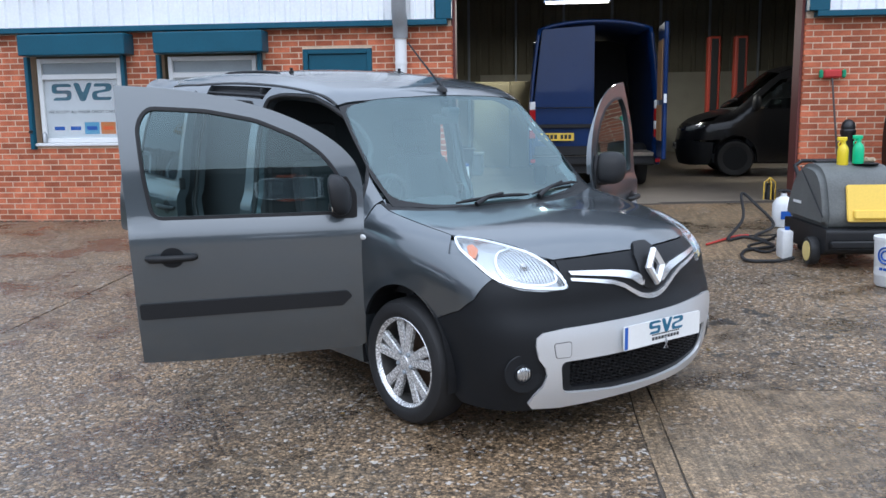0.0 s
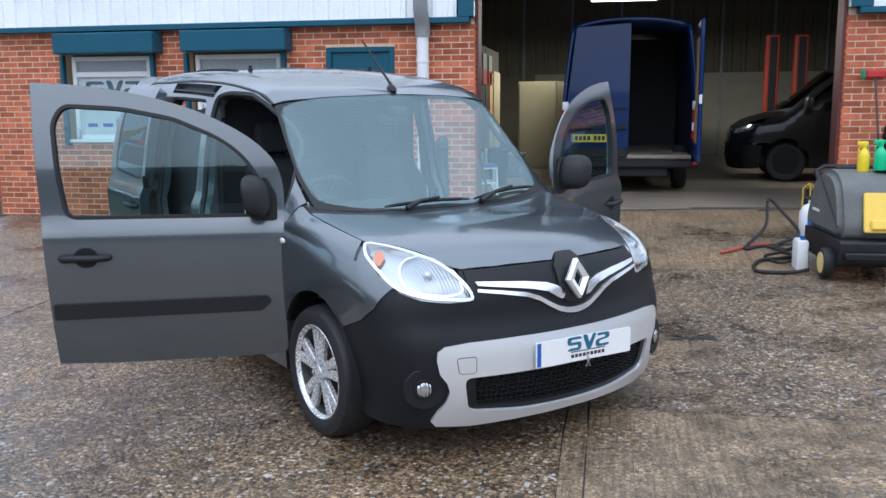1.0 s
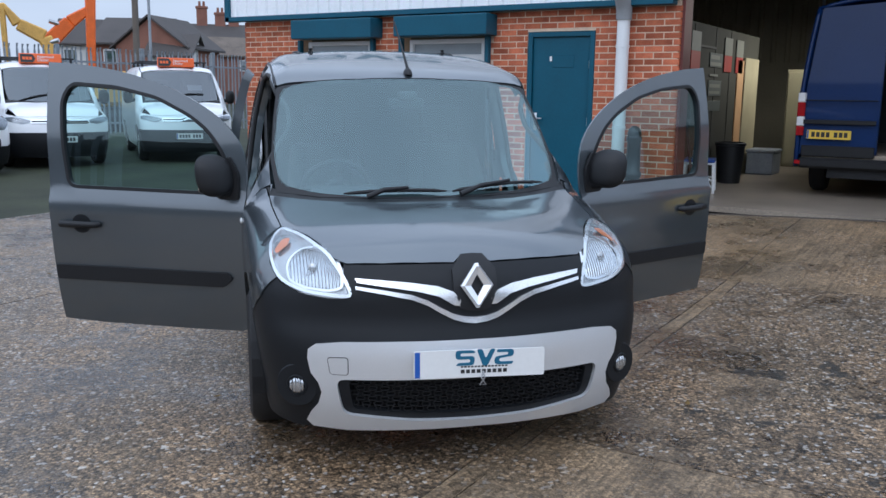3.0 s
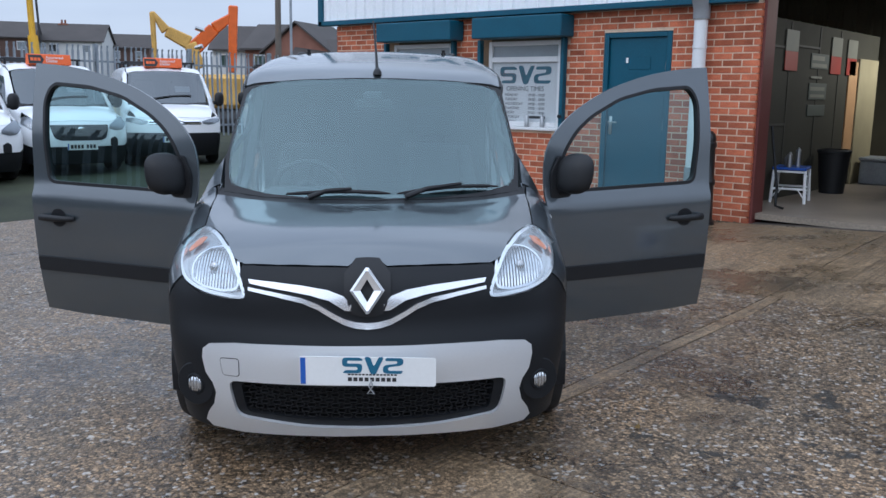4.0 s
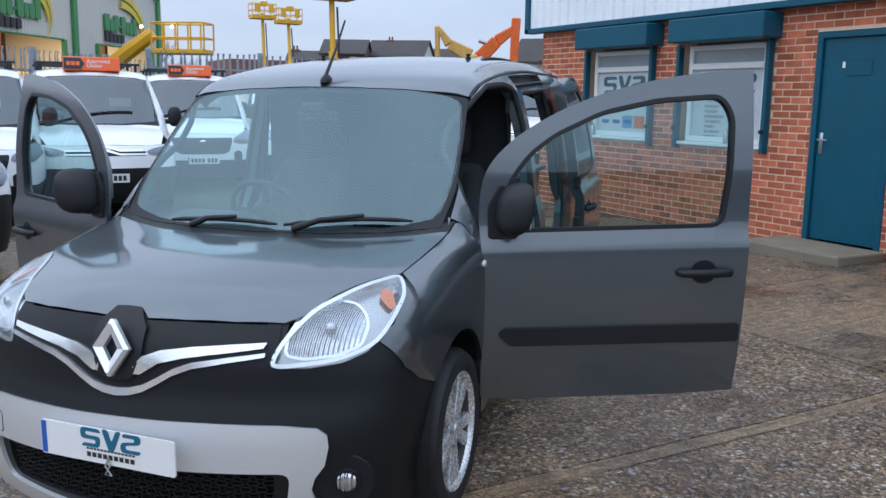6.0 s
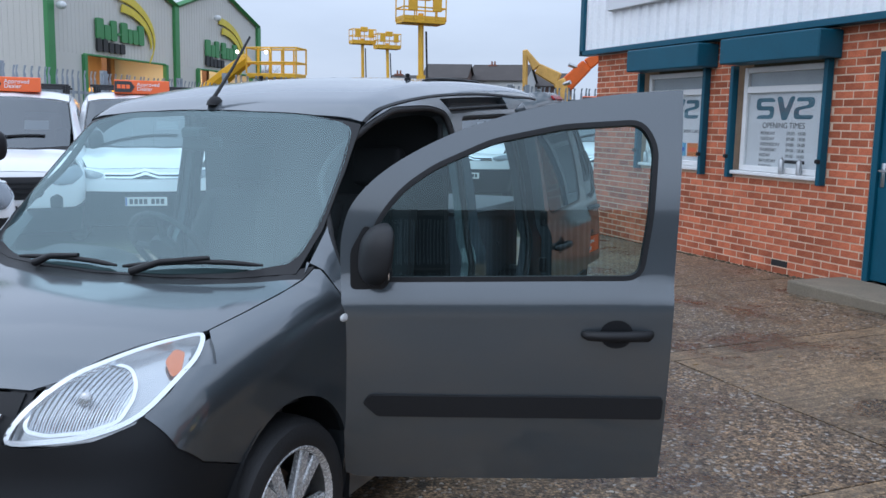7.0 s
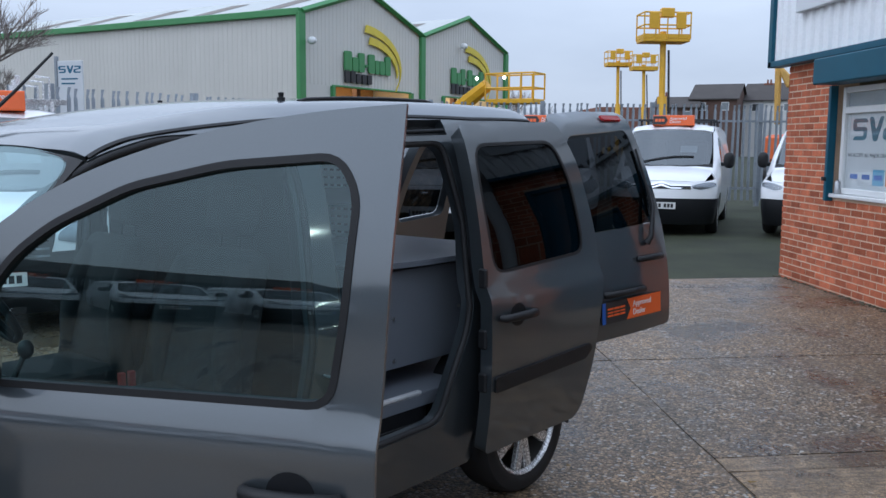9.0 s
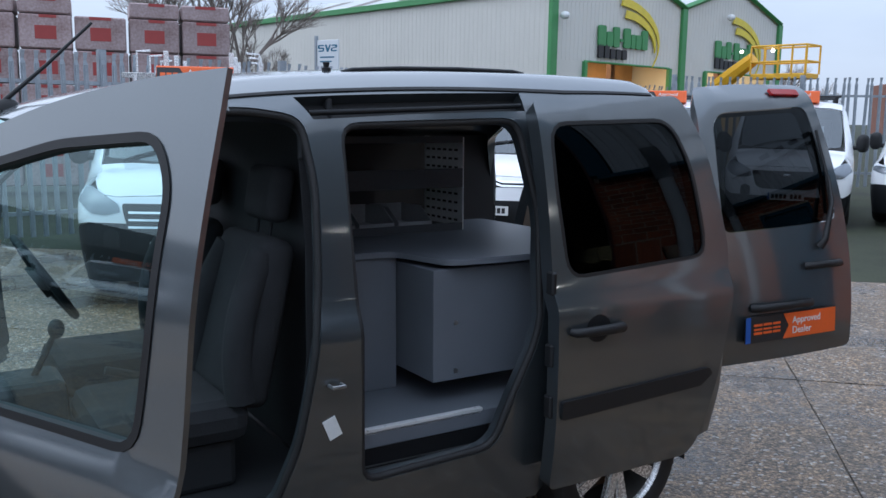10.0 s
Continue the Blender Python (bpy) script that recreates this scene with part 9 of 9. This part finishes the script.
# boom lifts
def boom_lift(x, y, top, lean, base_x=0.0, s=1.0):
    b = thing("boom_lift", "yellow boom lift with a raised railed basket", "boom lift", Matrix.Translation((x, y, 0)), "yellow boom lifts")
    bm = bmesh.new()
    half = Vector((base_x * 0.3, 0, top * 0.62))
    tube(bm, [Vector((base_x, 0, 0.8)), half], [0.24 * s, 0.20 * s], 8)
    part("boom", bm, YELLOW, b)
    bm = bmesh.new()
    tube(bm, [half - Vector((0, 0, 0.3)), Vector((0, 0, top + 0.45 * s))], 0.13 * s, 8)
    part("boom_extension", bm, YELLOW, b)
    bm = bmesh.new()
    tube(bm, [(base_x * 0.4 + 0.1, 0.25, top * 0.5), (0.1, 0.22, top - 0.3)], 0.05, 6)
    part("hose", bm, INK, b)
    bm = bmesh.new()
    w, d, h = 0.95 * s, 0.55 * s, 1.15 * s
    box(bm, -d, d, -w, w, top, top + 0.14, 0.02)
    box(bm, -d, d, -w, w, top + 0.14, top + 0.30)
    part("basket_floor", bm, YELLOW, b)
    for zz in (top + 0.65 * s, top + h):
        bm = bmesh.new()
        lp = [(-d, -w, zz), (d, -w, zz), (d, w, zz), (-d, w, zz), (-d, -w, zz)]
        tube(bm, lp, 0.035, 6)
        part("guard_rail", bm, YELLOW, b)
    for px_, py in ((-d, -w), (d, -w), (d, w), (-d, w), (d, 0), (-d, 0), (d, -w / 2), (d, w / 2)):
        bm = bmesh.new()
        cyl(bm, (px_, py, top + 0.1), (px_, py, top + h), 0.03, n=6)
        part("guard_post", bm, YELLOW, b)
    for k in (-0.55, 0.55):
        bm = bmesh.new()
        box(bm, d - 0.06, d + 0.05, (k - 0.2) * s, (k + 0.2) * s, top + 0.5 * s, top + 1.15 * s, 0.02)
        part("rail_panel", bm, YELLOW, b)
    bm = bmesh.new()
    box(bm, d - 0.25, d + 0.05, -0.27, 0.27, top + 0.95 * s, top + 1.32 * s, 0.03)
    part("control_box", bm, YELLOW, b)
    bm = bmesh.new()
    box(bm, base_x - 1.2, base_x + 1.2, -1, 1, 0.05, 1.4, 0.15)
    part("chassis", bm, YELLOW, b)
    return b


boom_lift(-33.45, 17.9, 5.75, 0, 0.5, 1.0)
boom_lift(-66.0, 24.6, 7.6, 0, 0.8, 1.0)
boom_lift(-64.5, 26.2, 7.2, 0, 1.2, 1.0)
low_ = thing("boom_lift", "yellow boom lift folded low before the steel shed", "boom lift", Matrix.Translation((-38.5, 11.3, 0)) @ Matrix.Rotation(radians(56), 4, "Z"), "yellow boom lifts")
bm = bmesh.new()
tube(bm, [(-3.6, 0, 1.0), (-2.4, 0, 2.6), (-1.0, 0, 3.6), (0.0, 0, 4.3)], [0.3, 0.38, 0.36, 0.3], 8)
part("boom", bm, YELLOW, low_)
bm = bmesh.new()
box(bm, 0.2, 2.6, -0.6, 0.6, 3.4, 3.62, 0.03)
part("basket_floor", bm, YELLOW, low_)
for zz in (4.1, 4.75):
    bm = bmesh.new()
    tube(bm, [(0.2, -0.6, zz), (2.6, -0.6, zz), (2.6, 0.6, zz), (0.2, 0.6, zz), (0.2, -0.6, zz)], 0.045, 6)
    part("guard_rail", bm, YELLOW, low_)
for px_ in (0.2, 0.8, 1.4, 2.0, 2.6):
    for py in (-0.6, 0.6):
        bm = bmesh.new()
        cyl(bm, (px_, py, 3.6), (px_, py, 4.75), 0.04, n=6)
        part("guard_post", bm, YELLOW, low_)
for py in (-0.5, 0.9):
    bm = bmesh.new()
    ball(bm, (0.3 + py, -0.7, 4.55), 0.075, 10, 8)
    part("work_light", bm, glow("work_light", (1.0, 0.93, 0.75), 6.0) if "work_light" not in bpy.data.materials else bpy.data.materials["work_light"], low_)


# excavator arms over the fence
def digger_arm(x, y, paint, pts, radii, label, base):
    e = thing("excavator", label, "excavator", Matrix.Translation((x, y, 0)), "excavators behind the fence")
    for a, b2, r in zip(pts, pts[1:], radii):
        bm = bmesh.new()
        p, q = Vector(a), Vector(b2)
        d = (q - p).normalized()
        s_ = Vector((0.86, -0.5, 0)) * 0.16
        nrm = d.cross(s_.normalized())
        outline = [p - nrm * r[0], q - nrm * r[1], q + nrm * r[1], p + nrm * r[0]]
        lo, hi = [bm.verts.new(v - s_) for v in outline], [bm.verts.new(v + s_) for v in outline]
        bm.faces.new(lo)
        bm.faces.new(hi[::-1])
        for j in range(4):
            bm.faces.new((lo[j], lo[(j + 1) % 4], hi[(j + 1) % 4], hi[j]))
        bmesh.ops.recalc_face_normals(bm, faces=bm.faces[:])
        bmesh.ops.bevel(bm, geom=bm.edges[:], offset=0.05, segments=1, affect="EDGES")
        part("arm_section", bm, paint, e)
    bm = bmesh.new()
    tube(bm, [Vector(pts[0]) + Vector((0.2, 0, 0.9)), Vector(pts[1]) + Vector((0, 0, -0.25))], 0.09, 8)
    part("ram", bm, STEEL, e)
    bm = bmesh.new()
    box(bm, base - 1.5, base + 1.5, -1.3, 1.3, 0.9, 2.1, 0.15)
    part("body", bm, paint, e)
    bm = bmesh.new()
    box(bm, base - 1.8, base + 1.8, -1.4, 1.4, 0.02, 0.85, 0.3, seg=2)
    part("track", bm, INK, e)
    return e


digger_arm(-30.2, 24.6, EXC_ORANGE, [(-0.62, -0.96, 3.25), (-0.11, -0.23, 4.15), (0.32, 0.36, 4.66), (0.41, 0.41, 5.13), (0.34, 0.34, 2.3)], [(0.32, 0.27), (0.26, 0.16), (0.15, 0.10), (0.20, 0.16)], "orange excavator with its arm raised over the fence", -4.0)
digger_arm(-29.5, 21.7, pbr("worn_plant_yellow", (0.58, 0.34, 0.08), 0.6, 0, 0.3, 2, 30), [(0.68, 0.95, 2.4), (0.44, 0.65, 3.40), (-0.05, -0.1, 3.85), (-0.34, -0.52, 4.59), (-0.31, -0.48, 2.4)], [(0.22, 0.26), (0.28, 0.22), (0.20, 0.07), (0.11, 0.09)], "weathered yellow excavator with its arm folded behind the fence", 4.5)

# houses
TILE_ROOF = pbr("slate_roof", (0.062, 0.054, 0.050), 0.8, 0, 0.2, 0.6, 12)
HOUSE_BRICK = pbr("house_brick", (0.22, 0.10, 0.07), 0.9, 0, 0.2, 1, 20)
RENDERED = pbr("white_render", (0.62, 0.62, 0.60), 0.85, 0, 0.06, 1, 20)


def house(r, az, turn_, w, d, eave, ridge, wall, chimneys=(), roof=None):
    """A house r metres off on the bearing az from the yard; chimneys: place along the ridge and height over it."""
    h = thing("house", "house with a dark pitched roof beyond the fence", "house", Matrix.Translation((2.8 + r * math.cos(radians(az)), 2.8 + r * math.sin(radians(az)), 0)) @ Matrix.Rotation(radians(az - 90 + turn_), 4, "Z"), "houses beyond the fence")
    bm = bmesh.new()
    pts = [(-d / 2, 0), (d / 2, 0), (d / 2, eave), (0, ridge), (-d / 2, eave)]
    prism(bm, pts, w, Matrix.Translation((-w / 2, 0, 0)) @ Matrix.Rotation(radians(90), 4, "Z") @ Matrix.Rotation(radians(90), 4, "X"))
    part("wall", bm, wall, h)
    for s_ in (-1, 1):
        bm = bmesh.new()
        a = [(-w / 2 - 0.3, s_ * (d / 2 + 0.4), eave - 0.35 * (ridge - eave) / (d / 2)), (w / 2 + 0.3, s_ * (d / 2 + 0.4), eave - 0.35 * (ridge - eave) / (d / 2)), (w / 2 + 0.3, 0, ridge + 0.1), (-w / 2 - 0.3, 0, ridge + 0.1)]
        lo = [bm.verts.new(q) for q in a]
        hi = [bm.verts.new(Vector(q) + Vector((0, 0, 0.15))) for q in a]
        bm.faces.new(lo)
        bm.faces.new(hi[::-1])
        for j in range(4):
            bm.faces.new((lo[j], lo[(j + 1) % 4], hi[(j + 1) % 4], hi[j]))
        bmesh.ops.recalc_face_normals(bm, faces=bm.faces[:])
        part("roof", bm, roof or TILE_ROOF, h)
    for cx, up in chimneys:
        bm = bmesh.new()
        top_ = ridge + up
        box(bm, cx - 0.55, cx + 0.55, -0.4, 0.4, ridge - 1.2, top_ - 0.5, 0.03)
        box(bm, cx - 0.64, cx + 0.64, -0.49, 0.49, top_ - 0.75, top_ - 0.55)
        for k in (-0.22, 0.22):
            cyl(bm, (cx + k, 0, top_ - 0.52), (cx + k, 0, top_), 0.15, 0.12, 8)
        part("chimney", bm, HOUSE_BRICK, h)
    n = max(2, int(w / 3.2))
    for i in range(n):
        for s_ in (-1, 1):
            bm = bmesh.new()
            cx = -w / 2 + w * (i + 0.5) / n
            box(bm, cx - 0.5, cx + 0.5, s_ * d / 2 - 0.06, s_ * d / 2 + 0.06, eave - 1.6, eave - 0.5)
            win = part("window", bm, UPVC, h)
            bm = bmesh.new()
            box(bm, cx - 0.42, cx + 0.42, s_ * d / 2 - 0.075, s_ * d / 2 + 0.075, eave - 1.5, eave - 0.6)
            part("pane", bm, DARK_GLASS, win)


GABLE_BRICK = pbr("weathered_gable_brick", (0.115, 0.07, 0.055), 0.9, 0, 0.2, 1, 20)
house(130, 157.6, -8, 6.0, 8.0, 7.8, 9.7, GABLE_BRICK)
house(134, 154.2, -13, 8.4, 8.0, 7.8, 10.0, RENDERED, ((-1.5, 0.75),))
house(128, 159.9, -4, 5.5, 7.0, 6.6, 7.9, GABLE_BRICK, ((-2.0, 0.9), (1.8, 0.7)))
house(140, 151.2, -6, 6.0, 7.0, 7.4, 9.2, GABLE_BRICK)
house(84, 144.6, -12, 4.5, 6.0, 5.2, 7.1, RENDERED)
house(76, 141.8, -18, 5.0, 8.0, 4.9, 6.8, HOUSE_BRICK)
house(72, 140.3, 62, 6.0, 5.5, 4.6, 6.6, HOUSE_BRICK)
house(70, 139.9, -15, 3.0, 5.0, 3.9, 5.3, RENDERED)
WORN_TILES = pbr("worn_clay_tiles", (0.13, 0.105, 0.085), 0.85, 0, 0.35, 0.9, 14)
house(100, 135.05, 0, 19.0, 8.5, 6.0, 8.15, HOUSE_BRICK, ((-5.1, 2.6), (-3.2, 2.0), (-1.8, 2.6), (1.3, 2.0)))
house(94, 135.6, 2, 18.0, 5.0, 4.9, 6.5, HOUSE_BRICK, roof=WORN_TILES)

bm = bmesh.new()
box(bm, -150, -135, 40, 60, 0, 7.4, 0.05)
tagged(from_bm("backdrop_shed", bm, HOUSE_BRICK), "low brown buildings along the skyline", "backdrop", kind="structure")

# utility pole
p_ = thing("utility_pole", "tall slim timber pole beyond the fence", "pole", Matrix.Translation((-35.6, 31.9, 0)))
bm = bmesh.new()
cyl(bm, (0, 0, 0), (0.1, 0, 12), 0.19, 0.13, 10)
part("pole", bm, pbr("weathered_pole", (0.14, 0.12, 0.10), 0.9), p_)
bm = bmesh.new()
cyl(bm, (0.55, 0.45, 0), (0.55, 0.45, 10.2), 0.08, 0.06, 8)
part("stay", bm, STEEL_GREY, p_)

# dealer's board on the fence
bd = thing("fence_sign", "small white board with a blue emblem beyond the fence", "sign", Matrix.Translation((-23.3, -2.6, 0)) @ Matrix.Rotation(radians(70), 4, "Z"))
fm_ = Matrix.Rotation(radians(90), 4, "X")
bm = bmesh.new()
box(bm, -0.02, 0.80, -0.03, 0.03, 2.3, 3.82, 0.01)
part("panel", bm, POSTER, bd)
bm = bmesh.new()
box(bm, -0.12, -0.03, -0.05, 0.05, 0, 3.95, 0.01)
part("post", bm, STEEL_GREY, bd)
wave_logo(bd, Matrix.Translation((0.39, -0.032, 3.58)) @ fm_, 0.22, TEAL_INK)
for i in range(2):
    bm = bmesh.new()
    box(bm, 0.1, 0.65 - 0.1 * i, -0.036, -0.031, 3.3 - i * 0.13, 3.34 - i * 0.13)
    part("plain_bar", bm, TEAL_INK, bd)

# wrapped packs of bricks
PACK = pbr("wrapped_brick_pack", (0.31, 0.20, 0.185), 0.5, 0, 0.25, 2, 18, 0.1, rand=0.12, hue=(0.37, 0.29, 0.29))
PACK_RED = pbr("red_print", (0.34, 0.05, 0.045), 0.5)
for r in range(6):
    for c in range(7):
        if r == 5 and c in (2, 6):
            continue
        tall = 0.71 if r < 5 else 0.33
        bx, by, bz = -16.9 + 0.64 * c, -2.9 - 0.90 * c, 0.0 + r * 0.73
        pk = thing("brick_pack", "shrink-wrapped pack of red bricks stacked beyond the fence", "brick pack", Matrix.Translation((bx, by, bz)) @ Matrix.Rotation(radians(random.uniform(-2, 2) + 35), 4, "Z"), "stacked brick packs")
        bm = bmesh.new()
        box(bm, -0.5, 0.5, -0.52, 0.52, 0, tall, 0.03)
        part("pack", bm, PACK, pk)
        if r < 5:
            bm = bmesh.new()
            box(bm, 0.5, 0.506, -0.21, 0.21, 0.20, 0.48)
            part("print_panel", bm, PACK_RED, pk)
        bm = bmesh.new()
        box(bm, 0.5, 0.508, -0.22 + 0.1 * (c % 2), 0.22, tall - 0.07, tall - 0.005)
        part("print_strip", bm, PACK_RED, pk)

# bare winter trees
BARK = pbr("bare_twigs", (0.25, 0.21, 0.185), 0.9, 0, 0.2)


def bare_tree(x, y, h, seed):
    t = thing("bare_tree", "leafless tree with fine twigs against the sky", "tree", Matrix.Translation((x, y, -0.1)), "bare trees")
    rnd = random.Random(seed)
    bm = bmesh.new()

    def grow(p, d, ln, r, depth):
        q = p + d * ln
        mid = p + d * ln * 0.5 + Vector((rnd.uniform(-1, 1), rnd.uniform(-1, 1), 0)) * ln * 0.05
        tube(wood if depth == 5 else bm, [p, mid, q], [r, r * 0.85, r * 0.7], 5 if depth > 2 else 3)
        if depth == 0:
            return
        for _ in range(4 if depth > 1 else 6):
            nd = (d + Vector((rnd.uniform(-1, 1), rnd.uniform(-1, 1), rnd.uniform(-0.25, 0.7))) * 0.75).normalized()
            grow(p + d * ln * rnd.uniform(0.45, 1.0), nd, ln * rnd.uniform(0.55, 0.8), r * 0.55, depth - 1)
    wood = bmesh.new()
    grow(Vector((0, 0, 0)), Vector((0, 0, 1)), h * 0.34, h * 0.014, 5)
    part("trunk", wood, BARK, t)
    tagged(part("crown", bm, BARK, t), kind="stuff")


for i, (x, y, h) in enumerate(((-31.6, -9.3, 10.5), (-30.9, -11.0, 11.0), (-32.4, -8.0, 6.0), (-66.5, 16.7, 8.0), (-66, 19.2, 5.2))):
    bare_tree(x, y, h, i)
for i, (x, y, h) in enumerate(((4.5, -40, 9.0), (11, -41, 8.5), (17, -39.5, 8.0))):
    bare_tree(x, y, h, 20 + i)


# ---- the pieces: bricks of the front walls ----
def brick_mesh(name, l):
    bm = bmesh.new()
    box(bm, 0, l, 0, 0.02, 0, BRICK_H)
    top = [v for v in bm.verts if v.co.y < 0.001]
    for v in top:
        v.co.x += 0.0025 if v.co.x < l / 2 else -0.0025
        v.co.z += 0.002 if v.co.z < BRICK_H / 2 else -0.002
    me = bpy.data.meshes.new(name)
    bm.to_mesh(me)
    bm.free()
    me.materials.append(BRICK)
    return me


BRICK_MESH, HALF_MESH, HEAD_MESH = brick_mesh("brick", BRICK_L), brick_mesh("brick_half", 0.1025), brick_mesh("brick_header", 0.1025)


def lay_bricks(parent, x0, x1, z0, z1, holes, near):
    """Stretcher bond; bricks inside near=(xa, xb, za, zb) are parts of their own, the rest one joined part."""
    rest_v, rest_f, count = [], [], 0
    box_v = [(0.0025, 0, 0.002), (1, 0, 0.002), (1, 0, 1), (0.0025, 0, 1)]
    row = 0
    z = z0
    while z < z1:
        x = x0 - (PITCH_X / 2 if row % 2 else 0)
        while x < x1:
            a, b = max(x, x0), min(x + BRICK_L, x1)
            spans = [(a, b)]
            for h in holes:
                if h[2] < z + BRICK_H / 2 < h[3]:
                    nxt = []
                    for s, e in spans:
                        if e <= h[0] or s >= h[1]:
                            nxt.append((s, e))
                        else:
                            if h[0] - s > 0.03:
                                nxt.append((s, h[0]))
                            if e - h[1] > 0.03:
                                nxt.append((h[1], e))
                    spans = nxt
            for s, e in spans:
                if e - s < 0.03:
                    continue
                j = random.uniform(-0.002, 0.002)
                if e - s > BRICK_L - 0.001 and count < 300 and near[0] < s < near[1] and near[2] < z < near[3]:
                    ob = new("brick", BRICK_MESH)
                    ob.parent = parent
                    ob.location = (s, WALL_Y + j, z + random.uniform(-0.001, 0.001))
                    count += 1
                else:
                    k = len(rest_v)
                    y = WALL_Y + j
                    rest_v += [(s + 0.0025, y, z + 0.002), (e - 0.0025, y, z + 0.002), (e - 0.0025, y, z + BRICK_H - 0.002), (s + 0.0025, y, z + BRICK_H - 0.002), (s, y + 0.012, z), (e, y + 0.012, z), (e, y + 0.012, z + BRICK_H), (s, y + 0.012, z + BRICK_H)]
                    rest_f += [(k, k + 1, k + 2, k + 3), (k + 4, k + 5, k + 1, k), (k + 5, k + 6, k + 2, k + 1), (k + 6, k + 7, k + 3, k + 2), (k + 7, k + 4, k, k + 3)]
            x += PITCH_X
        z += PITCH_Z
        row += 1
    me = bpy.data.meshes.new("brickwork")
    me.from_pydata(rest_v, [], rest_f)
    me.materials.append(BRICK)
    ob = new("brickwork", me)
    ob.parent = parent
    ob["kind"] = "stuff"


brick_holes = [(-6.63, -5.25, 1.085, 2.33), (-4.83, -3.40, 1.085, 2.33), (-2.87, -1.96, -1, 2.298), (-4.06, -3.82, 0.18, 0.21)]
lay_bricks(wall_left, LEFT_X, OPEN_L, 0.012, FASCIA_Z, brick_holes, (-4.6, OPEN_L, 0.3, 2.0))
lay_bricks(wall_right, OPEN_R, 9.0, 0.012, FASCIA_Z, [], (OPEN_R, 5.2, 0.3, 2.4))


def lay_return(parent, x, face, y0, y1, z0, z1):
    """The brick end of a wall seen in an opening: headers and stretchers in turn."""
    v, f = [], []
    z, row = z0, 0
    while z < z1:
        parts_ = [(y0, y0 + 0.1025), (y0 + 0.1125, y1)] if row % 2 else [(y0, y0 + 0.215), (y0 + 0.225, y1)]
        for s, e in parts_:
            if e - s < 0.02:
                continue
            k = len(v)
            d = -0.012 * face
            v += [(x, s + 0.002, z + 0.002), (x, e - 0.002, z + 0.002), (x, e - 0.002, z + BRICK_H - 0.002), (x, s + 0.002, z + BRICK_H - 0.002), (x + d, s, z), (x + d, e, z), (x + d, e, z + BRICK_H), (x + d, s, z + BRICK_H)]
            f += [(k, k + 1, k + 2, k + 3), (k + 4, k + 5, k + 1, k), (k + 5, k + 6, k + 2, k + 1), (k + 6, k + 7, k + 3, k + 2), (k + 7, k + 4, k, k + 3)]
        z += PITCH_Z
        row += 1
    me = bpy.data.meshes.new("brick_return")
    me.from_pydata(v, [], f)
    me.materials.append(BRICK)
    ob = new("brick_return", me)
    ob.parent = parent
    ob["kind"] = "stuff"


lay_return(wall_left, OPEN_L, 1, WALL_Y + 0.002, WALL_Y + WT, 0.012, FASCIA_Z)
lay_return(wall_right, OPEN_R, -1, WALL_Y + 0.002, WALL_Y + WT, 0.012, FASCIA_Z)
for hx0, hx1, hz0, hz1 in brick_holes[:2]:
    lay_return(wall_left, hx0 + 0.008, 1, WALL_Y + 0.002, WALL_Y + 0.105, 1.137, 2.33)
    lay_return(wall_left, hx1 - 0.008, -1, WALL_Y + 0.002, WALL_Y + 0.105, 1.137, 2.33)
